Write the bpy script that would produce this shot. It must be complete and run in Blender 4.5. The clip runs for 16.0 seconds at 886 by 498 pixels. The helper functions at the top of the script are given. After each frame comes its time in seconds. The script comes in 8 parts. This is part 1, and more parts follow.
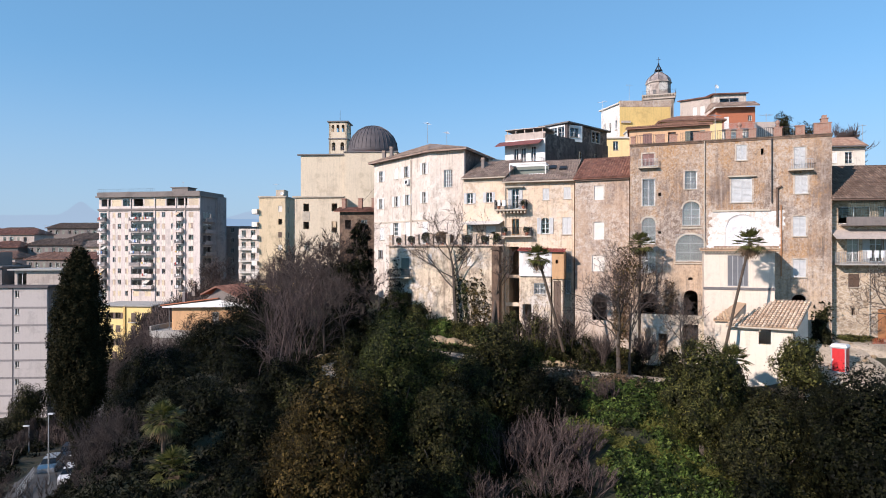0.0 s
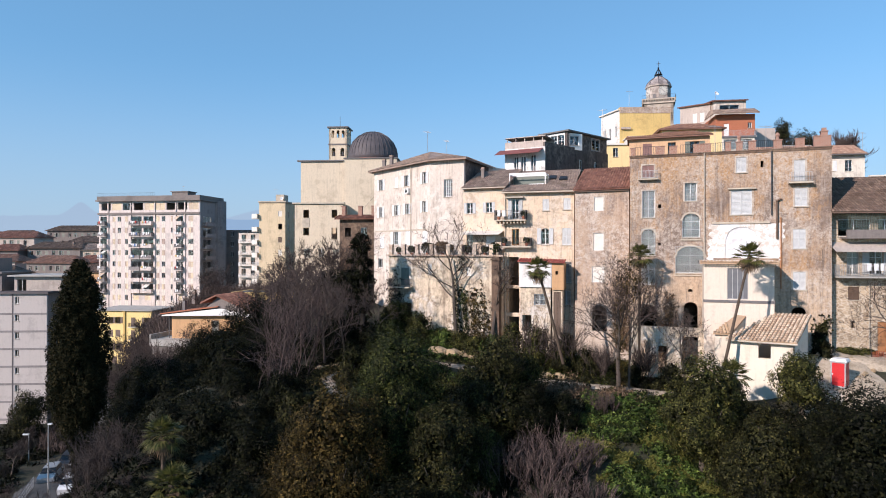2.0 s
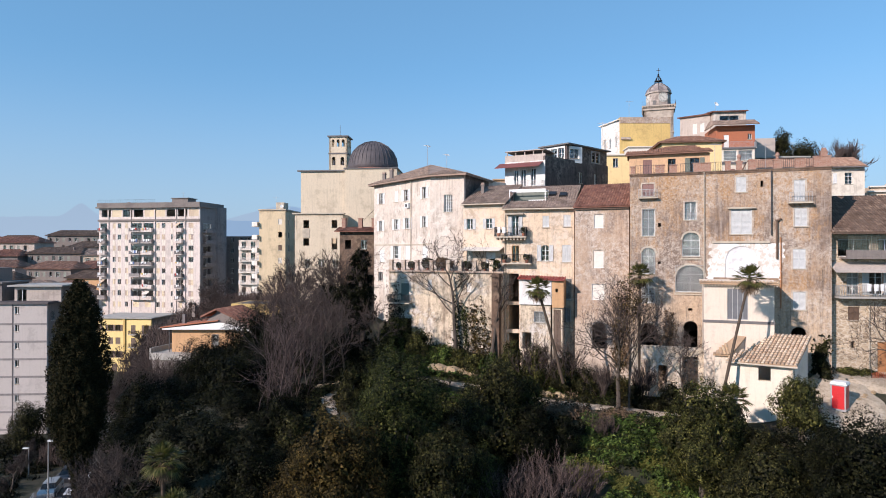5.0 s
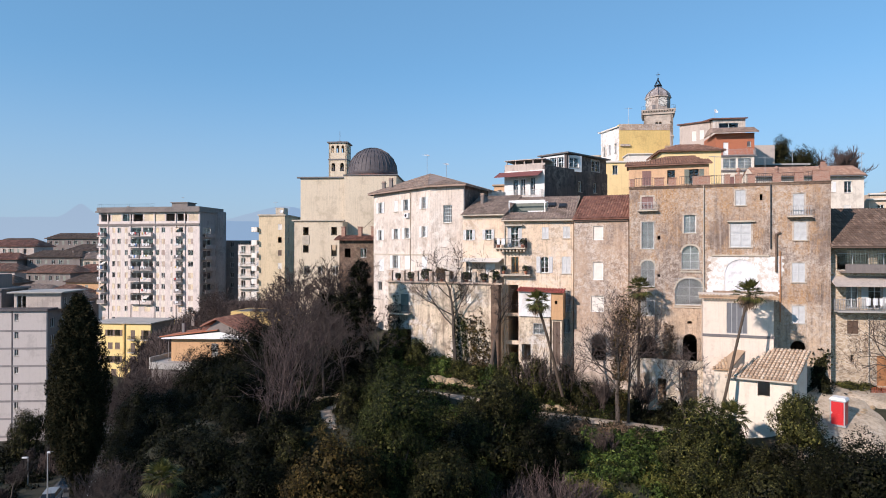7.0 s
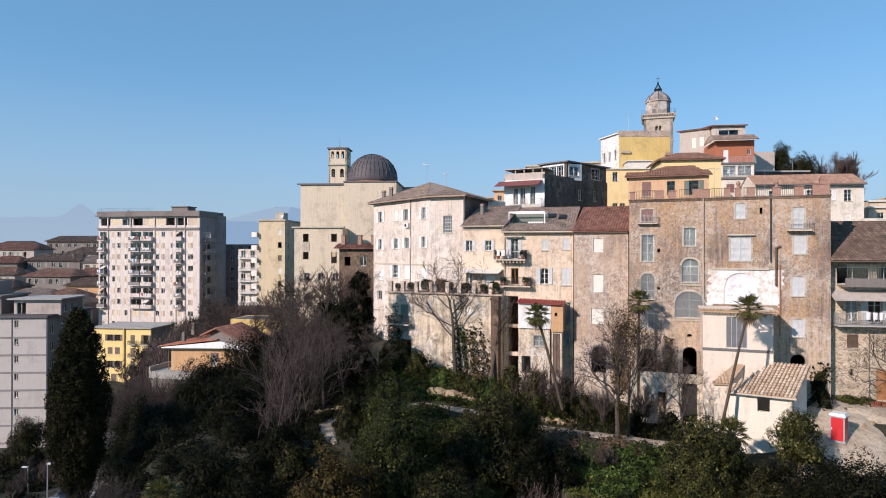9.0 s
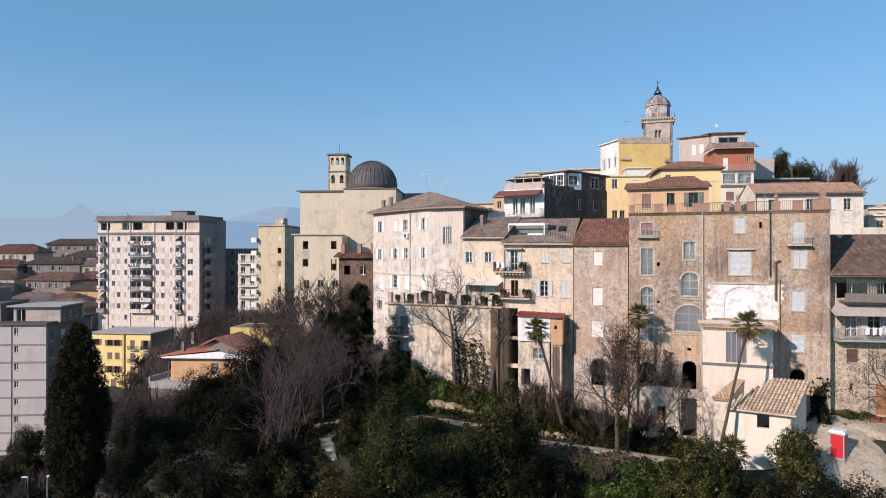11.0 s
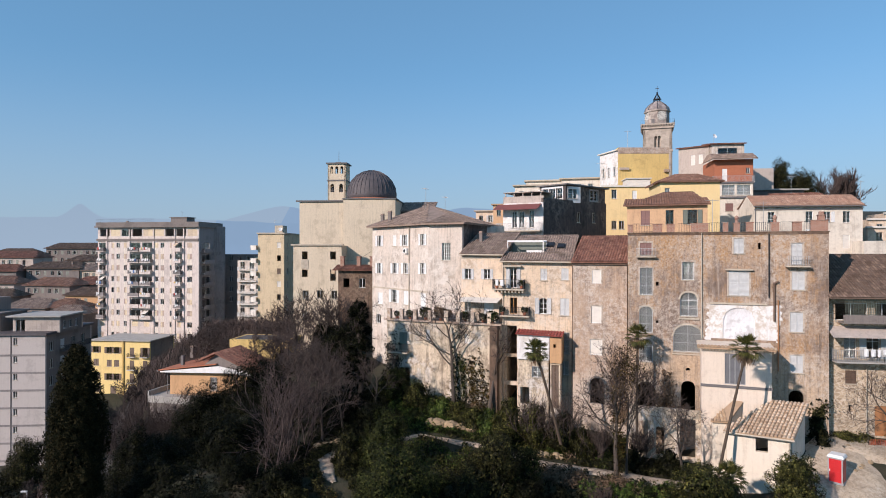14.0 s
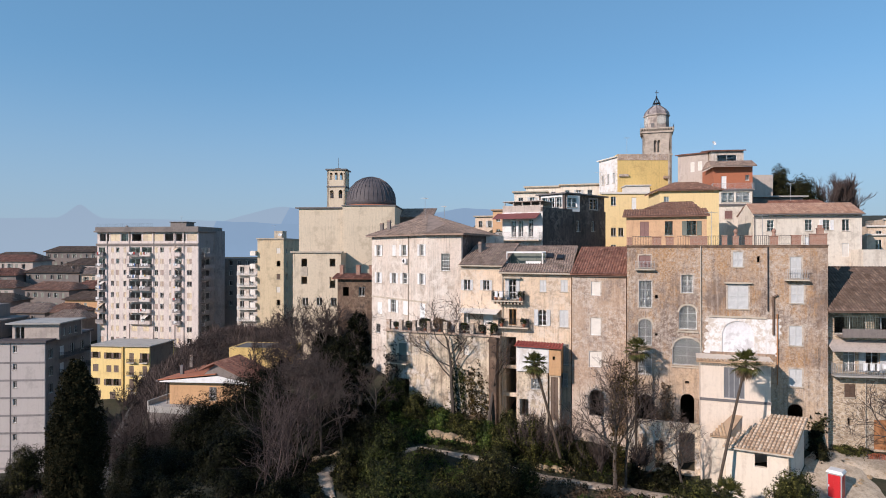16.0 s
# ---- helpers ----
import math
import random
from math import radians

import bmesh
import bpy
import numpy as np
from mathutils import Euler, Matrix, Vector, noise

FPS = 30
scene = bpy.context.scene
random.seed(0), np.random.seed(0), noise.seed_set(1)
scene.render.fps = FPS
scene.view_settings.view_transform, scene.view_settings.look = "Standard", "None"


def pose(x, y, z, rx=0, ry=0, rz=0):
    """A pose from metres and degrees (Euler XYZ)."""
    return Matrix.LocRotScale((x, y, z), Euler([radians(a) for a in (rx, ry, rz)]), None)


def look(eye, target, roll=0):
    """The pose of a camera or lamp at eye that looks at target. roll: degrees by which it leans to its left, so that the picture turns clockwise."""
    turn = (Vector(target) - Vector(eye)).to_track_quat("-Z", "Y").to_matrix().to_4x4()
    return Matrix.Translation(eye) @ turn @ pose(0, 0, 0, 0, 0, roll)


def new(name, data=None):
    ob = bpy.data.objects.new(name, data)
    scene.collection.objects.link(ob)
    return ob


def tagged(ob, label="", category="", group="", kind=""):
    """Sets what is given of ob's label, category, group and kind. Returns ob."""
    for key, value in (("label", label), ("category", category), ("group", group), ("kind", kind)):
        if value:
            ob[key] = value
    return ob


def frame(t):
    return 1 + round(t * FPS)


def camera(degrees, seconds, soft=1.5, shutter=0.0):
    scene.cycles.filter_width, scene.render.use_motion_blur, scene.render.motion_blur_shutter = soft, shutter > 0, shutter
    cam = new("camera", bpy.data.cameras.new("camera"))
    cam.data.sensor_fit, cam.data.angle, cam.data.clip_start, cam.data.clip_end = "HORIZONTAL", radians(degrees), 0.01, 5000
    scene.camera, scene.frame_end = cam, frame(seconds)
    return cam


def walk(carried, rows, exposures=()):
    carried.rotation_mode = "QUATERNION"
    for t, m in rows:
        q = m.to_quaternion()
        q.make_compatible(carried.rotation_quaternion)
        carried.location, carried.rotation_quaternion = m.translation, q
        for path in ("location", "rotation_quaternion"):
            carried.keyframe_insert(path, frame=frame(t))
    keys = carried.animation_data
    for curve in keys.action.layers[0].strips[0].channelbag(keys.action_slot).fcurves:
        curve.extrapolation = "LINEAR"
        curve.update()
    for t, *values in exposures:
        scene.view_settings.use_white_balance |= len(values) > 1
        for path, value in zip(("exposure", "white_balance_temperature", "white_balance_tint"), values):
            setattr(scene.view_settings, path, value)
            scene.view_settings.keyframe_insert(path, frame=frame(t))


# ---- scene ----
cam = camera(72.0, 16.0, 0.95)
METRES, EYE, TILT, LEAN, TURN = 9.5, 36.0, 0.0, 0.0, 0.0
ROWS = [
    (0.0, 0.0, 0.0, 0.0, 0.0, 0.0, -0.0),
    (0.5, -0.0001, -0.0006, 0.0261, 0.0, 0.02, -0.01),
    (1.0, -0.0001, -0.0012, 0.0535, 0.0, 0.03, -0.02),
    (1.5, -0.0001, -0.0014, 0.0808, -0.0, 0.05, -0.03),
    (2.0, -0.0, -0.0016, 0.1092, -0.01, 0.07, -0.04),
    (2.5, -0.0003, -0.002, 0.1377, -0.01, 0.08, -0.05),
    (3.0, -0.0003, -0.0026, 0.1669, 0.0, 0.09, -0.05),
    (3.5, 0.0, -0.0024, 0.1964, 0.0, 0.11, -0.05),
    (4.0, -0.0001, -0.0027, 0.2256, 0.01, 0.14, -0.05),
    (6.5, 0.0032, -0.0052, 0.3763, -0.03, 0.22, -0.06),
    (7.0, 0.0038, -0.0054, 0.4073, -0.03, 0.23, -0.07),
    (7.5, 0.0038, -0.0057, 0.4378, -0.03, 0.23, -0.07),
    (8.0, 0.0049, -0.0061, 0.4693, -0.02, 0.23, -0.07),
    (8.5, 0.0058, -0.0063, 0.5009, -0.02, 0.23, -0.08),
    (9.0, 0.005, -0.006, 0.5342, -0.03, 0.23, -0.08),
    (11.5, 0.0074, -0.0072, 0.7071, -0.06, 0.19, -0.04),
    (12.0, 0.0093, -0.008, 0.74, -0.06, 0.19, -0.03),
    (12.5, 0.0103, -0.0077, 0.7738, -0.06, 0.18, -0.03),
    (13.0, 0.0117, -0.0076, 0.807, -0.07, 0.18, -0.03),
    (13.5, 0.0125, -0.0075, 0.8394, -0.07, 0.16, -0.04),
    (14.0, 0.0153, -0.0073, 0.8727, -0.08, 0.15, -0.04),
    (14.5, 0.0182, -0.007, 0.9048, -0.09, 0.15, -0.02),
    (15.0, 0.0204, -0.0069, 0.9357, -0.1, 0.17, 0.0),
    (15.5, 0.0219, -0.0072, 0.9676, -0.1, 0.17, 0.02),
    (16.0, 0.0225, -0.0077, 0.9993, -0.1, 0.18, 0.03),
]
walk(cam, [(t, pose(0, 0, EYE, TILT, LEAN, TURN) @ pose(METRES * x, METRES * y, METRES * z, 90 + 0.753 * pitch, 0.753 * roll, 0.753 * yaw)) for t, x, y, z, yaw, pitch, roll in ROWS], exposures=((0.0, 0.08, 6330, 13), (8.0, -0.05, 6380, 13), (16.0, -0.21, 6480, 13)))

# ---- light ----
SUN_TO = Vector((0.71, 0.62, -0.47)).normalized()
world = bpy.data.worlds.new("world")
scene.world = world
world.use_nodes = True
_wn, _wl = world.node_tree.nodes, world.node_tree.links
sky = _wn.new("ShaderNodeTexSky")
sky.sky_type, sky.sun_disc = "NISHITA", False
sky.sun_elevation = math.asin(-SUN_TO.z)
sky.sun_rotation = math.atan2(-SUN_TO.x, -SUN_TO.y)
sky.altitude, sky.air_density, sky.dust_density, sky.ozone_density = 1500, 1.0, 0.05, 1.5
_tint = _wn.new("ShaderNodeMix")
_tint.data_type, _tint.blend_type = "RGBA", "MULTIPLY"
_tint.inputs[0].default_value, _tint.inputs[7].default_value = 1.0, (0.68, 0.95, 1.02, 1.0)
_wl.new(sky.outputs[0], _tint.inputs[6])
_haze = _wn.new("ShaderNodeMix")
_haze.data_type = "RGBA"
_haze.inputs[0].default_value, _haze.inputs[7].default_value = 0.45, (1.35, 3.05, 4.95, 1.0)
_wl.new(_tint.outputs[2], _haze.inputs[6])
_wl.new(_haze.outputs[2], _wn["Background"].inputs[0])
_wn["Background"].inputs[1].default_value = 0.158
sun = new("sun", bpy.data.lights.new("sun", "SUN"))
sun.data.energy, sun.data.angle, sun.data.color = 5.6, radians(0.5), (1.0, 0.85, 0.755)
sun.matrix_world = look((-60, -60, 90), Vector((-60, -60, 90)) + SUN_TO)


# ---- materials ----
def shader(name, rough=0.8, metal=0.0):
    m = bpy.data.materials.new(name)
    m.use_nodes = True
    b = m.node_tree.nodes["Principled BSDF"]
    b.inputs["Roughness"].default_value, b.inputs["Metallic"].default_value = rough, metal
    return m, m.node_tree.nodes, m.node_tree.links, b


def rgba(c):
    return (c[0], c[1], c[2], 1.0)


def noise_tex(n, l, vec, scale, detail=4.0, rough=0.6):
    t = n.new("ShaderNodeTexNoise")
    t.inputs["Scale"].default_value, t.inputs["Detail"].default_value, t.inputs["Roughness"].default_value = scale, detail, rough
    l.new(vec, t.inputs["Vector"])
    return t.outputs[0]


def ramp(n, l, fac, a, b):
    r = n.new("ShaderNodeMapRange")
    r.inputs["From Min"].default_value, r.inputs["From Max"].default_value = a, b
    r.interpolation_type = "SMOOTHSTEP"
    l.new(fac, r.inputs["Value"])
    return r.outputs[0]


def mix(n, l, fac, a, b):
    x = n.new("ShaderNodeMix")
    x.data_type = "RGBA"
    for sock, val in ((x.inputs[6], a), (x.inputs[7], b)):
        if isinstance(val, tuple):
            sock.default_value = rgba(val)
        else:
            l.new(val, sock)
    if isinstance(fac, float):
        x.inputs[0].default_value = fac
    else:
        l.new(fac, x.inputs[0])
    return x.outputs[2]


def times(n, l, a, b):
    x = n.new("ShaderNodeMath")
    x.operation = "MULTIPLY"
    for sock, val in ((x.inputs[0], a), (x.inputs[1], b)):
        if isinstance(val, float):
            sock.default_value = val
        else:
            l.new(val, sock)
    return x.outputs[0]


def coords(n, l, scale=(1, 1, 1)):
    t = n.new("ShaderNodeTexCoord")
    mp = n.new("ShaderNodeMapping")
    mp.inputs["Scale"].default_value = scale
    l.new(t.outputs["Object"], mp.inputs[0])
    return mp.outputs[0]


def bump(n, l, b, fac, strength, dist):
    x = n.new("ShaderNodeBump")
    x.inputs["Strength"].default_value, x.inputs["Distance"].default_value = strength, dist
    l.new(fac, x.inputs["Height"])
    l.new(x.outputs[0], b.inputs["Normal"])


def plaster(name, base, stain, amount=0.5, patch=None, streak=0.5, scale=0.35, third=None, rough=0.9, low=None, mottle=0.3, fleck=None):
    """Weathered lime plaster: broad stains, downward streaks, fallen patches, mottling and fine grain."""
    m, n, l, b = shader(name, rough)
    v, vs, vt, vd = coords(n, l), coords(n, l, (1.8, 1.8, 0.10)), coords(n, l, (1.0, 1.0, 0.4)), coords(n, l, (4.5, 4.5, 0.22))
    big = ramp(n, l, noise_tex(n, l, v, scale, 9, 0.72), 0.58 - 0.22 * amount, 0.68 - 0.18 * amount)
    col = mix(n, l, big, base, stain)
    if third:
        col = mix(n, l, ramp(n, l, noise_tex(n, l, vt, scale * 1.9, 9, 0.78), 0.45, 0.58), col, third)
    if low:
        sep = n.new("ShaderNodeSeparateXYZ")
        l.new(v, sep.inputs[0])
        wob = n.new("ShaderNodeMath")
        wob.operation = "MULTIPLY_ADD"
        l.new(noise_tex(n, l, v, 0.5, 8, 0.75), wob.inputs[0])
        wob.inputs[1].default_value = 9.0
        l.new(sep.outputs[2], wob.inputs[2])
        col = mix(n, l, times(n, l, ramp(n, l, wob.outputs[0], low[0] + 5.2, low[0] + 3.2), 0.85), col, low[1])
    runs = ramp(n, l, noise_tex(n, l, vs, 1.5, 8, 0.75), 0.48, 0.70)
    col = mix(n, l, times(n, l, runs, streak), col, tuple(0.5 * c for c in stain))
    drips = times(n, l, ramp(n, l, noise_tex(n, l, vd, 1.0, 6, 0.7), 0.52, 0.66), ramp(n, l, noise_tex(n, l, v, 0.22, 4, 0.6), 0.42, 0.62))
    col = mix(n, l, times(n, l, drips, min(1.0, streak * 1.1)), col, tuple(0.42 * c for c in stain))
    if patch:
        zone = ramp(n, l, noise_tex(n, l, v, 0.2, 3, 0.5), 0.42, 0.56)
        flake = ramp(n, l, noise_tex(n, l, v, 1.9 if fleck else scale * 2.6, 12, 0.92 if fleck else 0.82), 0.475, 0.54)
        col = mix(n, l, times(n, l, times(n, l, flake, zone), 0.85), col, patch)
    if fleck:
        wash = times(n, l, ramp(n, l, noise_tex(n, l, coords(n, l, (2.6, 2.6, 0.16)), 1.0, 7, 0.7), 0.50, 0.66), ramp(n, l, noise_tex(n, l, v, 0.17, 3, 0.5), 0.44, 0.60))
        col = mix(n, l, times(n, l, wash, 0.5), col, tuple(0.82 * c for c in fleck))
        speck = times(n, l, ramp(n, l, noise_tex(n, l, v, 5.5, 12, 0.95), 0.49, 0.56), ramp(n, l, noise_tex(n, l, vt, 0.33, 4, 0.6), 0.36, 0.60))
        col = mix(n, l, times(n, l, speck, 0.9), col, fleck)
    mid = noise_tex(n, l, v, 3.2, 10, 0.82)
    col = mix(n, l, times(n, l, ramp(n, l, mid, 0.46, 0.72), mottle * 1.6), col, tuple(0.45 * c for c in stain))
    fine = noise_tex(n, l, v, 11.0, 6, 0.75)
    col = mix(n, l, times(n, l, ramp(n, l, fine, 0.40, 0.70), mottle), col, tuple(0.55 * c for c in base))
    l.new(col, b.inputs["Base Color"])
    bump(n, l, b, mid, 0.5, 0.05)
    return m


def islands(name, colours, rough=0.8, metal=0.0, grain=0.25, sheer=0.0, spec=0.3, patch=(1.1, 0.4, 0.7)):
    """Pieces of one mesh, each with its own tone between the given colours."""
    m, n, l, b = shader(name, rough, metal)
    g = n.new("ShaderNodeNewGeometry")
    r = n.new("ShaderNodeValToRGB")
    r.color_ramp.elements[0].color, r.color_ramp.elements[1].color = rgba(colours[0]), rgba(colours[-1])
    for i, c in enumerate(colours[1:-1]):
        r.color_ramp.elements.new((i + 1) / (len(colours) - 1)).color = rgba(c)
    l.new(g.outputs["Random Per Island"], r.inputs[0])
    v = coords(n, l)
    # dark patches: dirt on tiles, painted shade of gaps on foliage
    dirt_and_gaps = ramp(n, l, noise_tex(n, l, v, patch[0], 5), patch[1], patch[2])
    col = mix(n, l, times(n, l, dirt_and_gaps, grain), r.outputs[0], tuple(0.4 * c for c in colours[0]))
    l.new(col, b.inputs["Base Color"])
    b.inputs["Specular IOR Level"].default_value = spec
    if sheer:
        t = n.new("ShaderNodeBsdfTranslucent")
        l.new(col, t.inputs[0])
        a = n.new("ShaderNodeMixShader")
        a.inputs[0].default_value = sheer
        l.new(b.outputs[0], a.inputs[1])
        l.new(t.outputs[0], a.inputs[2])
        l.new(a.outputs[0], n["Material Output"].inputs[0])
    return m


def plain(name, base, rough=0.6, metal=0.0, vary=0.25, scale=2.0, other=None):
    m, n, l, b = shader(name, rough, metal)
    v = coords(n, l)
    f = ramp(n, l, noise_tex(n, l, v, scale, 5), 0.35, 0.7)
    col = mix(n, l, times(n, l, f, vary if not other else 1.0), base, other or tuple(0.5 * c for c in base))
    fine = noise_tex(n, l, v, scale * 12, 3)
    col = mix(n, l, times(n, l, ramp(n, l, fine, 0.4, 0.7), 0.15), col, tuple(0.6 * c for c in base))
    l.new(col, b.inputs["Base Color"])
    bump(n, l, b, fine, 0.25, 0.01)
    return m


def varied(name, base, other, rough=0.7):
    """One tone for each object, between two colours."""
    m, n, l, b = shader(name, rough)
    o = n.new("ShaderNodeObjectInfo")
    v = coords(n, l)
    col = mix(n, l, o.outputs["Random"], base, other)
    f = noise_tex(n, l, v, 6.0, 5)
    col = mix(n, l, times(n, l, ramp(n, l, f, 0.45, 0.7), 0.4), col, tuple(0.4 * c for c in base))
    l.new(col, b.inputs["Base Color"])
    return m


def glass_mat():
    m, n, l, b = shader("window_glass", 0.03)
    b.inputs["Base Color"].default_value = (0.74, 0.78, 0.80, 1)
    b.inputs["Transmission Weight"].default_value = 1.0
    b.inputs["IOR"].default_value = 1.45
    return m


def stone(name, base, other, mortar, scale=2.2):
    m, n, l, b = shader(name, 0.92)
    v = coords(n, l, (1, 1, 1.6))
    vo = n.new("ShaderNodeTexVoronoi")
    vo.inputs["Scale"].default_value = scale
    l.new(v, vo.inputs["Vector"])
    ve = n.new("ShaderNodeTexVoronoi")
    ve.feature = "DISTANCE_TO_EDGE"
    ve.inputs["Scale"].default_value = scale
    l.new(v, ve.inputs["Vector"])
    sep = n.new("ShaderNodeSeparateColor")
    l.new(vo.outputs["Color"], sep.inputs[0])
    col = mix(n, l, sep.outputs[0], base, other)
    col = mix(n, l, ramp(n, l, ve.outputs["Distance"], 0.09, 0.02), col, mortar)
    f = noise_tex(n, l, coords(n, l), 0.6, 6, 0.7)
    col = mix(n, l, times(n, l, ramp(n, l, f, 0.45, 0.7), 0.5), col, tuple(0.45 * c for c in other))
    l.new(col, b.inputs["Base Color"])
    bump(n, l, b, ve.outputs["Distance"], 0.5, 0.06)
    return m


def brick_mat():
    m, n, l, b = shader("old_brick", 0.9)
    v = coords(n, l)
    br = n.new("ShaderNodeTexBrick")
    br.inputs["Color1"].default_value, br.inputs["Color2"].default_value = (0.25, 0.095, 0.06, 1), (0.34, 0.15, 0.10, 1)
    br.inputs["Mortar"].default_value = (0.36, 0.30, 0.25, 1)
    br.inputs["Scale"].default_value, br.inputs["Brick Width"].default_value, br.inputs["Row Height"].default_value = 1.0, 0.25, 0.075
    br.inputs["Mortar Size"].default_value = 0.012
    mp = n.new("ShaderNodeMapping")
    mp.inputs["Rotation"].default_value = (radians(90), 0, 0)
    l.new(v, mp.inputs[0])
    l.new(mp.outputs[0], br.inputs["Vector"])
    f = noise_tex(n, l, v, 2.5, 6)
    col = mix(n, l, times(n, l, ramp(n, l, f, 0.4, 0.7), 0.5), br.outputs[0], (0.33, 0.22, 0.165))
    l.new(col, b.inputs["Base Color"])
    return m


GLASS = glass_mat()
P_PAL = plaster("palazzo_plaster", (0.365, 0.248, 0.168), (0.175, 0.125, 0.102), 0.60, (0.57, 0.495, 0.425), 0.95, 0.17, (0.43, 0.24, 0.10), low=(10.0, (0.58, 0.44, 0.31)), mottle=0.6, fleck=(0.68, 0.60, 0.525))
P_PALW = plaster("palazzo_whitewash", (0.76, 0.75, 0.74), (0.62, 0.60, 0.58), 0.35, (0.52, 0.44, 0.36), 0.2, 0.5, mottle=0.15)
P_BROWN = plaster("brown_plaster", (0.44, 0.31, 0.215), (0.23, 0.165, 0.13), 0.55, (0.62, 0.54, 0.47), 0.6, 0.5, (0.40, 0.28, 0.20), low=(7.0, (0.56, 0.46, 0.375)), mottle=0.45, fleck=(0.66, 0.59, 0.53))
P_CREAM = plaster("cream_plaster", (0.71, 0.555, 0.405), (0.49, 0.385, 0.29), 0.48, (0.70, 0.60, 0.50), 0.8, 0.4, mottle=0.36)
P_CREAM2 = plaster("pale_cream_plaster", (0.72, 0.57, 0.43), (0.52, 0.41, 0.31), 0.42, (0.68, 0.59, 0.50), 0.55, 0.5, mottle=0.28)
P_WHITE = plaster("pale_plaster", (0.63, 0.555, 0.485), (0.43, 0.36, 0.30), 0.5, (0.72, 0.66, 0.60), 0.75, 0.35, (0.69, 0.59, 0.51), mottle=0.3)
# near-black: puts shade into the colour of walls turned from the sun
P_DARK = plaster("shade_dark_render", (0.095, 0.075, 0.07), (0.042, 0.035, 0.034), 0.5, (0.26, 0.21, 0.18), 0.55, 0.6, (0.13, 0.10, 0.09), mottle=0.5)
P_TERR = plaster("terrace_plaster", (0.62, 0.51, 0.39), (0.28, 0.215, 0.155), 0.58, (0.74, 0.69, 0.64), 0.95, 0.4, (0.76, 0.64, 0.48), mottle=0.5)
P_ANNEX = plaster("annex_plaster", (0.72, 0.62, 0.52), (0.62, 0.52, 0.43), 0.3, None, 0.3, 0.5, mottle=0.15)
P_HUT = plaster("hut_plaster", (0.76, 0.68, 0.57), (0.68, 0.59, 0.48), 0.25, None, 0.2, 0.5, mottle=0.12)
P_CHURCH = plaster("church_plaster", (0.66, 0.56, 0.425), (0.52, 0.435, 0.325), 0.4, None, 0.35, 0.25, mottle=0.25)
P_IVORY = plaster("ivory_plaster", (0.74, 0.67, 0.575), (0.58, 0.51, 0.43), 0.35, None, 0.4, 0.35, mottle=0.2)
P_OCHRE = plaster("ochre_plaster", (0.68, 0.49, 0.19), (0.54, 0.38, 0.15), 0.3, None, 0.4, 0.3)
P_YELLOW = plaster("yellow_paint", (0.86, 0.66, 0.29), (0.74, 0.56, 0.25), 0.25, None, 0.2, 0.3, mottle=0.1)
P_YPALE = plaster("pale_yellow_paint", (0.82, 0.62, 0.32), (0.72, 0.54, 0.28), 0.25, None, 0.15, 0.3, mottle=0.12)
P_PEACH = plaster("peach_plaster", (0.62, 0.40, 0.24), (0.52, 0.33, 0.20), 0.3, None, 0.25, 0.5)
P_BLOCK = plaster("block_concrete", (0.69, 0.605, 0.56), (0.53, 0.465, 0.43), 0.4, None, 0.5, 0.25, mottle=0.25)
# darker copy of the block concrete, with the right side's shade put in
P_BLOCKD = plaster("dark_concrete_and_side_shade", (0.27, 0.245, 0.24), (0.19, 0.175, 0.17), 0.35, None, 0.4, 0.2)
P_GREY = plaster("grey_render", (0.50, 0.45, 0.425), (0.42, 0.375, 0.355), 0.35, None, 0.15, 0.25, mottle=0.12)
P_GREYPINK = plaster("greyish_pink_render", (0.49, 0.42, 0.37), (0.38, 0.325, 0.29), 0.35, None, 0.3, 0.3, mottle=0.25)
P_REDOR = plaster("red_orange_render", (0.42, 0.15, 0.08), (0.36, 0.13, 0.075), 0.3, None, 0.2, 0.3)
P_ORANGE = plaster("orange_render", (0.56, 0.34, 0.18), (0.46, 0.28, 0.15), 0.3, None, 0.25, 0.3, mottle=0.25)
# own colour of many houses; as side_mat it paints shade on right sides
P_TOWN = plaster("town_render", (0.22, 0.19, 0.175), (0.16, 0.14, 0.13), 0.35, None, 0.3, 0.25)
STONE = stone("rubble_stone", (0.56, 0.44, 0.31), (0.30, 0.225, 0.155), (0.60, 0.52, 0.42), 2.6)
TUFA = stone("tower_stone", (0.50, 0.42, 0.35), (0.40, 0.335, 0.28), (0.44, 0.37, 0.31), 1.3)
P_DRUM = plaster("drum_stone", (0.46, 0.39, 0.34), (0.22, 0.18, 0.16), 0.5, (0.68, 0.61, 0.55), 0.6, 0.5, mottle=0.5)
P_CUPOLA = plaster("cupola_slate", (0.33, 0.28, 0.27), (0.19, 0.16, 0.155), 0.5, (0.50, 0.45, 0.43), 0.6, 0.6, mottle=0.4)
P_RUST = plaster("dark_brown_render", (0.15, 0.095, 0.065), (0.08, 0.055, 0.04), 0.5, (0.24, 0.17, 0.12), 0.6, 0.6, mottle=0.4)
BRICK = brick_mat()
TILE_OLD = islands("old_roof_tiles", [(0.23, 0.165, 0.130), (0.35, 0.255, 0.205), (0.29, 0.220, 0.182), (0.45, 0.335, 0.265)], 0.9, grain=0.5)
TILE_RED = islands("red_brown_roof_tiles", [(0.235, 0.105, 0.075), (0.32, 0.150, 0.105), (0.21, 0.105, 0.080), (0.40, 0.21, 0.15)], 0.9, grain=0.75)
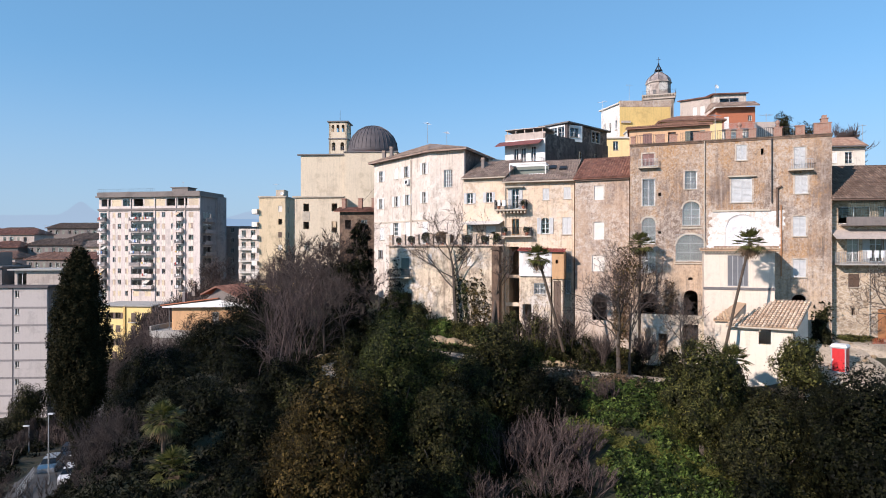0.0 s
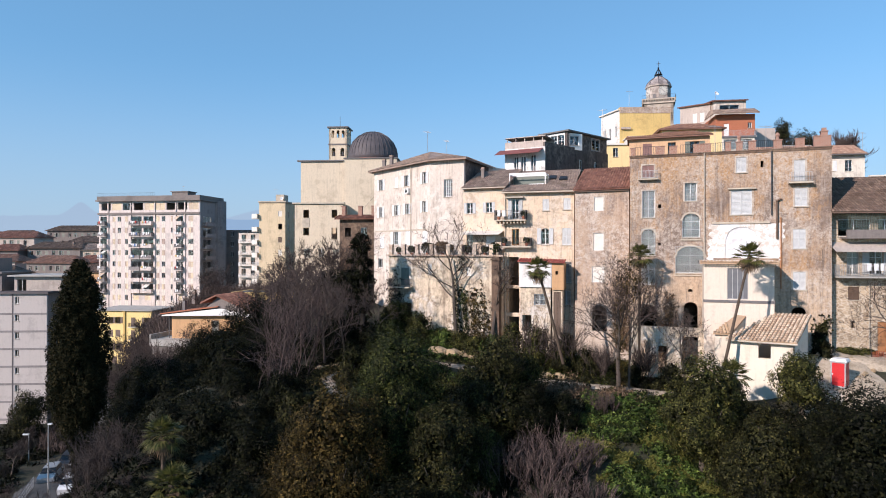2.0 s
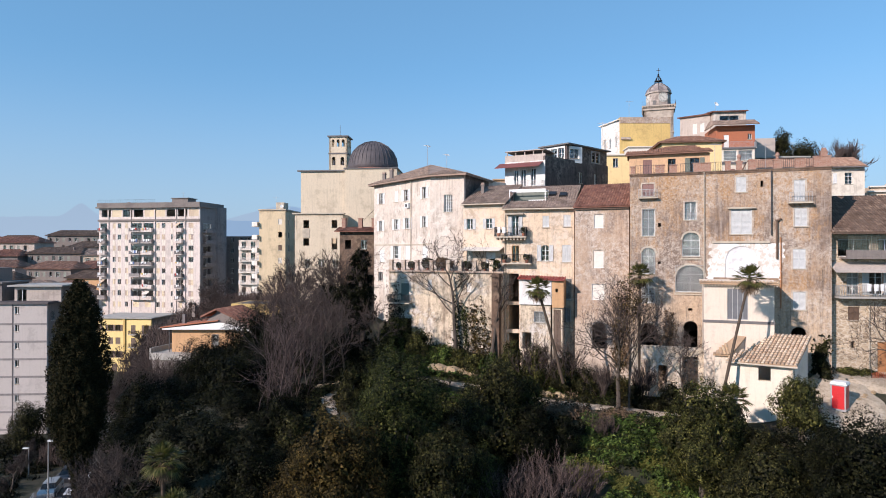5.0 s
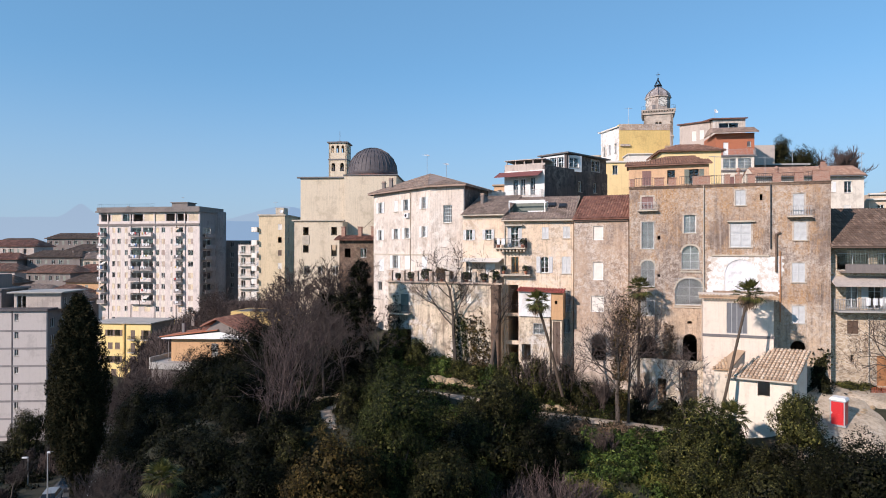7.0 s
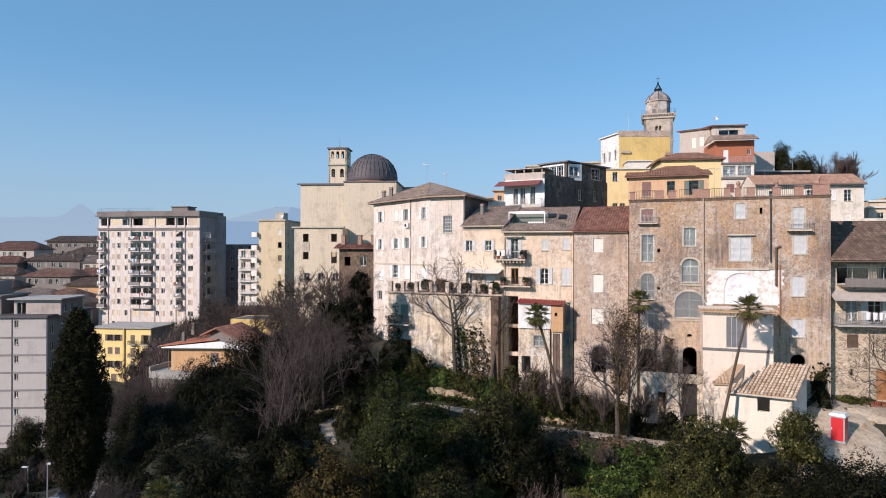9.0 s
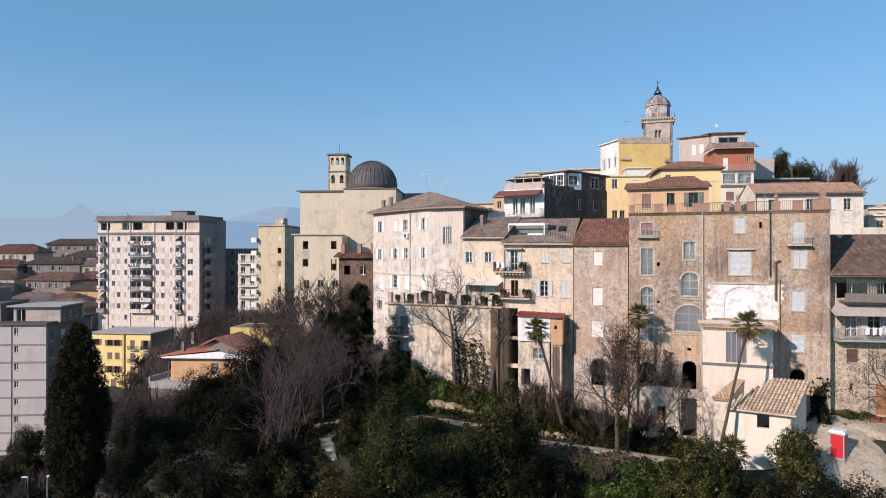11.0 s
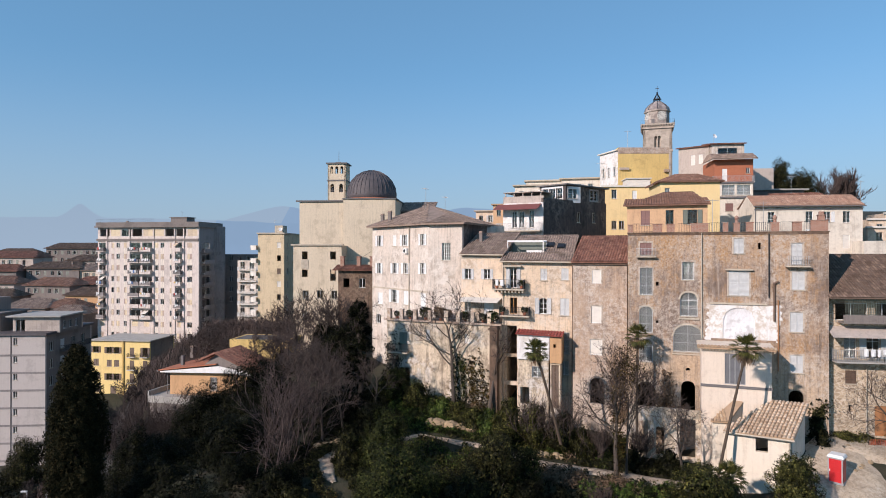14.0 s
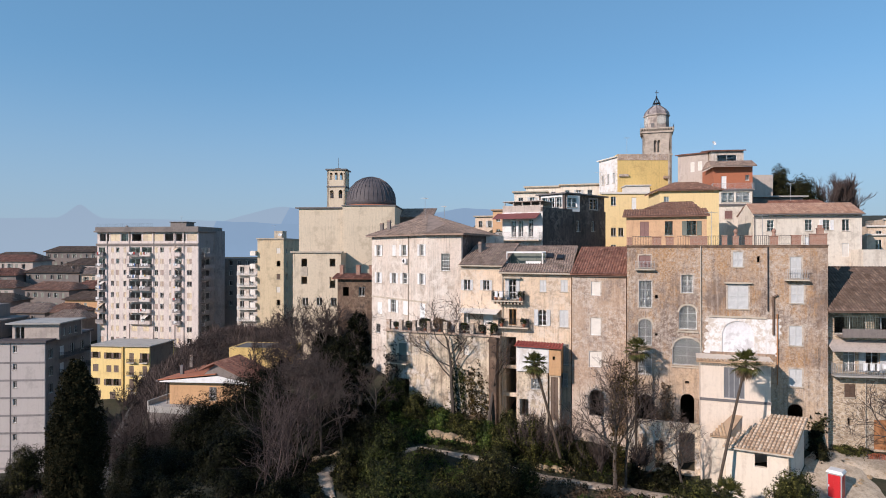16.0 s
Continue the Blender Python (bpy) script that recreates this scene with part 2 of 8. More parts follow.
TILE_MIX = islands("weathered_red_roof_tiles", [(0.22, 0.115, 0.08), (0.31, 0.17, 0.12), (0.19, 0.11, 0.085), (0.38, 0.23, 0.165)], 0.9, grain=0.45)
TILE_ROSE = islands("faded_red_roof_tiles", [(0.38, 0.22, 0.155), (0.50, 0.31, 0.22), (0.33, 0.20, 0.15), (0.56, 0.39, 0.29)], 0.9, grain=0.4)
TILE_PALE = islands("pale_clay_tiles", [(0.46, 0.31, 0.19), (0.58, 0.42, 0.27), (0.40, 0.27, 0.18), (0.64, 0.50, 0.35)], 0.9, grain=0.3)
TILE_ONE = varied("clay_tile", (0.44, 0.30, 0.20), (0.78, 0.63, 0.48), 0.9)
METAL = plain("lead_sheet", (0.105, 0.092, 0.098), 0.7, 0.15, 0.5, 1.0)
IRON = plain("dark_iron", (0.05, 0.05, 0.055), 0.5, 0.7)
IRON_PALE = plain("pale_iron", (0.42, 0.42, 0.42), 0.5, 0.4)
WHITE_PAINT = plain("white_paint", (0.78, 0.78, 0.77), 0.5, 0, 0.2)
SHUT_BLUE = plain("pale_grey_paint", (0.54, 0.55, 0.55), 0.6, 0, 0.3)
BLIND = varied("roller_blind", (0.74, 0.62, 0.42), (0.36, 0.27, 0.25), 0.7)
SHUT_GREEN = plain("grey_green_paint", (0.16, 0.18, 0.15), 0.55, 0, 0.3)
SHUT_RED = plain("dull_red_paint", (0.24, 0.13, 0.115), 0.6, 0, 0.3)
SHUT_BROWN = plain("brown_stained_wood", (0.12, 0.075, 0.05), 0.6, 0, 0.4)
WOOD_OR = plain("orange_varnished_wood", (0.45, 0.21, 0.05), 0.5, 0, 0.3)
WOOD_DOOR = plain("orange_brown_door", (0.42, 0.19, 0.08), 0.6, 0, 0.4)
PANEL_GREY = plain("slate_grey_paint", (0.15, 0.155, 0.17), 0.5, 0, 0.3)
P_SLIM = plaster("ochre_cream_render", (0.68, 0.55, 0.37), (0.52, 0.42, 0.285), 0.4, None, 0.4, 0.3, mottle=0.25)
# dark tile tone; on the stone house it also paints in shade
TILE_DARK = islands("dark_and_shaded_roof_tiles", [(0.115, 0.075, 0.056), (0.185, 0.125, 0.095), (0.14, 0.10, 0.08), (0.26, 0.18, 0.135)], 0.9, grain=0.5)
SURROUND = plaster("window_surround_plaster", (0.56, 0.48, 0.40), (0.36, 0.29, 0.23), 0.5, None, 0.6, 1.2, mottle=0.4)
STONE_TRIM = plain("pale_stone_trim", (0.52, 0.45, 0.36), 0.85, 0, 0.5, 1.2)
DARK_TRIM = plain("dark_grey_trim", (0.16, 0.15, 0.15), 0.8, 0, 0.4)
CONCRETE = plain("concrete", (0.42, 0.40, 0.37), 0.9, 0, 0.4, 0.8)
ROOF_FLAT = plain("roof_felt", (0.13, 0.12, 0.115), 0.9, 0, 0.4, 0.6)
AWN_RED = plain("maroon_canvas", (0.20, 0.065, 0.06), 0.8, 0, 0.3)
ROOF_RED = plain("red_sheet_roof", (0.36, 0.075, 0.06), 0.6, 0, 0.4)
CLOTH = plain("pale_canvas", (0.70, 0.66, 0.60), 0.85, 0, 0.2)
RED_PLASTIC = plain("red_plastic", (0.55, 0.025, 0.03), 0.4, 0, 0.15)
FRAME_GREY = plain("mid_grey_plastic", (0.34, 0.34, 0.35), 0.5, 0, 0.15)
GREY_PLASTIC = plain("light_grey_plastic", (0.62, 0.62, 0.63), 0.45, 0, 0.1)
BARK = plain("grey_bark", (0.085, 0.068, 0.056), 0.95, 0, 0.6, 3.0)
BARK_PALE = plain("pale_twig_bark", (0.072, 0.051, 0.045), 0.95, 0, 0.6, 3.0)
TWIG_GREY = islands("grey_brown_twigs", [(0.030, 0.021, 0.020), (0.062, 0.044, 0.041), (0.15, 0.112, 0.102)], 0.95, grain=0.3)
BARK_MID = plain("dark_twig_bark", (0.060, 0.043, 0.037), 0.95, 0, 0.6, 3.0)
PALM_BARK = plain("fibrous_palm_bark", (0.085, 0.062, 0.045), 0.95, 0, 0.6, 5.0)
# LEAF_DARK to LEAF_LIME: near-black tones and dark patches paint shaded gaps into foliage
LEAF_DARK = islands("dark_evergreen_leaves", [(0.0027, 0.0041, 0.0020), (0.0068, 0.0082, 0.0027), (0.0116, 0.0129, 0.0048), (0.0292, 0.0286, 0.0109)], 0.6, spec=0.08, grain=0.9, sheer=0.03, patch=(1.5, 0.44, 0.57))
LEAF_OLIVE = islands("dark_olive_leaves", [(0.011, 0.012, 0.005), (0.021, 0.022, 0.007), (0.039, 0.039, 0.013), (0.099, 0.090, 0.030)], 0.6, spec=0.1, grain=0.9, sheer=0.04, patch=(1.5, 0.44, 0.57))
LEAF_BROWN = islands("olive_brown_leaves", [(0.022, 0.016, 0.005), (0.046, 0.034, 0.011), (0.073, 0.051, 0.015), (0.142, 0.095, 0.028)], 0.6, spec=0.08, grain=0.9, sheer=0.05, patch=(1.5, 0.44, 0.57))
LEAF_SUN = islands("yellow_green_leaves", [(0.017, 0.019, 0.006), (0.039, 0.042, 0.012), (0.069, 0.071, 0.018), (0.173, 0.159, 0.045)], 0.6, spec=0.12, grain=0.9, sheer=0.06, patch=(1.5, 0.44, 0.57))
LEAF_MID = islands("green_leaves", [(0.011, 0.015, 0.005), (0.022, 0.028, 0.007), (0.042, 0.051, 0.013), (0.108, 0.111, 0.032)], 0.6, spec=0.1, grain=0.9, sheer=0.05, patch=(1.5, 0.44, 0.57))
LEAF_LIME = islands("light_green_leaves", [(0.013, 0.022, 0.005), (0.037, 0.062, 0.013), (0.069, 0.110, 0.020), (0.150, 0.188, 0.043)], 0.6, spec=0.15, grain=0.9, sheer=0.12, patch=(1.0, 0.44, 0.57))
LEAF_GRASS = islands("long_grass_blades", [(0.075, 0.082, 0.018), (0.16, 0.155, 0.04), (0.11, 0.118, 0.025), (0.23, 0.21, 0.065)], 0.7, spec=0.12, grain=0.6, sheer=0.2)
LEAF_CYP = islands("cypress_sprays", [(0.008, 0.010, 0.004), (0.020, 0.020, 0.008), (0.048, 0.037, 0.015), (0.012, 0.014, 0.006), (0.009, 0.011, 0.005)], 0.8, spec=0.1, grain=0.4)
LEAF_DRY = islands("dry_brown_leaves", [(0.12, 0.075, 0.045), (0.17, 0.115, 0.07), (0.10, 0.065, 0.04), (0.20, 0.14, 0.09)], 0.8, grain=0.3)
LEAF_PALM = islands("palm_fronds", [(0.03, 0.040, 0.010), (0.10, 0.10, 0.025), (0.05, 0.058, 0.014), (0.26, 0.22, 0.075)], 0.5, grain=0.2, sheer=0.25)
PEELED = plaster("peeling_white_board", (0.74, 0.74, 0.76), (0.58, 0.57, 0.58), 0.5, (0.62, 0.60, 0.60), 0.3, 0.8, mottle=0.3)


# ---- building blocks ----
class Geo:
    """Vertices and faces of one mesh."""

    def __init__(self):
        self.v, self.f, self.k = [], [], []

    def poly(self, pts, k=0):
        i = len(self.v)
        self.v.extend(tuple(p) for p in pts)
        self.f.append(tuple(range(i, i + len(pts))))
        self.k.append(k)

    def box(self, x0, y0, z0, x1, y1, z1, k=0, m=None):
        c = [Vector(p) for p in ((x0, y0, z0), (x1, y0, z0), (x1, y1, z0), (x0, y1, z0), (x0, y0, z1), (x1, y0, z1), (x1, y1, z1), (x0, y1, z1))]
        if m:
            c = [m @ p for p in c]
        i = len(self.v)
        self.v.extend(tuple(p) for p in c)
        for q in ((0, 3, 2, 1), (4, 5, 6, 7), (0, 1, 5, 4), (1, 2, 6, 5), (2, 3, 7, 6), (3, 0, 4, 7)):
            self.f.append(tuple(i + a for a in q))
            self.k.append(k)

    def prism(self, ring, z0, z1, k=0):
        """An upright solid over a ring of (x, y), counter-clockwise."""
        lo, hi = [(x, y, z0) for x, y in ring], [(x, y, z1) for x, y in ring]
        for a in range(len(ring)):
            b = (a + 1) % len(ring)
            self.poly((lo[a], lo[b], hi[b], hi[a]), k)
        self.poly(hi, k)
        self.poly(lo[::-1], k)

    def slab(self, pts, t, k=0):
        """A solid plate under the polygon pts, t thick downwards."""
        lo = [(p[0], p[1], p[2] - t) for p in pts]
        self.poly(pts, k)
        self.poly(lo[::-1], k)
        for a in range(len(pts)):
            b = (a + 1) % len(pts)
            self.poly((lo[a], lo[b], pts[b], pts[a]), k)

    def tube(self, path, radii, n=6, k=0, caps=True):
        rings, side = [], None
        for i, p in enumerate(path):
            p = Vector(p)
            d = Vector(path[min(i + 1, len(path) - 1)]) - Vector(path[max(i - 1, 0)])
            d.normalize()
            if side is None:
                side = d.orthogonal().normalized()
            side = (side - d * side.dot(d)).normalized()
            up = d.cross(side)
            j = len(self.v)
            for a in range(n):
                w = 2 * math.pi * a / n
                self.v.append(tuple(p + (side * math.cos(w) + up * math.sin(w)) * radii[i]))
            rings.append(j)
        for a, b in zip(rings, rings[1:]):
            for s in range(n):
                q = (s + 1) % n
                self.f.append((a + s, a + q, b + q, b + s))
                self.k.append(k)
        if caps:
            self.f.append(tuple(rings[0] + s for s in reversed(range(n))))
            self.f.append(tuple(rings[-1] + s for s in range(n)))
            self.k.extend((k, k))

    def lathe(self, profile, n=24, cx=0, cy=0, k=0, turn=0.0):
        rows = []
        for r, z in profile:
            rows.append(len(self.v))
            for a in range(n):
                w = 2 * math.pi * a / n + turn
                self.v.append((cx + r * math.cos(w), cy + r * math.sin(w), z))
        for a, b in zip(rows, rows[1:]):
            for s in range(n):
                q = (s + 1) % n
                self.f.append((a + s, a + q, b + q, b + s))
                self.k.append(k)
        self.f.append(tuple(rows[-1] + s for s in range(n)))
        self.f.append(tuple(rows[0] + s for s in reversed(range(n))))
        self.k.extend((k, k))

    def mesh(self, name, mats, smooth=False):
        me = bpy.data.meshes.new(name)
        me.from_pydata(self.v, [], self.f)
        for m in (mats if isinstance(mats, (list, tuple)) else [mats]):
            me.materials.append(m)
        if any(self.k):
            me.polygons.foreach_set("material_index", self.k)
        if smooth:
            me.shade_smooth()
        return me


def part(name, geo, mats, parent=None, label="", m=None, smooth=False):
    """One mesh object; under a thing or a part, if parent is given."""
    ob = new(name, geo.mesh(name, mats, smooth) if isinstance(geo, Geo) else geo)
    if parent:
        ob.parent = parent
    if m is not None:
        ob.matrix_basis = m
    if label:
        ob["label"] = label
    return ob


def thing(name, m, label, category, group="", kind=""):
    ob = new(name)
    ob.matrix_basis = m
    return tagged(ob, label, category, group, kind)


def sheet(name, verts, quads, mats, smooth=False):
    """A mesh from arrays: verts (n, 3) and quads (m, 4)."""
    me = bpy.data.meshes.new(name)
    verts, quads = np.asarray(verts, dtype=np.float32), np.asarray(quads, dtype=np.int32)
    me.vertices.add(len(verts))
    me.vertices.foreach_set("co", verts.ravel())
    k = quads.shape[1]
    me.loops.add(quads.size)
    me.loops.foreach_set("vertex_index", quads.ravel())
    me.polygons.add(len(quads))
    me.polygons.foreach_set("loop_start", np.arange(0, quads.size, k, dtype=np.int32))
    for m in (mats if isinstance(mats, (list, tuple)) else [mats]):
        me.materials.append(m)
    me.update(calc_edges=True)
    me.validate()
    if smooth:
        me.shade_smooth()
    return me


def wall_panel(g, w, h, ops, th=0.4):
    """A wall of thickness th in the plane y = 0 with openings (u, z, w, h, style) through it; arched ones get a segment head."""
    def cuts(end, pairs):
        c = sorted({0.0, end} | {min(max(a, 0), end) for p in pairs for a in p})
        return [a for i, a in enumerate(c) if i == 0 or a - c[i - 1] > 1e-4]
    xs = cuts(w, [(o[0], o[0] + o[2]) for o in ops])
    zs = cuts(h, [(o[1], o[1] + o[3]) for o in ops])
    for a, b in zip(xs, xs[1:]):
        for c, d in zip(zs, zs[1:]):
            mx, mz = (a + b) / 2, (c + d) / 2
            if any(o[0] < mx < o[0] + o[2] and o[1] < mz < o[1] + o[3] for o in ops):
                continue
            g.poly(((a, 0, c), (b, 0, c), (b, 0, d), (a, 0, d)))
            g.poly(((a, th, d), (b, th, d), (b, th, c), (a, th, c)))
    g.poly(((0, 0, 0), (0, 0, h), (0, th, h), (0, th, 0)))
    g.poly(((w, 0, h), (w, 0, 0), (w, th, 0), (w, th, h)))
    g.poly(((0, 0, h), (w, 0, h), (w, th, h), (0, th, h)))
    g.poly(((0, 0, 0), (0, th, 0), (w, th, 0), (w, 0, 0)))
    for u, z, ow, oh, style in ops:
        x1, z1 = u + ow, z + oh
        g.poly(((u, 0, z), (u, th, z), (u, th, z1), (u, 0, z1)))
        g.poly(((x1, 0, z1), (x1, th, z1), (x1, th, z), (x1, 0, z)))
        g.poly(((u, 0, z), (x1, 0, z), (x1, th, z), (u, th, z)))
        if not style.startswith("arch"):
            g.poly(((u, 0, z1), (u, th, z1), (x1, th, z1), (x1, 0, z1)))
            continue
        rise, k = min(0.42 * ow, 0.4 * oh), 10
        arc = [(u + ow * i / k, z1 - rise + rise * math.sqrt(max(0.0, 1 - (2 * i / k - 1) ** 2))) for i in range(k + 1)]
        for i in range(k):
            (ax, az), (bx, bz) = arc[i], arc[i + 1]
            g.poly(((ax, 0, az), (bx, 0, bz), (bx, 0, z1), (ax, 0, z1)))
            g.poly(((ax, th, z1), (bx, th, z1), (bx, th, bz), (ax, th, az)))
            g.poly(((ax, 0, az), (ax, th, az), (bx, th, bz), (bx, 0, bz)))


MADE = {}


def shutter_leaf(w, h, mat):
    key = ("leaf", round(w, 2), round(h, 2), mat.name)
    if key not in MADE:
        g, b, t = Geo(), 0.06, 0.045
        g.box(0, 0, 0, b, t, h), g.box(w - b, 0, 0, w, t, h)
        g.box(b, 0, 0, w - b, t, b), g.box(b, 0, h - b, w - b, t, h), g.box(b, 0, h * 0.5 - b / 2, w - b, t, h * 0.5 + b / 2)
        k = max(4, int(h / 0.11))
        for i in range(k):
            z = b + (h - 2 * b) * i / k
            g.poly(((b, 0.004, z), (w - b, 0.004, z), (w - b, t - 0.006, z + (h - 2 * b) / k), (b, t - 0.006, z + (h - 2 * b) / k)))
        MADE[key] = g.mesh("shutter", mat)
    return MADE[key]


def window_frame(w, h, cols, rows, mat, y=0.13):
    key = ("frame", round(w, 2), round(h, 2), cols, rows, mat.name, y)
    if key not in MADE:
        g, b = Geo(), 0.055
        g.box(0, y, 0, b, y + 0.06, h), g.box(w - b, y, 0, w, y + 0.06, h), g.box(b, y, 0, w - b, y + 0.06, b), g.box(b, y, h - b, w - b, y + 0.06, h)
        for i in range(1, cols):
            g.box(w * i / cols - 0.03, y + 0.004, b, w * i / cols + 0.03, y + 0.056, h - b)
        for i in range(1, rows):
            g.box(b, y + 0.01, h * i / rows - 0.02, w - b, y + 0.05, h * i / rows + 0.02)
        MADE[key] = g.mesh("window", mat)
    return MADE[key]


def one_box(name, x0, y0, z0, x1, y1, z1, mat):
    key = (name, *(round(a, 2) for a in (x0, y0, z0, x1, y1, z1)), mat.name)
    if key not in MADE:
        g = Geo()
        g.box(x0, y0, z0, x1, y1, z1)
        MADE[key] = g.mesh(name, mat)
    return MADE[key]


def bar_grid(w, h, step, mat, cross=0.6):
    key = ("bars", round(w, 2), round(h, 2), step, mat.name)
    if key not in MADE:
        g, r = Geo(), 0.013
        n = max(3, round(w / step))
        for i in range(n + 1):
            g.box(w * i / n - r, -0.05, 0, w * i / n + r, -0.02, h)
        n = max(2, round(h / cross))
        for i in range(n + 1):
            g.box(0, -0.062, h * i / n - r, w, -0.05, h * i / n + r)
        MADE[key] = g.mesh("grille", mat)
    return MADE[key]


def opening(parent, m, w, h, style, shut=None, frame_mat=None, sill=True):
    """Fills an opening whose lower left corner stands at m: a window with its parts, a door, boards or shutters."""
    shut, frame_mat = shut or SHUT_BLUE, frame_mat or WHITE_PAINT
    s = style.replace("arch_", "")
    if s in ("hole", "dark"):
        return None
    if parent.name in ("palazzo", "brown_house") and style in ("shut", "shut_red", "bars", "glass", "board"):
        g, b = Geo(), 0.13
        g.box(-b, -0.03, -0.02, 0, 0, h + b), g.box(w, -0.03, -0.02, w + b, 0, h + b), g.box(0, -0.03, h, w, 0, h + b)
        part("surround", g, SURROUND, parent, "", m)
    if s in ("shut", "shut_red", "shut_brown", "shut_green"):
        mt = {"shut": shut, "shut_red": SHUT_RED, "shut_brown": SHUT_BROWN, "shut_green": SHUT_GREEN}[s]
        ob = part("window", window_frame(w, h, 2, 1, frame_mat), None, parent, "", m)
        for i in range(2):
            part("shutter", shutter_leaf(w / 2 - 0.01, h - 0.02, mt), None, ob, "", pose(i * w / 2 + 0.005, 0.02, 0.01))
    elif s == "board":
        ob = part("window", window_frame(w, h, 1, 1, frame_mat, 0.06), None, parent, "", m)
        part("board", one_box("board", 0.05, 0.075, 0.05, w - 0.05, 0.11, h - 0.05, PEELED if "arch" in style else CLOTH), None, ob, "blank pale boarding")
        return ob
    elif s in ("door", "door_w", "wood", "panel"):
        mt = {"door": WOOD_DOOR, "door_w": WHITE_PAINT, "wood": WOOD_OR, "panel": PANEL_GREY}[s]
        ob = part("door" if s != "wood" else "window", window_frame(w, h, 2 if s != "panel" else 4, 1, mt if s != "panel" else IRON_PALE, 0.08), None, parent, "", m)
        if s == "wood":
            part("pane", one_box("pane", 0.04, 0.105, 0.04, w - 0.04, 0.113, h - 0.04, GLASS), None, ob)
        else:
            part("panel", one_box("panel", 0.03, 0.10, 0.03, w - 0.03, 0.125, h - 0.03, mt), None, ob)
        return ob
    else:
        cols, rows = {"lattice": (4, 5), "win": (2, 1), "balc": (2, 1)}.get(s, (2, 2 if h < 1.5 else 3))
        ob = part("window", window_frame(w, h, cols, rows, frame_mat), None, parent, "", m)
        part("pane", one_box("pane", 0.03, 0.155, 0.03, w - 0.03, 0.163, h - 0.03, GLASS), None, ob)
        if s == "open":
            lw = min(0.5 * w, 0.55)
            part("shutter", shutter_leaf(lw, h, shut), None, ob, "", pose(-lw - 0.02, -0.065, 0))
            part("shutter", shutter_leaf(lw, h, shut), None, ob, "", pose(w + 0.02, -0.065, 0))
        if s == "bars":
            part("grille", bar_grid(w, h, 0.16, IRON_PALE), None, ob, "pale iron grille")
        if s == "glass" and parent.name == "palazzo":
            part("grille", bar_grid(w, h * 0.42, 0.16, IRON_PALE), None, ob, "low iron window guard")
        if s in ("bars", "glass", "curtain"):
            part("curtain", one_box("curtain", 0.06, 0.24, 0.06, w - 0.06, 0.26, h * 0.96, CLOTH), None, ob, "pale drawn curtain")
    if sill and s != "balc":
        part("sill", one_box("sill", -0.08, -0.09, -0.08, w + 0.08, 0.10, -0.002, STONE_TRIM), None, ob)
    return ob


def house(name, label, category, x, y, yaw, w, d, z0, h, mat, front=(), right=(), left=(), shut=None, frame_mat=None, flat=False, th=0.4, group="", sills=True, side_mat=None):
    """Four walls with openings over a w x d plan; local x runs along the front, local y inwards."""
    ob = thing(name, pose(x, y, z0, 0, 0, yaw), label, category, group)
    for ops, ln, m, mt in ((front, w, pose(0, 0, 0), mat), (right, d - 2 * th, pose(w, th, 0, 0, 0, 90), side_mat or mat), (left, d - 2 * th, pose(0, d - th, 0, 0, 0, -90), mat), ((), w, pose(w, d, 0, 0, 0, 180), mat)):
        g = Geo()
        wall_panel(g, ln, h, ops, th)
        part("wall", g, mt, ob, "", m)
        for o in ops:
            opening(ob, m @ pose(o[0], 0, o[1]), o[2], o[3], o[4], shut, frame_mat, sills)
    g = Geo()
    g.box(th, th, h - 0.35, w - th, d - th, h - 0.05)
    part("flat_roof" if flat else "attic_floor", g, ROOF_FLAT, ob)
    return ob


def tile_roof(parent, mat, planes, name="roof", pitch=0.27, row=0.42, thick=0.14):
    """Barrel tiles over slopes (eave left, eave right, ridge right, ridge left), in the parent's own coordinates."""
    rnd = random.Random(len(planes) * 7 + int(abs(planes[0][0][0]) * 10))
    for pl in planes:
        a, b, c, d = (Vector(p) for p in pl)
        g = Geo()
        e = (b - a).normalized()
        nrm = e.cross(d - a if (d - a).length > 0.1 else c - a).normalized()
        s = nrm.cross(e)
        ln, du, dv, cu, cv = (b - a).length, (d - a).dot(e), (d - a).dot(s), (c - a).dot(e), (c - a).dot(s)
        g.slab([a, b, c, d] if (c - d).length > 0.05 else [a, b, c], thick, 0)
        u = pitch / 2
        while u < ln:
            top = dv * u / du if u < du and du > 0.01 else (cv * (ln - u) / (ln - cu) if u > cu and ln - cu > 0.01 else dv + (cv - dv) * (u - du) / max(cu - du, 0.01))
            v = -0.06
            while v < top - 0.1:
                ln_t = min(row + 0.05, top - v + 0.05)
                r0, r1 = pitch * 0.40, pitch * 0.33
                j = rnd.uniform(-0.012, 0.012)
                lo = a + e * (u + j) + s * v + nrm * rnd.uniform(0.035, 0.05)
                hi = a + e * (u + j * 0.3) + s * (v + ln_t) + nrm * 0.012
                pts = []
                for base, r in ((lo, r0), (hi, r1)):
                    pts.append([base + e * (r * math.cos(w)) + nrm * (0.6 * r * math.sin(w)) for w in (math.pi, 2.1, 1.05, 0.0)])
                i = len(g.v)
                g.v.extend(tuple(p) for ring in pts for p in ring)
                for q in range(3):
                    g.f.append((i + q + 1, i + q, i + 4 + q, i + 5 + q))
                    g.k.append(0)
                g.f.append((i, i + 1, i + 2, i + 3))
                g.k.append(0)
                v += row
            u += pitch
        part(name, g, mat, parent)


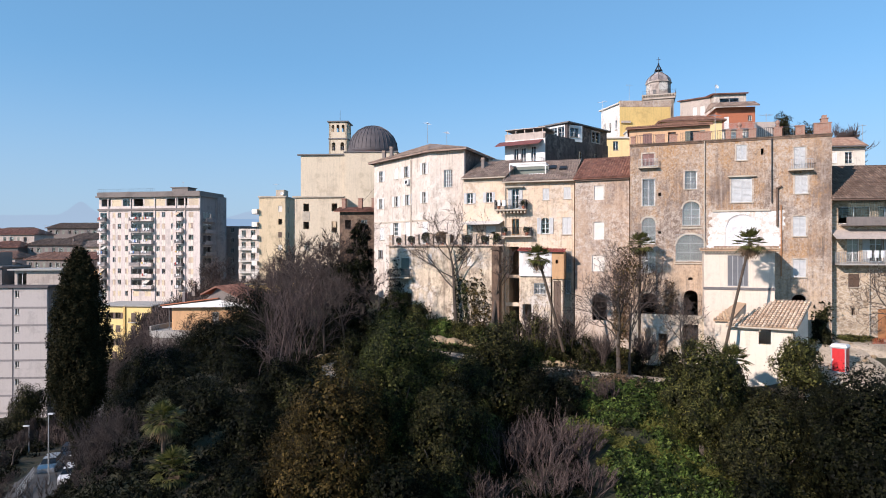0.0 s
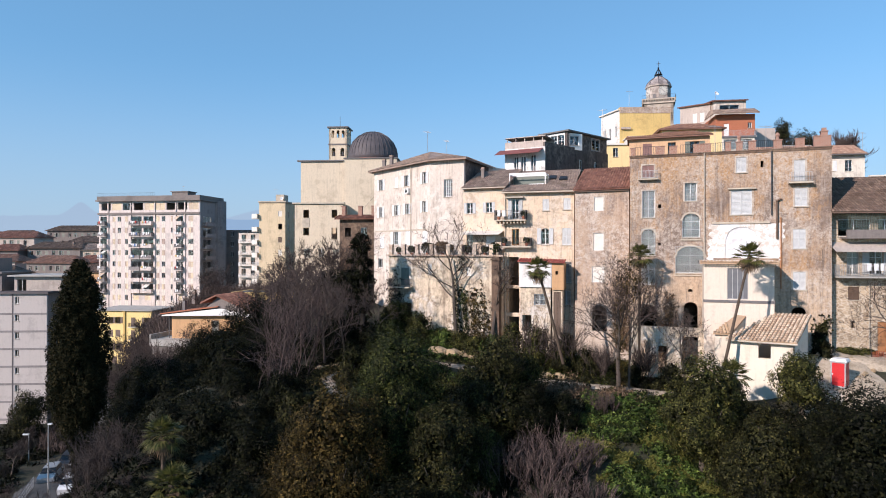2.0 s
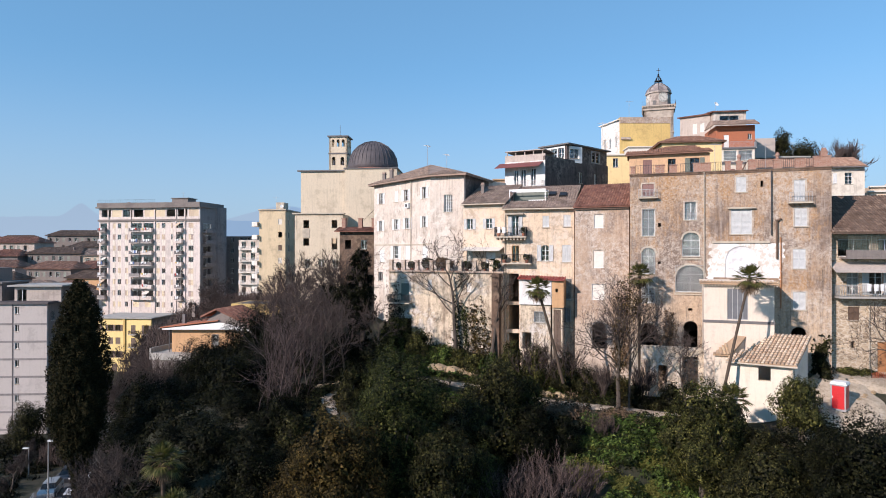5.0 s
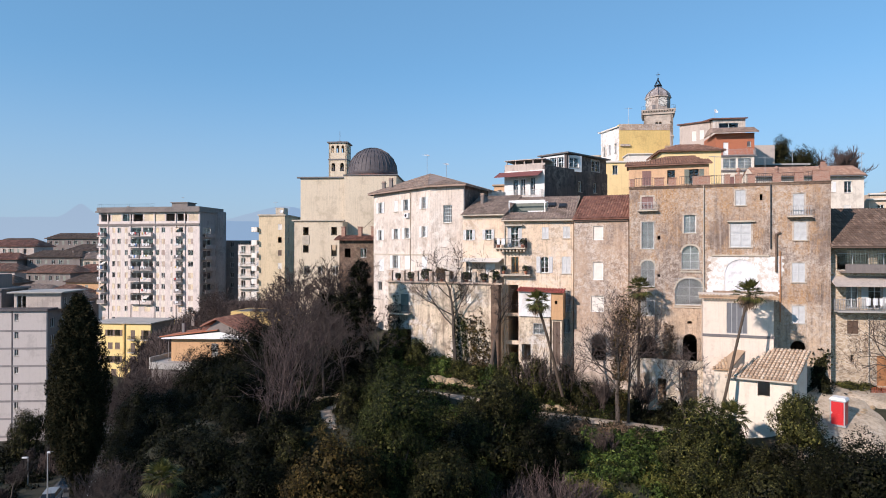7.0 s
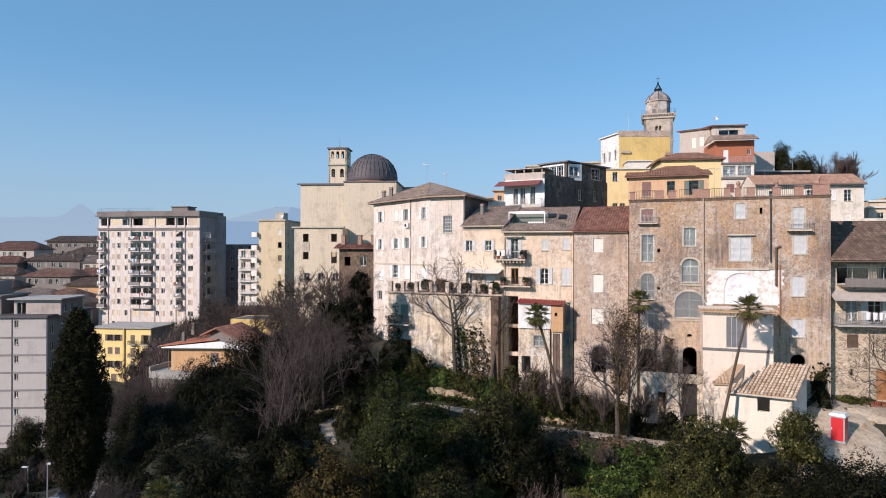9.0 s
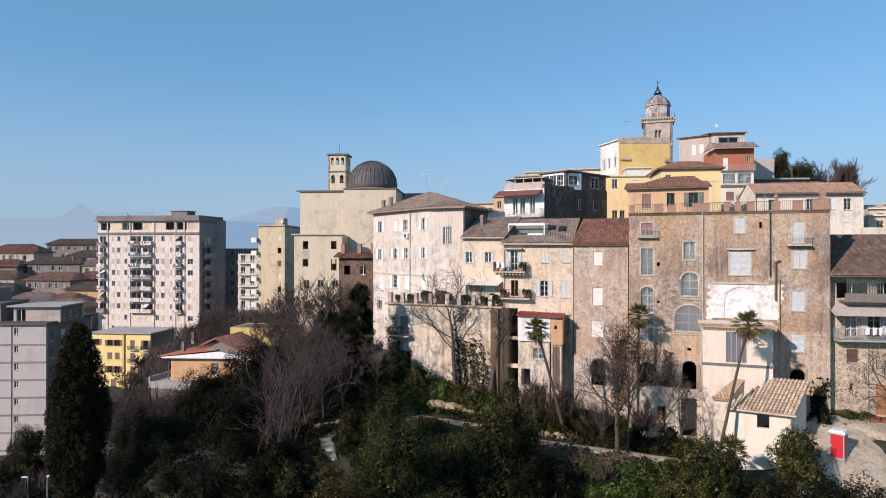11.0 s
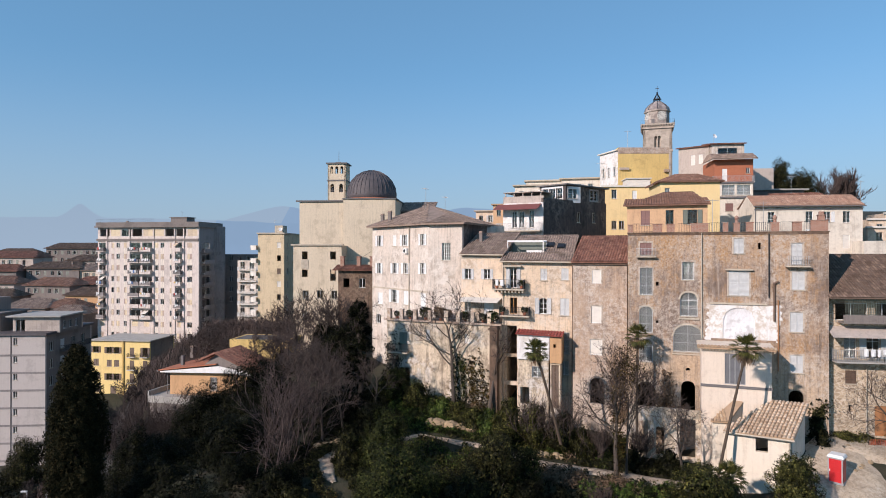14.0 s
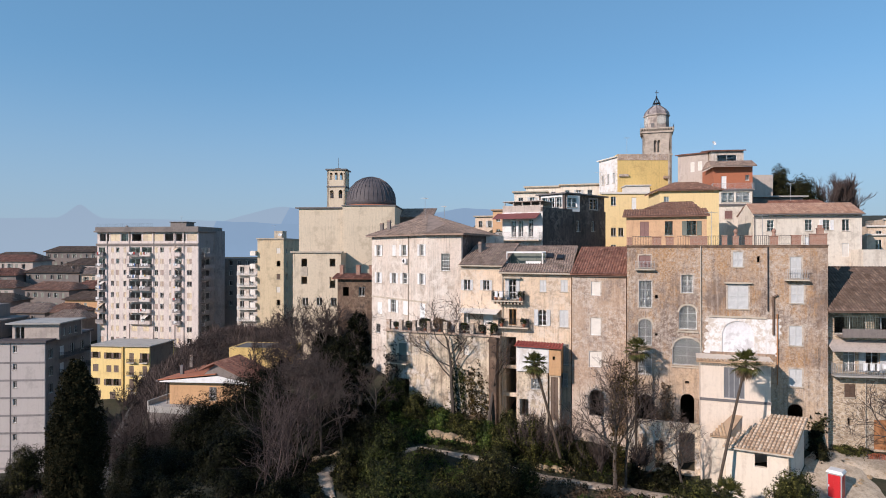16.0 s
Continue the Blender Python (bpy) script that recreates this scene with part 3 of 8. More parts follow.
def railing(parent, m, w, h=1.0, step=0.13, mat=None):
    """Uprights under a rail, along local x."""
    g, mat = Geo(), mat or IRON
    n = max(2, int(w / step))
    for i in range(n + 1):
        g.box(w * i / n - 0.012, -0.012, 0, w * i / n + 0.012, 0.012, h - 0.03)
    g.box(-0.02, -0.025, h - 0.03, w + 0.02, 0.025, h)
    g.box(-0.02, -0.02, 0.08, w + 0.02, 0.02, 0.10)
    part("railing", g, mat, parent, "", m)


def balcony(parent, m, w, out=1.0, h=1.0, slab_mat=None, rail_mat=None):
    """A balcony on a wall: its slab at m's height, with railings on three sides."""
    g = Geo()
    g.box(0, -out, -0.14, w, 0.05, 0)
    ob = part("balcony", g, slab_mat or STONE_TRIM, parent, "", m)
    railing(ob, pose(0.03, -out + 0.04, 0), w - 0.06, h, 0.13, rail_mat)
    railing(ob, pose(0.03, -0.03, 0, 0, 0, -90), out - 0.09, h, 0.13, rail_mat)
    railing(ob, pose(w - 0.03, -0.03, 0, 0, 0, -90), out - 0.09, h, 0.13, rail_mat)
    return ob


def chimney(x, y, z, w=0.45, h=1.0, mat=None):
    g = Geo()
    g.box(-w / 2, -w / 2, -0.4, w / 2, w / 2, h)
    g.box(-w / 2 - 0.06, -w / 2 - 0.06, h, w / 2 + 0.06, w / 2 + 0.06, h + 0.08)
    ob = thing("chimney", pose(x, y, z, 0, 0, -20), "small rendered chimney on a tiled roof", "chimney", "roof chimneys")
    part("shaft", g, mat or P_TOWN, ob)
    g = Geo()
    for i in (-1, 1):
        g.box(-w / 2, i * w * 0.4 - 0.04, h + 0.08, w / 2, i * w * 0.4 + 0.04, h + 0.24)
    g.box(-w / 2 - 0.03, -w / 2 - 0.03, h + 0.24, w / 2 + 0.03, w / 2 + 0.03, h + 0.29)
    part("cap", g, TILE_OLD, ob)


def aerial(x, y, z, h=2.6, turn=0.0):
    """A rooftop aerial."""
    ob = thing("tv_aerial", pose(x, y, z, 0, 0, turn), "thin metal rooftop television aerial", "aerial", "rooftop aerials")
    g = Geo()
    g.tube(((0, 0, -0.3), (0, 0, h)), (0.03, 0.025), 5)
    part("mast", g, IRON_PALE, ob)
    g = Geo()
    g.tube(((-0.6, 0, h - 0.15), (0.7, 0, h - 0.15)), (0.018, 0.018), 4)
    for i in range(7):
        u = -0.55 + 0.19 * i
        g.tube(((u, -0.38 + 0.03 * i, h - 0.15), (u, 0.38 - 0.03 * i, h - 0.15)), (0.012, 0.012), 4)
    part("antenna", g, IRON_PALE, ob)


# ---- ground ----
def ease(a, b, x):
    t = np.clip((x - a) / (b - a), 0, 1)
    return t * t * (3 - 2 * t)


def ground(x, y):
    """Height of the land: a terraced hill on the right that falls to the valley street on the left."""
    hill = np.interp(y, (0, 30, 38, 44, 50, 56, 61, 66, 72), (13, 18.3, 20.8, 22.7, 25.0, 25.3, 25.9, 27.8, 28.6))
    up_right = np.interp(y, (72, 78, 105, 180, 300, 900), (0, 13, 17, 28, 10, -28))
    up_left = np.interp(y, (72, 90, 150, 220, 400, 900), (0, 2.5, -3, -5, -14, -28))
    side = ease(-8, 14, x)
    hill = hill + up_right * side + up_left * (1 - side)
    hill = hill - 5.0 * (1 - ease(-29, -13, x)) * ease(60, 72, y) * (1 - ease(100, 130, y))
    hill = hill + 2.9 * ease(21, 29, x) * ease(40, 46, y) * (1 - ease(62, 76, y))
    low = np.interp(y, (0, 64, 108, 135, 150, 164, 172, 220, 400, 900), (9, 11, 6, 8, 8.5, 14, 19, 22, 12, 0))
    c = np.interp(y, (52, 70, 80, 105), (-29, -29, -42, -55))
    return low + (hill - low) * ease(c - 8, c + 8, x)


def lift(x, y):
    return float(ground(np.float64(x), np.float64(y)))


def ground_mat():
    m, n, l, b = shader("hillside_soil", 0.95)
    v = coords(n, l)
    col = mix(n, l, ramp(n, l, noise_tex(n, l, v, 0.25, 6, 0.65), 0.4, 0.62), (0.026, 0.028, 0.012), (0.05, 0.038, 0.024))
    col = mix(n, l, ramp(n, l, noise_tex(n, l, v, 1.4, 5, 0.7), 0.45, 0.65), col, (0.02, 0.023, 0.010))
    fine = noise_tex(n, l, v, 7, 4)
    col = mix(n, l, times(n, l, ramp(n, l, fine, 0.4, 0.7), 0.5), col, (0.03, 0.035, 0.015))
    l.new(col, b.inputs["Base Color"])
    bump(n, l, b, fine, 0.6, 0.1)
    return m


def steps_out(inner, outer, step):
    a = list(np.arange(inner[0], inner[1] + 0.01, step))
    lo, hi, s = a[0], a[-1], step
    left, right = [], []
    while lo > outer[0] or hi < outer[1]:
        s *= 1.35
        lo, hi = max(outer[0], lo - s), min(outer[1], hi + s)
        left.append(lo), right.append(hi)
    return np.array(sorted(set(left)) + a + sorted(set(right)))


gx, gy = steps_out((-95, 75), (-4500, 4500), 1.5), steps_out((20, 130), (-900, 4700), 1.5)
GX, GY = np.meshgrid(gx, gy)
GZ = ground(GX, GY) + 0.18 * np.sin(GX * 0.9 + np.sin(GY * 0.7)) * np.cos(GY * 0.8)
idx = np.arange(GX.size).reshape(GX.shape)
land = new("ground", sheet("ground", np.stack([GX, GY, GZ], -1).reshape(-1, 3), np.stack([idx[:-1, :-1], idx[:-1, 1:], idx[1:, 1:], idx[1:, :-1]], -1).reshape(-1, 4), ground_mat(), True))
tagged(land, "overgrown hillside of soil and dry grass", "ground", kind="structure")


def ribbon(name, pts, widths, mat, label, rise=0.10, kind="structure", step=0.8):
    """A strip of paving that follows the land along a line of (x, y)."""
    line = []
    for i in range(len(pts) - 1):
        a, b = Vector(pts[i]), Vector(pts[i + 1])
        n = max(2, int((b - a).length / step))
        for k in range(n):
            line.append((a.lerp(b, k / n), widths[i] + (widths[i + 1] - widths[i]) * k / n))
    line.append((Vector(pts[-1]), widths[-1]))
    g, rows = Geo(), []
    for i, (p, w) in enumerate(line):
        d = (line[min(i + 1, len(line) - 1)][0] - line[max(i - 1, 0)][0]).normalized()
        nr = Vector((-d.y, d.x))
        rows.append(len(g.v))
        for k in range(7):
            q = p + nr * w * (k / 6 - 0.5) * (1 + 0.22 * noise.noise(Vector((p.x * 0.7, p.y * 0.7, k))))
            g.v.append((q.x, q.y, lift(q.x, q.y) + rise + (0 if 0 < k < 6 else -0.5)))
    for a, b in zip(rows, rows[1:]):
        for k in range(6):
            g.f.append((a + k, b + k, b + k + 1, a + k + 1))
            g.k.append(0)
    return tagged(part(name, g, mat, smooth=True), label, "path" if "path" in name else "road", kind=kind)


PATH_MAT = plaster("gravel_path", (0.44, 0.345, 0.265), (0.24, 0.18, 0.13), 0.5, (0.56, 0.47, 0.37), 0.1, 0.9, mottle=0.6)
LANE_MAT = plaster("dusty_lane", (0.52, 0.42, 0.31), (0.33, 0.26, 0.185), 0.5, (0.60, 0.51, 0.41), 0.1, 0.7, mottle=0.6, fleck=(0.66, 0.58, 0.48))
ASPHALT = plaster("asphalt", (0.075, 0.073, 0.072), (0.055, 0.054, 0.053), 0.4, None, 0.1, 0.4)
ribbon("path", ((-8.7, 50.2), (-9.6, 52.0), (-10.4, 54.6), (-9.2, 57.2), (-2, 60.5), (4, 58), (9, 54.2), (14, 52), (20, 49.6)), (0.4, 1.5, 2.5, 2.0, 0.35, 0.8, 1.4, 2.1, 2.0), PATH_MAT, "pale gravel path along the garden terrace", 0.20)
ribbon("lane", ((24, 40), (29, 43.5), (31.5, 47.5), (33, 51.5), (39, 48.5), (52, 44)), (3.0, 7.5, 7.0, 4.0, 5.5, 6), LANE_MAT, "dusty pale lane beside the old houses", 0.20)
ribbon("road", ((-31, 30), (-38, 54), (-42.5, 66), (-48, 82), (-57, 110), (-62, 128), (-52, 140)), (8, 8, 8, 8, 8, 7, 7), ASPHALT, "asphalt street in the valley", 0.30)


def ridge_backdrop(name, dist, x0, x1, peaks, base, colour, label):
    """A far line of mountains; the haze of distance is painted into its glowing colour."""
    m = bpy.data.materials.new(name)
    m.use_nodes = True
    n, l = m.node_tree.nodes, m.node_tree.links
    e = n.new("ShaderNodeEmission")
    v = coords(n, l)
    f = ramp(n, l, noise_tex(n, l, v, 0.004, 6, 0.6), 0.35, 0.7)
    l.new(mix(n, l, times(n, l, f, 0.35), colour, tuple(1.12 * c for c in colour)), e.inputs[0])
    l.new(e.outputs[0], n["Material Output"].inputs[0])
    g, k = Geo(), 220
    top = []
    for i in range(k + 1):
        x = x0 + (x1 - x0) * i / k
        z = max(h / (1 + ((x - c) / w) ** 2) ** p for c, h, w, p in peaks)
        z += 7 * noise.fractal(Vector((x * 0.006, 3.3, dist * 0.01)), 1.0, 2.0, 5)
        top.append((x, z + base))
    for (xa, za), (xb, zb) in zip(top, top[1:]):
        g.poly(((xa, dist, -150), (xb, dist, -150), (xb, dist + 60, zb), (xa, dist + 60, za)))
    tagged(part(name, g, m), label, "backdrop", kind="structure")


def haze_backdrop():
    """Pale winter haze over the far horizon, painted on a glowing sheet behind the mountains; it thins out upwards."""
    m = bpy.data.materials.new("painted_horizon_haze")
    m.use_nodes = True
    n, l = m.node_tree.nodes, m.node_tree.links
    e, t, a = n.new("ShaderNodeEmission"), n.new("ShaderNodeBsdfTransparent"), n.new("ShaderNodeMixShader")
    # the haze is this glowing colour, not scattered light
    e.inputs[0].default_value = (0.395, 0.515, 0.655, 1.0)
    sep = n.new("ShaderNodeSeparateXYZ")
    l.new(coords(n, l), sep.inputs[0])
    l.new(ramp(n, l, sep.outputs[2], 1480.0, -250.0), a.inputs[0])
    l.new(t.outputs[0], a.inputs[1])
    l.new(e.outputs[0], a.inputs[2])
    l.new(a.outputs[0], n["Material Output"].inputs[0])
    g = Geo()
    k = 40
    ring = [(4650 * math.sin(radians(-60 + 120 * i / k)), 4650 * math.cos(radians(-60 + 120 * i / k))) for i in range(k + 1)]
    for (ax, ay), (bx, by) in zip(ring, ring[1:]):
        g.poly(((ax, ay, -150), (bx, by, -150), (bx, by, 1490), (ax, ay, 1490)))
    tagged(part("backdrop_haze", g, m), "glowing sheet painted as pale blue-grey haze along the far horizon", "backdrop", kind="structure")


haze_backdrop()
ridge_backdrop("backdrop_mountain_peak", 4300, -4200, 1200, ((-2590, 345, 60, 0.157), (-2800, 250, 2500, 0.5), (-1900, 200, 700, 0.5)), 30, (0.285, 0.42, 0.605), "far mountains on the horizon with blue haze painted in")
ridge_backdrop("backdrop_mountain_range", 4450, -2200, 3600, ((-1175, 335, 420, 0.5), (-500, 255, 700, 0.5), (230, 330, 500, 0.45), (2500, 220, 900, 0.5)), 30, (0.29, 0.425, 0.61), "far mountain range with pale blue haze painted in")


# ---- the old town, front row ----
palazzo = house("palazzo", "tall weathered brown plaster town house with a brick roof terrace", "building", 17.9, 58.3, -20.4, 16.64, 16.0, 25, 20.9, P_PAL,
    front=[(1.11, 18.87, 1.05, 1.15, "shut_red"), (1.11, 15.08, 1.12, 2.54, "bars"), (1.05, 11.50, 1.22, 2.46, "arch_bars"), (1.05, 8.73, 1.22, 2.17, "arch_bars"),
           (4.86, 16.55, 1.02, 1.66, "glass"), (4.66, 13.18, 1.51, 2.19, "arch_glass"), (4.07, 9.87, 2.53, 2.47, "arch_bars"), (5.15, 8.13, 0.39, 0.26, "arch_hole"),
           (0.85, 4.40, 1.63, 2.45, "arch_dark"), (4.76, 3.60, 1.21, 3.58, "arch_dark"), (2.53, 15.95, 0.26, 0.36, "hole"), (2.53, 12.44, 0.25, 0.24, "hole"),
           (9.19, 19.00, 0.83, 1.37, "shut"), (8.77, 15.20, 1.70, 2.30, "shut"), (8.31, 11.27, 2.63, 2.83, "arch_board"), (11.16, 19.41, 0.23, 0.55, "hole"),
           (13.78, 18.05, 0.87, 1.87, "shut"), (13.82, 15.84, 1.00, 1.61, "shut"), (13.69, 12.13, 1.00, 1.73, "shut"), (13.69, 8.53, 1.00, 1.56, "shut"), (13.56, 4.6, 1.17, 2.40, "arch_dark")], flat=True)
for u0, u1, z, out, t in ((0.75, 2.55, 18.72, 0.5, 0.10), (8.5, 10.75, 17.6, 0.28, 0.12), (13.3, 15.15, 17.95, 0.65, 0.12), (4.5, 6.3, 13.02, 0.16, 0.13), (7.2, 11.9, 14.55, 0.14, 0.16), (3.95, 6.7, 9.72, 0.10, 0.12)):
    g = Geo()
    g.box(u0, -out, z - t, u1, 0.02, z)
    part("ledge", g, STONE_TRIM, palazzo)
railing(palazzo, pose(13.35, -0.6, 17.96), 1.75, 0.85, 0.12, IRON_PALE)
railing(palazzo, pose(0.8, -0.45, 18.73), 1.7, 0.75, 0.12, IRON_PALE)
for u, w, z, h, hh in ((1.05, 1.22, 13.96, 0, 0), (1.05, 1.22, 10.9, 0, 0), (4.66, 1.51, 15.37, 0, 0), (4.07, 2.53, 12.34, 0, 0), (0.85, 1.63, 6.85, 0, 0)):
    g, rise, k = Geo(), 0.42 * w, 12
    for i in range(k):
        pts = []
        for j in (i, i + 1):
            c, s = 2 * j / k - 1, math.sqrt(max(0.0, 1 - (2 * j / k - 1) ** 2))
            pts.append((u + w / 2 + (w / 2) * c, z - rise + rise * s))
            pts.append((u + w / 2 + (w / 2 + 0.17) * c, z - rise + (rise + 0.17) * s))
        (ax, az), (bx, bz), (cx, cz), (dx, dz) = pts
        g.poly(((ax, -0.05, az), (cx, -0.05, cz), (dx, -0.05, dz), (bx, -0.05, bz)))
        g.poly(((bx, -0.05, bz), (dx, -0.05, dz), (dx, 0, dz), (bx, 0, bz)))
        g.poly(((ax, 0, az), (cx, 0, cz), (cx, -0.05, cz), (ax, -0.05, az)))
    part("arch_moulding", g, STONE_TRIM, palazzo)
g = Geo()
g.box(0, -0.06, 20.72, 16.64, 0.0, 20.9), g.box(-0.06, -0.10, 20.9, 16.70, 0.38, 20.98)
part("cornice", g, P_RUST, palazzo)
rnd = random.Random(4)
g = Geo()
wall_panel(g, 5.3, 3.1, [(1.01, 0.0, 2.63, 2.83, "arch")], 0.012)
g.v = [(x + 7.3, y - 0.014, z + 11.27) for x, y, z in g.v]
for i in range(64):
    z = 11.1 + 0.052 * i
    a = 0.42 + 0.55 * noise.fractal(Vector((z * 1.7, 0.3, 0.0)), 1.0, 2.0, 4)
    b = 0.25 + 0.40 * noise.fractal(Vector((z * 1.9, 5.3, 0.0)), 1.0, 2.0, 4)
    g.box(7.3 - max(a, 0.02), -0.012, z, 7.302, -0.001, z + 0.054), g.box(12.598, -0.012, z, 12.6 + max(b, 0.02), -0.001, z + 0.054)
part("whitewash_patch", g, P_PALW, palazzo, "fresh white plaster patch round a boarded arch")
for u, z0, z1, r, mt, nm in ((6.52, 9.0, 20.9, 0.05, STONE_TRIM, "drainpipe"), (12.02, 15.1, 20.8, 0.05, IRON, "drainpipe"), (12.75, 8.6, 14.9, 0.05, WOOD_DOOR, "drainpipe"), (12.45, 13.0, 16.3, 0.09, SHUT_BROWN, "stove_pipe")):
    g = Geo()
    g.tube(((u, -0.13, z0), (u, -0.13, z1)), (r, r), 8)
    for i in range(3):
        zz = z0 + (z1 - z0) * (i + 0.5) / 3
        g.box(u - r - 0.02, -0.15, zz, u + r + 0.02, 0.01, zz + 0.04)
    if nm == "stove_pipe":
        g.tube(((u - 0.1, -0.13, z1 + 0.02), (u + 0.35, -0.13, z1 + 0.25)), (r, r), 8)
    part(nm, g, mt, palazzo)
# brick parapet of the roof terrace
for u0, u1, h, pot in ((0.05, 0.45, 0.7, 0), (2.3, 3.1, 0.75, 0), (3.5, 4.2, 0.7, 0), (5.6, 7.1, 0.75, 0), (8.3, 8.75, 0.8, 0), (9.2, 9.7, 0.75, 1), (10.2, 10.8, 0.78, 0), (12.2, 12.85, 0.75, 1), (13.9, 14.6, 0.78, 0), (15.3, 16.6, 0.9, 0)):
    g = Geo()
    g.box(u0, 0.0, 20.98, u1, 0.36, 20.98 + h)
    g.box(u0 - 0.05, -0.05, 20.98 + h, u1 + 0.05, 0.41, 20.98 + h + 0.07)
    if pot:
        g.lathe(((0.16, 21.05 + h), (0.12, 21.25 + h), (0.2, 21.45 + h), (0.14, 21.6 + h), (0.04, 21.7 + h)), 10, (u0 + u1) / 2, 0.18)
    part("parapet_pier", g, BRICK, palazzo, "worn red brick parapet pier")
g = Geo()
g.box(15.95, 0.5, 20.9, 16.45, 1.0, 22.35), g.box(15.9, 0.45, 22.35, 16.5, 1.05, 22.43), g.box(16.03, 0.58, 22.43, 16.37, 0.92, 22.7)
part("chimney", g, BRICK, palazzo)
for u0, u1 in ((0.5, 2.25), (4.5, 5.5), (7.2, 8.2), (9.85, 10.1), (11.0, 12.1), (13.0, 13.8), (14.8, 15.2)):
    railing(palazzo, pose(u0, 0.18, 20.98), u1 - u0, 0.85, 0.14, IRON)

annex = house("annex", "pale plaster annex with a tiled cornice against the old house", "building", 22.7, 53.0, -20.4, 5.44, 2.95, 25, 10.90, P_ANNEX, front=[(1.85, 7.80, 1.62, 2.66, "panel")])
tile_roof(annex, TILE_PALE, [((-0.35, -0.36, 10.95), (5.75, -0.36, 10.95), (5.75, 0.10, 11.05), (-0.35, 0.10, 11.05))])
g = Geo()
g.slab([Vector((-0.3, 0.08, 11.06)), Vector((5.7, 0.08, 11.06)), Vector((5.7, 2.7, 11.12)), Vector((-0.3, 2.7, 11.12))], 0.15)
part("roof_deck", g, P_ANNEX, annex)
g = Geo()
g.box(-0.06, -0.07, 7.50, 5.50, 0.0, 7.72), g.box(5.44, 0, 7.50, 5.51, 2.4, 7.72)
part("string_course", g, DARK_TRIM, annex)
g = Geo()
for i in range(24):
    g.box(-0.3 + 0.255 * i, -0.28, 10.66, -0.18 + 0.255 * i, 0.0, 10.78)
part("cornice", g, STONE_TRIM, annex)

# the hut with the pantile roof
hut = thing("hut", pose(22.85, 48.6, 24.14, 0, 0, -27.7), "small pale plastered hut with a clay tile roof", "building")
SKEW = 1.17 / 4.57
turn = math.degrees(math.atan2(4.57, 1.17))
for ln, m, ops in ((4.45, pose(0, 0, 0), [(2.05, 4.42, 0.85, 1.15, "dark")]), (4.3, pose(4.45 + 0.4 * SKEW, 0.402, 0, 0, 0, turn), []), (4.2, pose(1.15, 4.46, 0, 0, 0, turn - 180), []), (4.1, pose(5.3, 4.72, 0, 0, 0, 180), [])):
    g = Geo()
    wall_panel(g, ln, 5.75, ops, 0.38)
    part("wall", g, P_HUT, hut, "", m)
g = Geo()
g.poly(((4.45, 0, 5.75), (5.62, 4.57, 5.75), (5.62, 4.57, 7.32)))
g.poly(((4.05, 0, 5.75), (5.22, 4.57, 7.32), (5.22, 4.57, 5.75)))
g.poly(((4.05, 0, 5.75), (4.45, 0, 5.75), (5.62, 4.57, 7.32), (5.22, 4.57, 7.32)))
g.poly(((5.62, 4.57, 5.75), (1.3, 4.57, 5.75), (3.37, 4.57, 7.32), (5.62, 4.57, 7.32)))
part("gable", g, P_HUT, hut)
HD, HZ = 5.1, 1.72
g = Geo()
g.slab([Vector((-0.25, -0.36, 5.82)), Vector((4.66, -0.36, 5.82)), Vector((5.92, 4.74, 7.54)), Vector((3.35, 4.74, 7.54))], 0.1)
deck = part("roof", g, TILE_PALE, hut)
g = Geo()
pts = []
for y, r in ((0.0, 0.115), (0.47, 0.092)):
    pts.append([(r * math.cos(w), y, r * math.sin(w) + (0.055 if y == 0 else 0.02)) for w in (math.pi, 2.5, 1.9, 1.25, 0.65, 0.0)])
for q in range(5):
    g.poly((pts[0][q + 1], pts[0][q], pts[1][q], pts[1][q + 1]))
g.poly(pts[0])
TILE_MESH = g.mesh("roof_tile", TILE_ONE)
slope = math.degrees(math.atan2(HZ, HD))
rnd = random.Random(9)
for j in range(13):
    q = 0.41 * j / math.hypot(HD, HZ)
    for i in range(18):
        u = -0.12 + 0.273 * i + 1.26 * q
        if u > -0.3 + 3.6 * q:
            part("roof_tile", TILE_MESH, None, deck, "", pose(u, -0.41 + HD * q, 5.80 + HZ * q, 0, 0, -13.9 + rnd.uniform(-1.5, 1.5)) @ pose(0, 0, 0, slope + rnd.uniform(-1, 1)))
g = Geo()
g.tube(((-0.25, -0.46, 5.74), (4.7, -0.46, 5.70)), (0.07, 0.07), 8), g.tube(((4.35, -0.12, 0.5), (4.35, -0.12, 5.6), (4.35, -0.44, 5.72)), (0.045, 0.045, 0.045), 8)
part("gutter", g, STONE_TRIM, hut)
shed = thing("lean_to", pose(22.55, 50.7, 24.0, 0, 0, -12.0), "little plastered lean-to with a clay tile roof", "shed")
g = Geo()
g.prism([(0.1, 0.1), (1.2, 0.1), (2.8, 1.85), (2.3, 1.85)], 0.0, 6.05)
g.poly(((1.2, 0.1, 6.05), (2.8, 1.85, 6.05), (2.8, 1.85, 7.3), (1.2, 0.1, 6.15)))
part("wall", g, P_HUT, shed)
tile_roof(shed, TILE_PALE, [((-0.1, -0.15, 6.15), (1.3, -0.15, 6.15), (3.05, 1.95, 7.5), (2.2, 1.95, 7.5))])

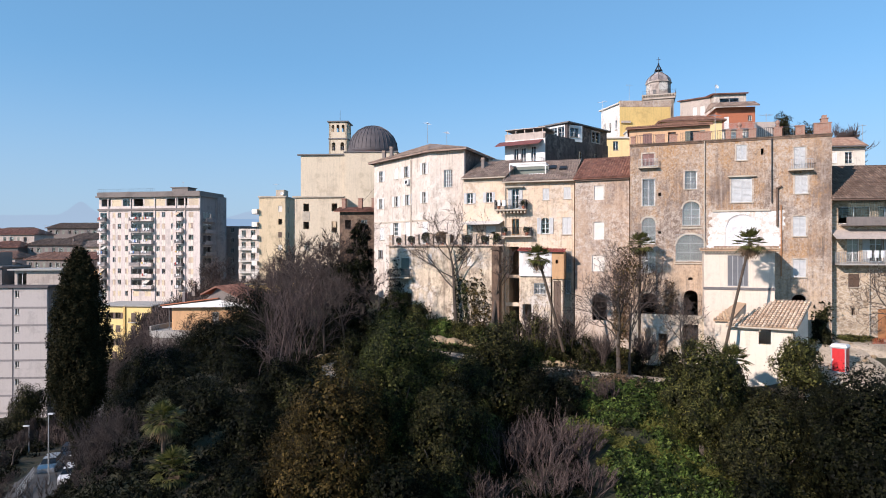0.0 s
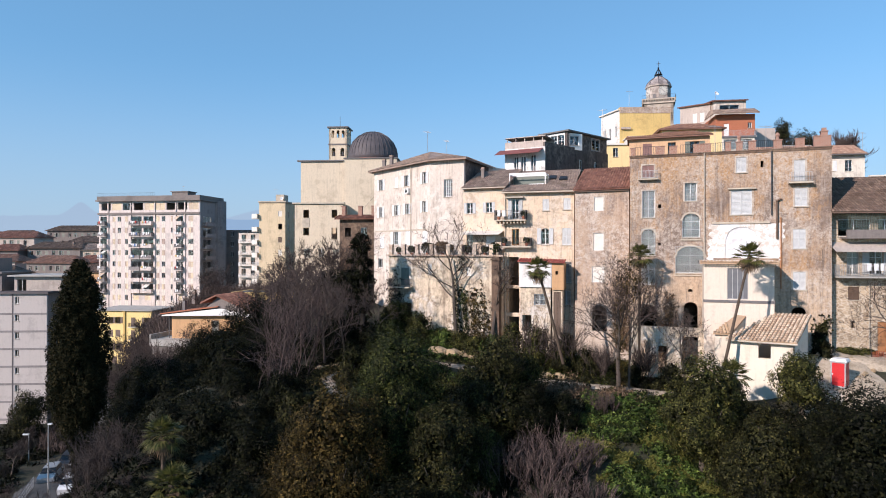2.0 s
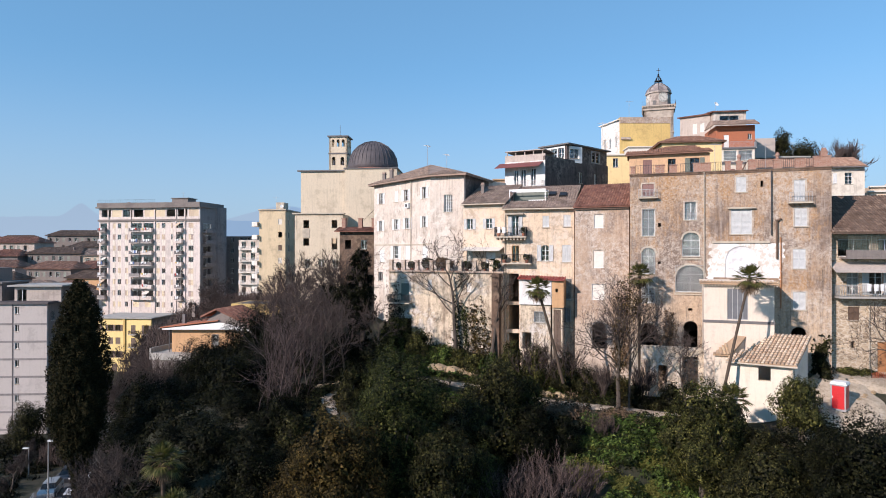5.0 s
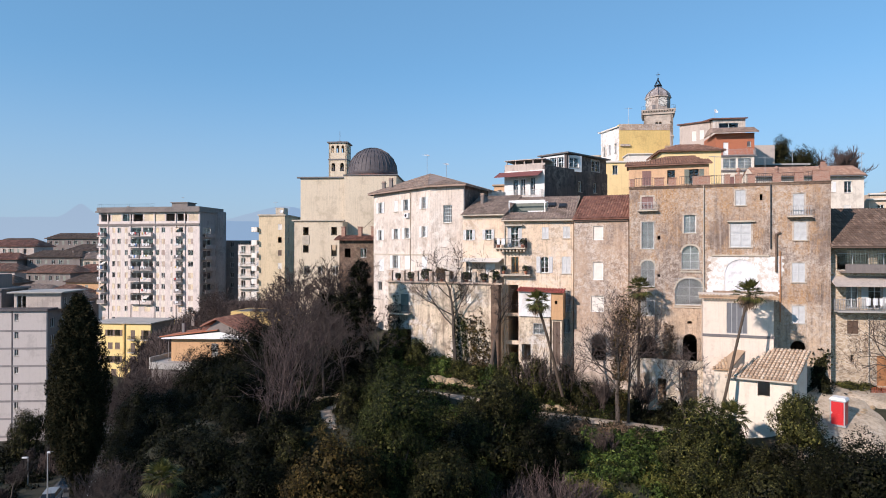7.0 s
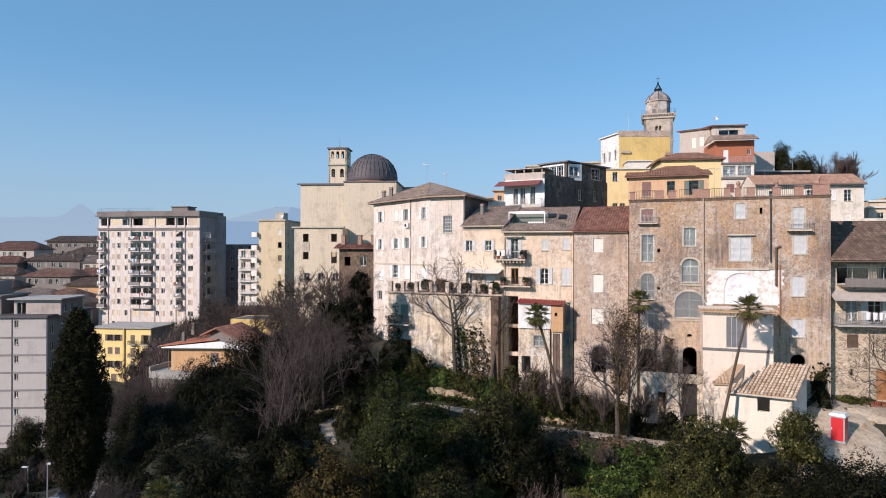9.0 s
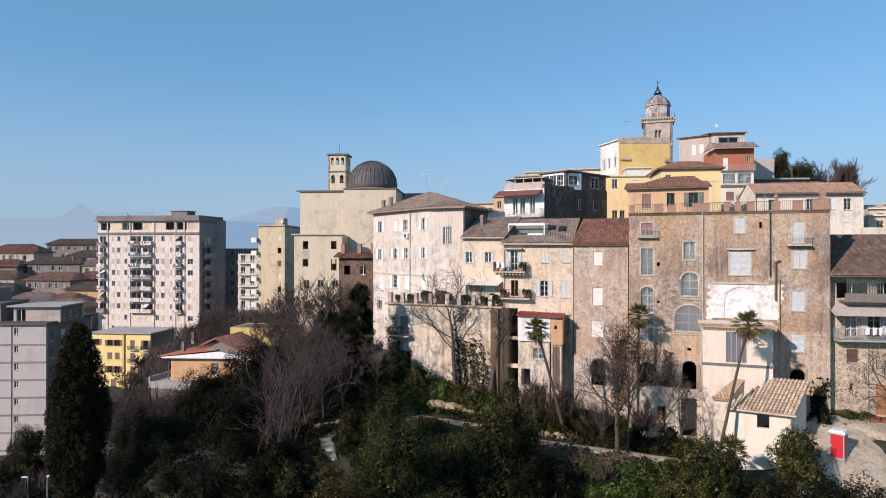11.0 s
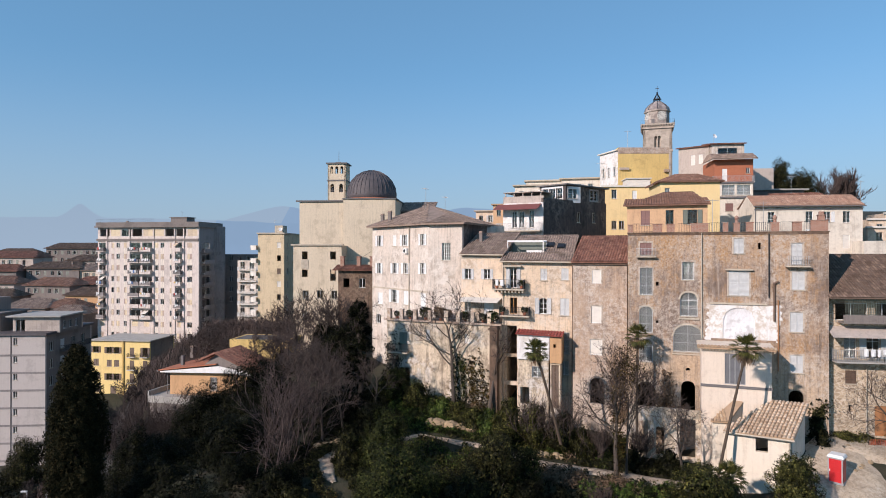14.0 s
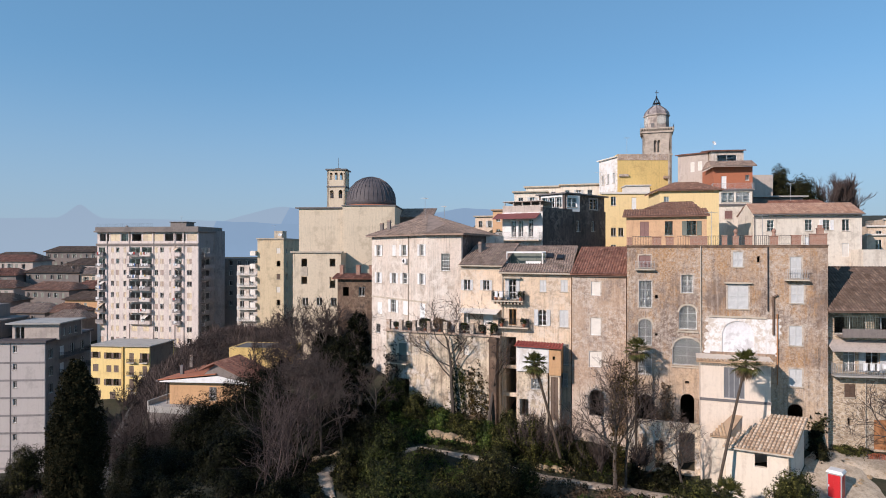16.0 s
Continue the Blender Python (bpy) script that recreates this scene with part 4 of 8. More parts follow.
# brown house
b2 = house("brown_house", "narrow brown plaster house with boarded windows and red tiles", "building", 13.45, 62.2, -24.4, 5.35, 9.0, 25, 18.1, P_BROWN,
    front=[(1.95, 15.96, 0.92, 1.38, "board"), (1.9, 11.96, 0.98, 1.75, "board"), (1.75, 8.75, 1.21, 1.58, "board"), (1.75, 3.85, 1.45, 2.62, "arch_dark")])
tile_roof(b2, TILE_RED, [((-0.1, -0.4, 18.15), (5.5, -0.4, 18.15), (5.5, 5.2, 20.85), (-0.1, 5.2, 20.85)), ((5.5, 9.4, 18.6), (-0.1, 9.4, 18.6), (-0.1, 5.2, 20.85), (5.5, 5.2, 20.85))])
g = Geo()
g.box(0, -0.25, 17.85, 5.35, 0, 18.02)
part("cornice", g, SHUT_BROWN, b2)
# cream house with the balcony
# the three dark openings at the left are added to imitate a shaded recess
b3 = house("cream_house", "cream plaster house with pale shutters and a small balcony", "building", 6.6, 65.4, -19.1, 7.35, 9.0, 25, 18.15, P_CREAM,
    front=[(0.81, 15.28, 0.75, 2.16, "open"), (4.09, 16.14, 0.70, 1.22, "shut"), (6.27, 16.19, 0.75, 1.22, "shut"), (0.81, 12.52, 0.80, 1.72, "wood"), (3.95, 12.59, 0.83, 1.69, "arch_open"),
           (6.15, 12.51, 0.93, 1.78, "shut"), (6.15, 8.58, 0.93, 2.18, "bars"), (6.09, 6.36, 0.93, 1.40, "bars"), (0.06, 8.25, 1.5, 3.0, "dark"), (0.2, 5.3, 1.4, 2.6, "dark"), (0.2, 2.2, 1.4, 2.7, "dark")])
def slope(u0, v0, u1, v1):
    """A piece of the front slope of the cream house's roof, so that the terrace is cut into it."""
    return tuple((u, v, 18.2 + (v + 0.45) * 2.8 / 5.85) for u, v in ((u0, v0), (u1, v0), (u1, v1), (u0, v1)))


tile_roof(b3, TILE_OLD, [slope(-0.2, -0.45, 7.45, 1.3), slope(-0.2, 3.62, 7.45, 5.4), slope(4.25, 1.3, 7.45, 3.62), ((7.45, 9.4, 18.8), (-0.2, 9.4, 18.8), (-0.2, 5.4, 21.0), (7.45, 5.4, 21.0))])
g = Geo()
g.tube(((-0.2, -0.52, 18.08), (7.4, -0.52, 18.04)), (0.08, 0.08), 8), g.tube(((0.1, -0.1, 4.0), (0.1, -0.1, 17.9)), (0.05, 0.05), 8)
part("gutter", g, STONE_TRIM, b3)
balcony(b3, pose(-0.9, 0, 15.2), 3.4, 1.0, 1.0)
for i in range(9):
    part("bracket", one_box("bracket", 0, -0.8, 14.8, 0.15, 0, 15.06, STONE_TRIM), None, b3, "", pose(-0.7 + 0.37 * i, 0, 0))
g = Geo()
g.box(0.2, -0.5, 17.52, 2.1, 0, 17.66)
part("hood", g, STONE_TRIM, b3)
balcony(b3, pose(-0.2, 0, 12.4), 3.2, 0.9, 0.9)
for u, v in ((4.75, 2.8), (5.9, 2.5)):
    z = 18.2 + (v + 0.45) * 2.8 / 5.85
    g = Geo()
    g.box(-0.35, -0.45, 0.1, 0.35, 0.45, 0.16), g.box(-0.4, -0.5, 0, 0.4, 0.5, 0.1)
    part("skylight", g, [IRON], b3, "roof skylight", pose(u, v, z + 0.1, math.degrees(math.atan2(2.8, 5.85))))
dormer = thing("roof_loggia", pose(7.25, 66.75, 43.55, 0, 0, -19.1), "small roof terrace with a white frame and screen", "roof terrace")
g = Geo()
for x in (0, 3.9):
    for y in (0, 2.0):
        g.box(x, y, 0, x + 0.09, y + 0.09, 1.65)
g.box(0, 0, 1.65, 3.99, 0.1, 1.83), g.box(0, 1.0, 1.65, 3.99, 1.1, 1.75), g.box(0, 2.0, 1.65, 3.99, 2.1, 1.83), g.box(0, 0.1, 1.65, 0.1, 2.0, 1.75), g.box(3.89, 0.1, 1.65, 3.99, 2.0, 1.75)
part("frame", g, WHITE_PAINT, dormer)
g = Geo()
g.box(0.1, 1.9, 0, 3.9, 1.96, 1.65)
for i in range(5):
    g.box(0.1 + 0.93 * i, 1.86, 0, 0.18 + 0.93 * i, 1.9, 1.65)
part("screen", g, SHUT_GREEN, dormer, "grey-green glazed screen")
g = Geo()
g.box(-0.35, -0.3, -0.12, 4.1, 2.2, -0.02)
part("floor", g, CONCRETE, dormer)
g = Geo()
g.box(-0.35, 2.06, -0.02, 4.1, 2.2, 1.5), g.box(4.02, -0.3, -0.02, 4.1, 2.06, 0.9)
part("wall", g, P_WHITE, dormer)
g = Geo()
g.box(1.9, 1.2, -0.02, 3.6, 1.6, 0.75)
part("chest", g, WHITE_PAINT, dormer)

# small cream house behind the terrace
b4 = house("small_cream_house", "cream plaster house with pale shutters behind a terrace", "building", 2.28, 68.3, -25.5, 4.88, 9.0, 25, 18.85, P_CREAM2,
    front=[(0.45, 16.06, 0.69, 1.18, "open"), (2.75, 16.12, 0.67, 1.10, "open"), (0.40, 11.55, 0.75, 2.2, "glass"), (2.71, 11.55, 1.13, 1.95, "door_w")])
tile_roof(b4, TILE_OLD, [((-0.1, -0.45, 18.9), (5.2, -0.45, 18.9), (5.2, 5.0, 21.3), (-0.1, 5.0, 21.3)), ((5.2, 9.4, 19.2), (-0.1, 9.4, 19.2), (-0.1, 5.0, 21.3), (5.2, 5.0, 21.3))])
g = Geo()
g.box(0, -0.04, 18.35, 4.88, 0, 18.5), g.tube(((-0.1, -0.52, 18.8), (5.1, -0.52, 18.76)), (0.07, 0.07), 8)
part("gutter", g, STONE_TRIM, b4)
g = Geo()
g.slab([Vector((0.2, -1.5, 13.7)), Vector((4.8, -1.5, 13.7)), Vector((4.8, 0, 14.1)), Vector((0.2, 0, 14.1))], 0.05)
part("awning", g, CLOTH, b4)
chimney(4.6, 70.2, 45.0, 0.35, 1.2)

# the pale house with a hipped roof, in two faces
P1, P2 = Vector((-9.2, 81.5)), Vector((-1.5, 71.2))
w1 = house("pale_house", "pale plaster house with white shutters and a hipped roof", "building", P1.x, P1.y, -53.2, 12.86, 12.0, 25, 22.4, P_WHITE,
    front=[(1.32, 19.80, 0.95, 1.41, "open"), (5.10, 19.82, 0.80, 1.36, "shut"), (7.33, 19.84, 1.0, 1.36, "open"), (11.28, 19.86, 0.82, 1.36, "open"), (1.32, 16.24, 0.87, 1.38, "open"), (5.10, 16.34, 0.93, 1.32, "open"),
           (7.59, 16.38, 0.95, 1.32, "open"), (11.28, 16.46, 0.80, 1.31, "open"), (4.83, 12.66, 1.2, 1.61, "open"), (7.59, 12.58, 1.14, 1.86, "shut"), (11.28, 11.6, 1.05, 2.6, "shut"), (1.46, 12.21, 1.15, 1.54, "shut"), (1.03, 9.66, 1.16, 1.20, "win")], shut=WHITE_PAINT)
# P_DARK paints the shade of the wing's right side
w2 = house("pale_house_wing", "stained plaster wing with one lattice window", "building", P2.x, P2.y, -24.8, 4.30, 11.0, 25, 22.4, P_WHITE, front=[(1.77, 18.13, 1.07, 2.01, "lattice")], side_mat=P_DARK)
APEX = Vector((-1.7, 84.6, 50.55))
A5, B5, C5, D5, E5 = (Vector((x, y, 47.45)) for x, y in ((-10.0, 81.4), (-1.7, 70.55), (2.6, 68.6), (7.6, 80.0), (-0.5, 93.5)))
hip = thing("hipped_roof", pose(0, 0, 0), "grey-brown clay tile hipped roof with broad eaves", "roof")
tile_roof(hip, TILE_OLD, [(A5, B5, APEX, APEX), (B5, C5, APEX, APEX), (C5, D5, APEX, APEX), (D5, E5, APEX, APEX), (E5, A5, APEX, APEX)], thick=0.2)
g = Geo()
g.box(0, -0.05, 14.3, 12.86, 0, 14.5), g.tube(((8.9, -0.09, 8), (8.9, -0.09, 22.3)), (0.06, 0.06), 8)
part("string_course", g, STONE_TRIM, w1)
ac = thing("air_conditioner", w1.matrix_basis @ pose(7.9, -0.02, 18.9), "white wall-mounted air conditioner box", "air conditioner")
g = Geo()
g.box(0, -0.32, 0, 0.85, 0.0, 0.6)
part("case", g, WHITE_PAINT, ac)
g = Geo()
g.lathe(((0.22, 0.0), (0.22, 0.02)), 16)
part("grille", g, IRON, ac, "", pose(0.35, -0.322, 0.3, 90))
for x, y, z in ((-6.8, 80.6, 48.2), (-7.9, 82.0, 47.9)):
    chimney(x, y, z, 0.4, 1.0)

# terrace building in front of the pale house
t1 = house("terrace_building", "peeling plaster garden wall building with a roof terrace", "building", -6.2, 69.9, -23.5, 13.52, 6.0, 25, 11.4, P_TERR,
    front=[(1.60, 8.0, 1.0, 2.0, "shut_green"), (4.96, 9.27, 0.45, 1.17, "shut"), (10.02, 6.96, 0.78, 0.42, "hole"), (1.41, 3.2, 1.51, 2.84, "dark"), (9.6, 9.2, 0.5, 1.0, "board")], flat=True)
g = Geo()
g.box(-0.25, -0.28, 11.3, 13.75, 0.35, 11.48)
part("terrace_edge", g, P_BROWN, t1)
balcony(t1, pose(0.4, 0, 7.85), 2.6, 0.9, 0.9)
for u in (0.1, 1.7, 3.4, 5.2, 7.2, 8.6, 10.3, 12.2):
    g = Geo()
    g.box(u, -0.15, 11.48, u + 0.42, 0.22, 12.55), g.box(u - 0.05, -0.2, 12.55, u + 0.47, 0.27, 12.63)
    part("pier", g, P_CREAM2 if u > 6 else P_BROWN, t1)
for u0, u1 in ((0.55, 1.68), (2.15, 3.38), (3.85, 5.18), (5.65, 7.18), (7.65, 8.58), (9.05, 10.28), (10.75, 12.18), (12.65, 13.5)):
    railing(t1, pose(u0, 0.03, 11.48), u1 - u0, 0.9, 0.15, IRON)
# dark corner pier
g = Geo()
g.box(12.7, -0.85, 0, 13.52, 0.0, 11.28), g.box(12.6, -0.95, 10.9, 13.6, 0.0, 11.1)
part("corner_pier", g, P_RUST, t1, "dark brown rendered corner pier")

# white box with the red roof
e0 = house("extension_base", "stained cream lower storey under a white extension", "building", 7.85, 62.1, -17.0, 3.1, 2.6, 25.5, 7.75, P_TERR, front=[(1.45, 5.95, 1.1, 1.1, "bars"), (0.25, 3.2, 0.9, 1.7, "dark")])
e1 = house("white_extension", "small white extension with a red sheet roof", "building", 7.75, 61.9, -17.0, 3.25, 2.8, 33.25, 2.6, P_PALW, front=[(1.5, 0.5, 0.95, 1.15, "win")])
e2 = house("orange_oriel", "small orange plaster oriel with one tiny opening", "building", 10.90, 60.95, -17.0, 1.15, 2.6, 33.0, 2.75, P_ORANGE, front=[(0.35, 1.55, 0.25, 0.35, "hole")], th=0.25)
e3 = house("stair_enclosure", "stained cream stair enclosure with a tall brown door", "building", 10.98, 61.15, -17.0, 1.0, 2.4, 25.5, 7.5, P_TERR, front=[(0.12, 3.0, 0.72, 4.3, "shut_brown")], th=0.25)
tile_roof(e1, ROOF_RED, [((-0.15, -0.35, 2.62), (4.55, -0.35, 2.5), (4.55, 1.3, 2.75), (-0.15, 1.3, 2.88))], pitch=0.3, row=0.6, thick=0.06)

# stone house beyond the palazzo
r1 = house("stone_house", "rubble stone house with verandas under a tiled roof", "building", 33.75, 53.4, -8.5, 13.0, 9.0, 25, 15.4, STONE,
    front=[(1.60, 7.67, 0.9, 1.15, "shut_brown"), (1.87, 5.21, 0.32, 0.62, "hole"), (3.95, 3.2, 1.3, 2.6, "door"), (1.5, 9.9, 1.0, 2.2, "glass"), (3.3, 9.9, 1.1, 2.2, "open"), (5.6, 9.9, 1.1, 2.2, "glass"), (0.8, 13.2, 2.6, 1.5, "win"), (4.0, 13.2, 1.2, 1.5, "win"), (6.2, 13.2, 1.2, 1.5, "win")])
# TILE_DARK puts shade into this roof's colour
tile_roof(r1, TILE_DARK, [((-0.2, -1.3, 15.3), (13.2, -1.3, 15.3), (13.2, 5.5, 18.9), (-0.2, 5.5, 18.9)), ((13.2, 9.4, 16.6), (-0.2, 9.4, 16.6), (-0.2, 5.5, 18.9), (13.2, 5.5, 18.9))])
balcony(r1, pose(0.4, 0, 9.75), 9.0, 1.1, 1.0, CONCRETE, IRON_PALE)
# awning and veranda are coloured darker to paint in the shade there
g = Geo()
g.slab([Vector((0.0, -1.5, 11.9)), Vector((9.5, -1.5, 11.9)), Vector((9.5, 0, 12.7)), Vector((0.0, 0, 12.7))], 0.06)
part("awning", g, P_GREYPINK, r1)
g = Geo()
g.box(1.0, -1.1, 13.0, 9.5, 0.02, 13.15), g.box(1.0, -1.1, 13.15, 9.5, -0.98, 13.75)
part("veranda", g, P_TOWN, r1)
part("lattice", bar_grid(2.6, 1.6, 0.2, SHUT_GREEN, 0.2), None, r1, "green wooden lattice screen", pose(1.2, -0.95, 13.6))
g = Geo()
g.tube(((3.25, -0.1, 3.2), (3.25, -0.1, 9.5)), (0.06, 0.06), 8)
part("drainpipe", g, STONE_TRIM, r1)


# ---- roof-line houses above the front row ----
oh2 = house("rooftop_house", "peach plaster rooftop house with dark shutters on the brick terrace", "building", 20.6, 67.4, -18.9, 8.2, 6.0, 45.85, 3.3, P_PEACH,
    front=[(1.43, 1.2, 0.95, 1.6, "shut_red"), (4.01, 1.3, 0.80, 1.5, "win"), (6.24, 1.25, 0.95, 1.55, "open")], shut=SHUT_GREEN, frame_mat=SHUT_BROWN, side_mat=P_BROWN)
tile_roof(oh2, TILE_MIX, [((-0.4, -0.5, 3.4), (8.5, -0.5, 3.4), (8.5, 4.2, 4.4), (-0.4, 4.2, 4.4)), ((8.5, 6.3, 3.8), (-0.4, 6.3, 3.8), (-0.4, 4.2, 4.4), (8.5, 4.2, 4.4))])
oh3 = house("tiled_rooftop_house", "peach rooftop house under brown tiles behind another", "building", 24.6, 72.0, -18.9, 5.4, 5.0, 45.85, 4.55, P_PEACH)
tile_roof(oh3, TILE_MIX, [((-0.5, -0.5, 4.55), (5.6, -0.5, 4.55), (5.0, 3.2, 5.5), (1.6, 3.2, 5.5)), ((5.6, 5.3, 4.55), (-0.5, 5.3, 4.55), (1.6, 3.2, 5.5), (5.0, 3.2, 5.5))])

yh = house("yellow_hip_house", "yellow house with a low red hipped roof", "building", 31.0, 86.2, -8.0, 8.0, 8.0, 40, 14.0, P_YPALE, front=[(0.6, 11.2, 0.7, 1.9, "glass")])
tile_roof(yh, TILE_MIX, [((-0.5, -0.5, 14.0), (8.5, -0.5, 14.0), (6.0, 4.0, 15.5), (3.0, 4.0, 15.5)), ((8.5, -0.5, 14.0), (8.5, 8.5, 14.0), (6.0, 4.0, 15.5), (6.0, 4.0, 15.5)), ((-0.5, 8.5, 14.0), (-0.5, -0.5, 14.0), (3.0, 4.0, 15.5), (3.0, 4.0, 15.5))])

ya = house("yellow_flats", "pale yellow flats with a roof terrace", "building", 28.4, 107.6, -4.0, 8.6, 8.0, 42, 13.6, P_YPALE,
    front=[(1.6, 11.4, 0.9, 1.6, "win"), (1.6, 6.0, 0.9, 1.5, "win"), (2.9, 6.0, 0.9, 1.5, "win"), (1.6, 2.8, 0.9, 1.7, "win"), (5.2, 10.6, 0.8, 2.2, "door_w")], flat=True)
g = Geo()
g.box(-0.3, -0.3, 13.45, 8.9, 0.1, 13.75), g.box(4.4, 0.3, 13.6, 8.4, 4.0, 14.9), g.box(4.2, 0.0, 14.9, 8.6, 4.2, 15.05)
part("cornice", g, CLOTH, ya)
yt = house("ochre_tall_house", "tall ochre house with a blind wall and brown coping", "building", 32.35, 111.5, 0.0, 9.25, 9.0, 42, 21.1, P_OCHRE, front=[(5.6, 14.4, 0.5, 0.5, "hole")], flat=True)
g = Geo()
g.box(-0.05, -0.06, 20.0, 9.3, 0.0, 21.12), g.box(8.3, -0.5, 16.6, 9.3, 0.0, 17.1), g.box(0.2, -0.4, 17.0, 1.9, 0.0, 17.4)
part("coping", g, P_BROWN, yt)
yw = house("white_side_house", "white plastered house beside the ochre wall", "building", 30.6, 117.8, -74.0, 6.4, 3.0, 42, 20.6, P_PALW, front=[(0.9, 16.0, 0.7, 1.8, "win"), (2.8, 16.0, 0.7, 1.8, "win"), (4.8, 16.0, 0.7, 1.8, "win"), (0.9, 12.0, 0.7, 1.8, "win"), (2.8, 12.0, 0.7, 1.8, "win"), (4.8, 12.0, 0.7, 1.8, "win")], flat=True)
g = Geo()
g.box(-0.4, -0.35, 20.6, 6.4, 0.4, 20.8)
part("eaves", g, CLOTH, yw)

ph = house("grey_pink_house", "grey-pink rendered upper house with a thin tiled roof", "building", 42.76, 109.9, -40.0, 5.2, 8.0, 44, 18.6, P_GREYPINK, front=[(2.2, 15.4, 0.7, 1.8, "board"), (3.5, 15.6, 0.7, 1.6, "board"), (3.4, 9.6, 0.8, 1.2, "win")])
ph2 = house("white_penthouse", "white penthouse with wide windows under a thin roof", "building", 46.7, 105.0, -8.0, 5.2, 6.0, 44, 18.6, P_WHITE, front=[(0.9, 16.4, 3.2, 1.5, "win")])
tile_roof(ph2, TILE_RED, [((-0.5, -0.5, 18.6), (5.5, -0.5, 18.6), (4.0, 5.0, 19.3), (-0.5, 5.0, 19.3))], thick=0.1)
tile_roof(ph, TILE_RED, [((-0.4, -0.4, 18.6), (5.6, -0.4, 18.6), (5.6, 4.5, 19.2), (-0.4, 4.5, 19.2))], thick=0.1)
pr = house("red_loggia_house", "red-orange house with a tiled balcony roof", "building", 44.9, 100.2, -9.0, 6.0, 7.0, 44, 15.2, P_REDOR, front=[(1.2, 11.6, 0.8, 2.1, "door_w"), (4.9, 12.9, 0.6, 0.9, "win")], side_mat=P_GREYPINK)
tile_roof(pr, TILE_OLD, [((-0.7, -1.3, 15.2), (6.3, -1.3, 15.2), (6.2, 1.2, 16.3), (-0.4, 1.2, 16.3)), ((-0.8, 4.0, 15.2), (-0.7, -1.3, 15.2), (-0.4, 1.2, 16.3), (-0.4, 3.0, 16.3))])
balcony(pr, pose(-0.4, 0, 11.4), 6.3, 1.2, 1.0, CLOTH, IRON_PALE)
prl = house("grey_annexe", "pale rendered house with a white glazed veranda", "building", 44.9, 98.6, -9.0, 5.2, 4.0, 44, 11.2, P_IVORY, front=[(1.0, 6.6, 1.2, 1.3, "shut_red"), (0.5, 9.25, 2.0, 1.6, "glass"), (2.75, 9.25, 2.1, 1.6, "glass")], flat=True)
g = Geo()
g.box(-0.15, -0.25, 8.7, 5.35, 0.0, 9.0), g.box(-0.15, -0.25, 11.1, 5.35, 0.4, 11.35)
part("cornice", g, DARK_TRIM, prl)
gr2 = house("grey_loft", "grey rendered rooftop block with a flat roof", "building", 56.5, 112.5, -6.0, 4.6, 6.0, 44, 15.4, P_GREYPINK, flat=True)
gr3 = house("grey_loft_veranda", "dark veranda under a flat slab roof", "building", 52.5, 105.0, -4.0, 9.6, 5.0, 44, 10.6, P_TOWN, front=[(4.4, 8.6, 4.6, 1.3, "win")], flat=True)
g = Geo()
g.box(-0.4, -0.6, 10.6, 10.2, 5.2, 10.85)
part("roof_slab", g, CONCRETE, gr3)

wf = house("long_white_house", "long white plaster house with small windows and clay tiles", "building", 46.0, 89.6, -9.1, 14.6, 7.0, 40, 10.75, P_IVORY,
    front=[(1.90, 8.3, 0.95, 1.60, "pane6"), (7.03, 8.35, 1.0, 1.6, "pane6"), (9.44, 8.4, 0.95, 1.5, "open"), (11.99, 8.3, 1.0, 1.65, "pane6"), (7.0, 5.4, 0.9, 2.0, "door_w"), (12.0, 4.6, 0.9, 1.9, "board")], shut=WHITE_PAINT)
tile_roof(wf, TILE_ROSE, [((-0.15, -0.45, 10.85), (14.75, -0.45, 10.85), (14.6, 3.4, 12.6), (0.1, 3.4, 12.6)), ((14.75, 7.4, 10.9), (-0.15, 7.4, 10.9), (0.1, 3.4, 12.6), (14.6, 3.4, 12.6))])
g = Geo()
for x in (0.0, 14.2):
    g.poly(((x, 0, 10.75), (x + 0.4, 0, 10.75), (x + 0.4, 3.4, 12.4), (x, 3.4, 12.4)))
    g.poly(((x, 0, 10.75), (x, 3.4, 12.4), (x, 7.0, 10.75)))
    g.poly(((x + 0.4, 0, 10.75), (x + 0.4, 7.0, 10.75), (x + 0.4, 3.4, 12.4)))
part("gable", g, P_IVORY, wf)
g = Geo()
g.tube(((-0.2, -0.55, 10.72), (14.8, -0.55, 10.68)), (0.09, 0.09), 8), g.box(0, -0.12, 10.2, 14.6, 0, 10.35), g.tube(((0.15, -0.1, 3.0), (0.15, -0.1, 10.6)), (0.06, 0.06), 8)
part("gutter", g, DARK_TRIM, wf)
wf2 = house("red_roof_house", "house with a reddish tiled roof behind the white house", "building", 53.0, 99.0, -15.0, 10.5, 7.0, 42, 9.6, P_WHITE)
tile_roof(wf2, TILE_RED, [((-0.5, -0.5, 9.6), (11.0, -0.5, 9.6), (8.5, 3.5, 11.8), (1.0, 3.5, 11.8))])
wl = house("low_white_wall_house", "low white parapet house below the long white house", "building", 58.0, 83.5, -6.0, 9.5, 3.0, 38, 7.6, P_IVORY, flat=True)
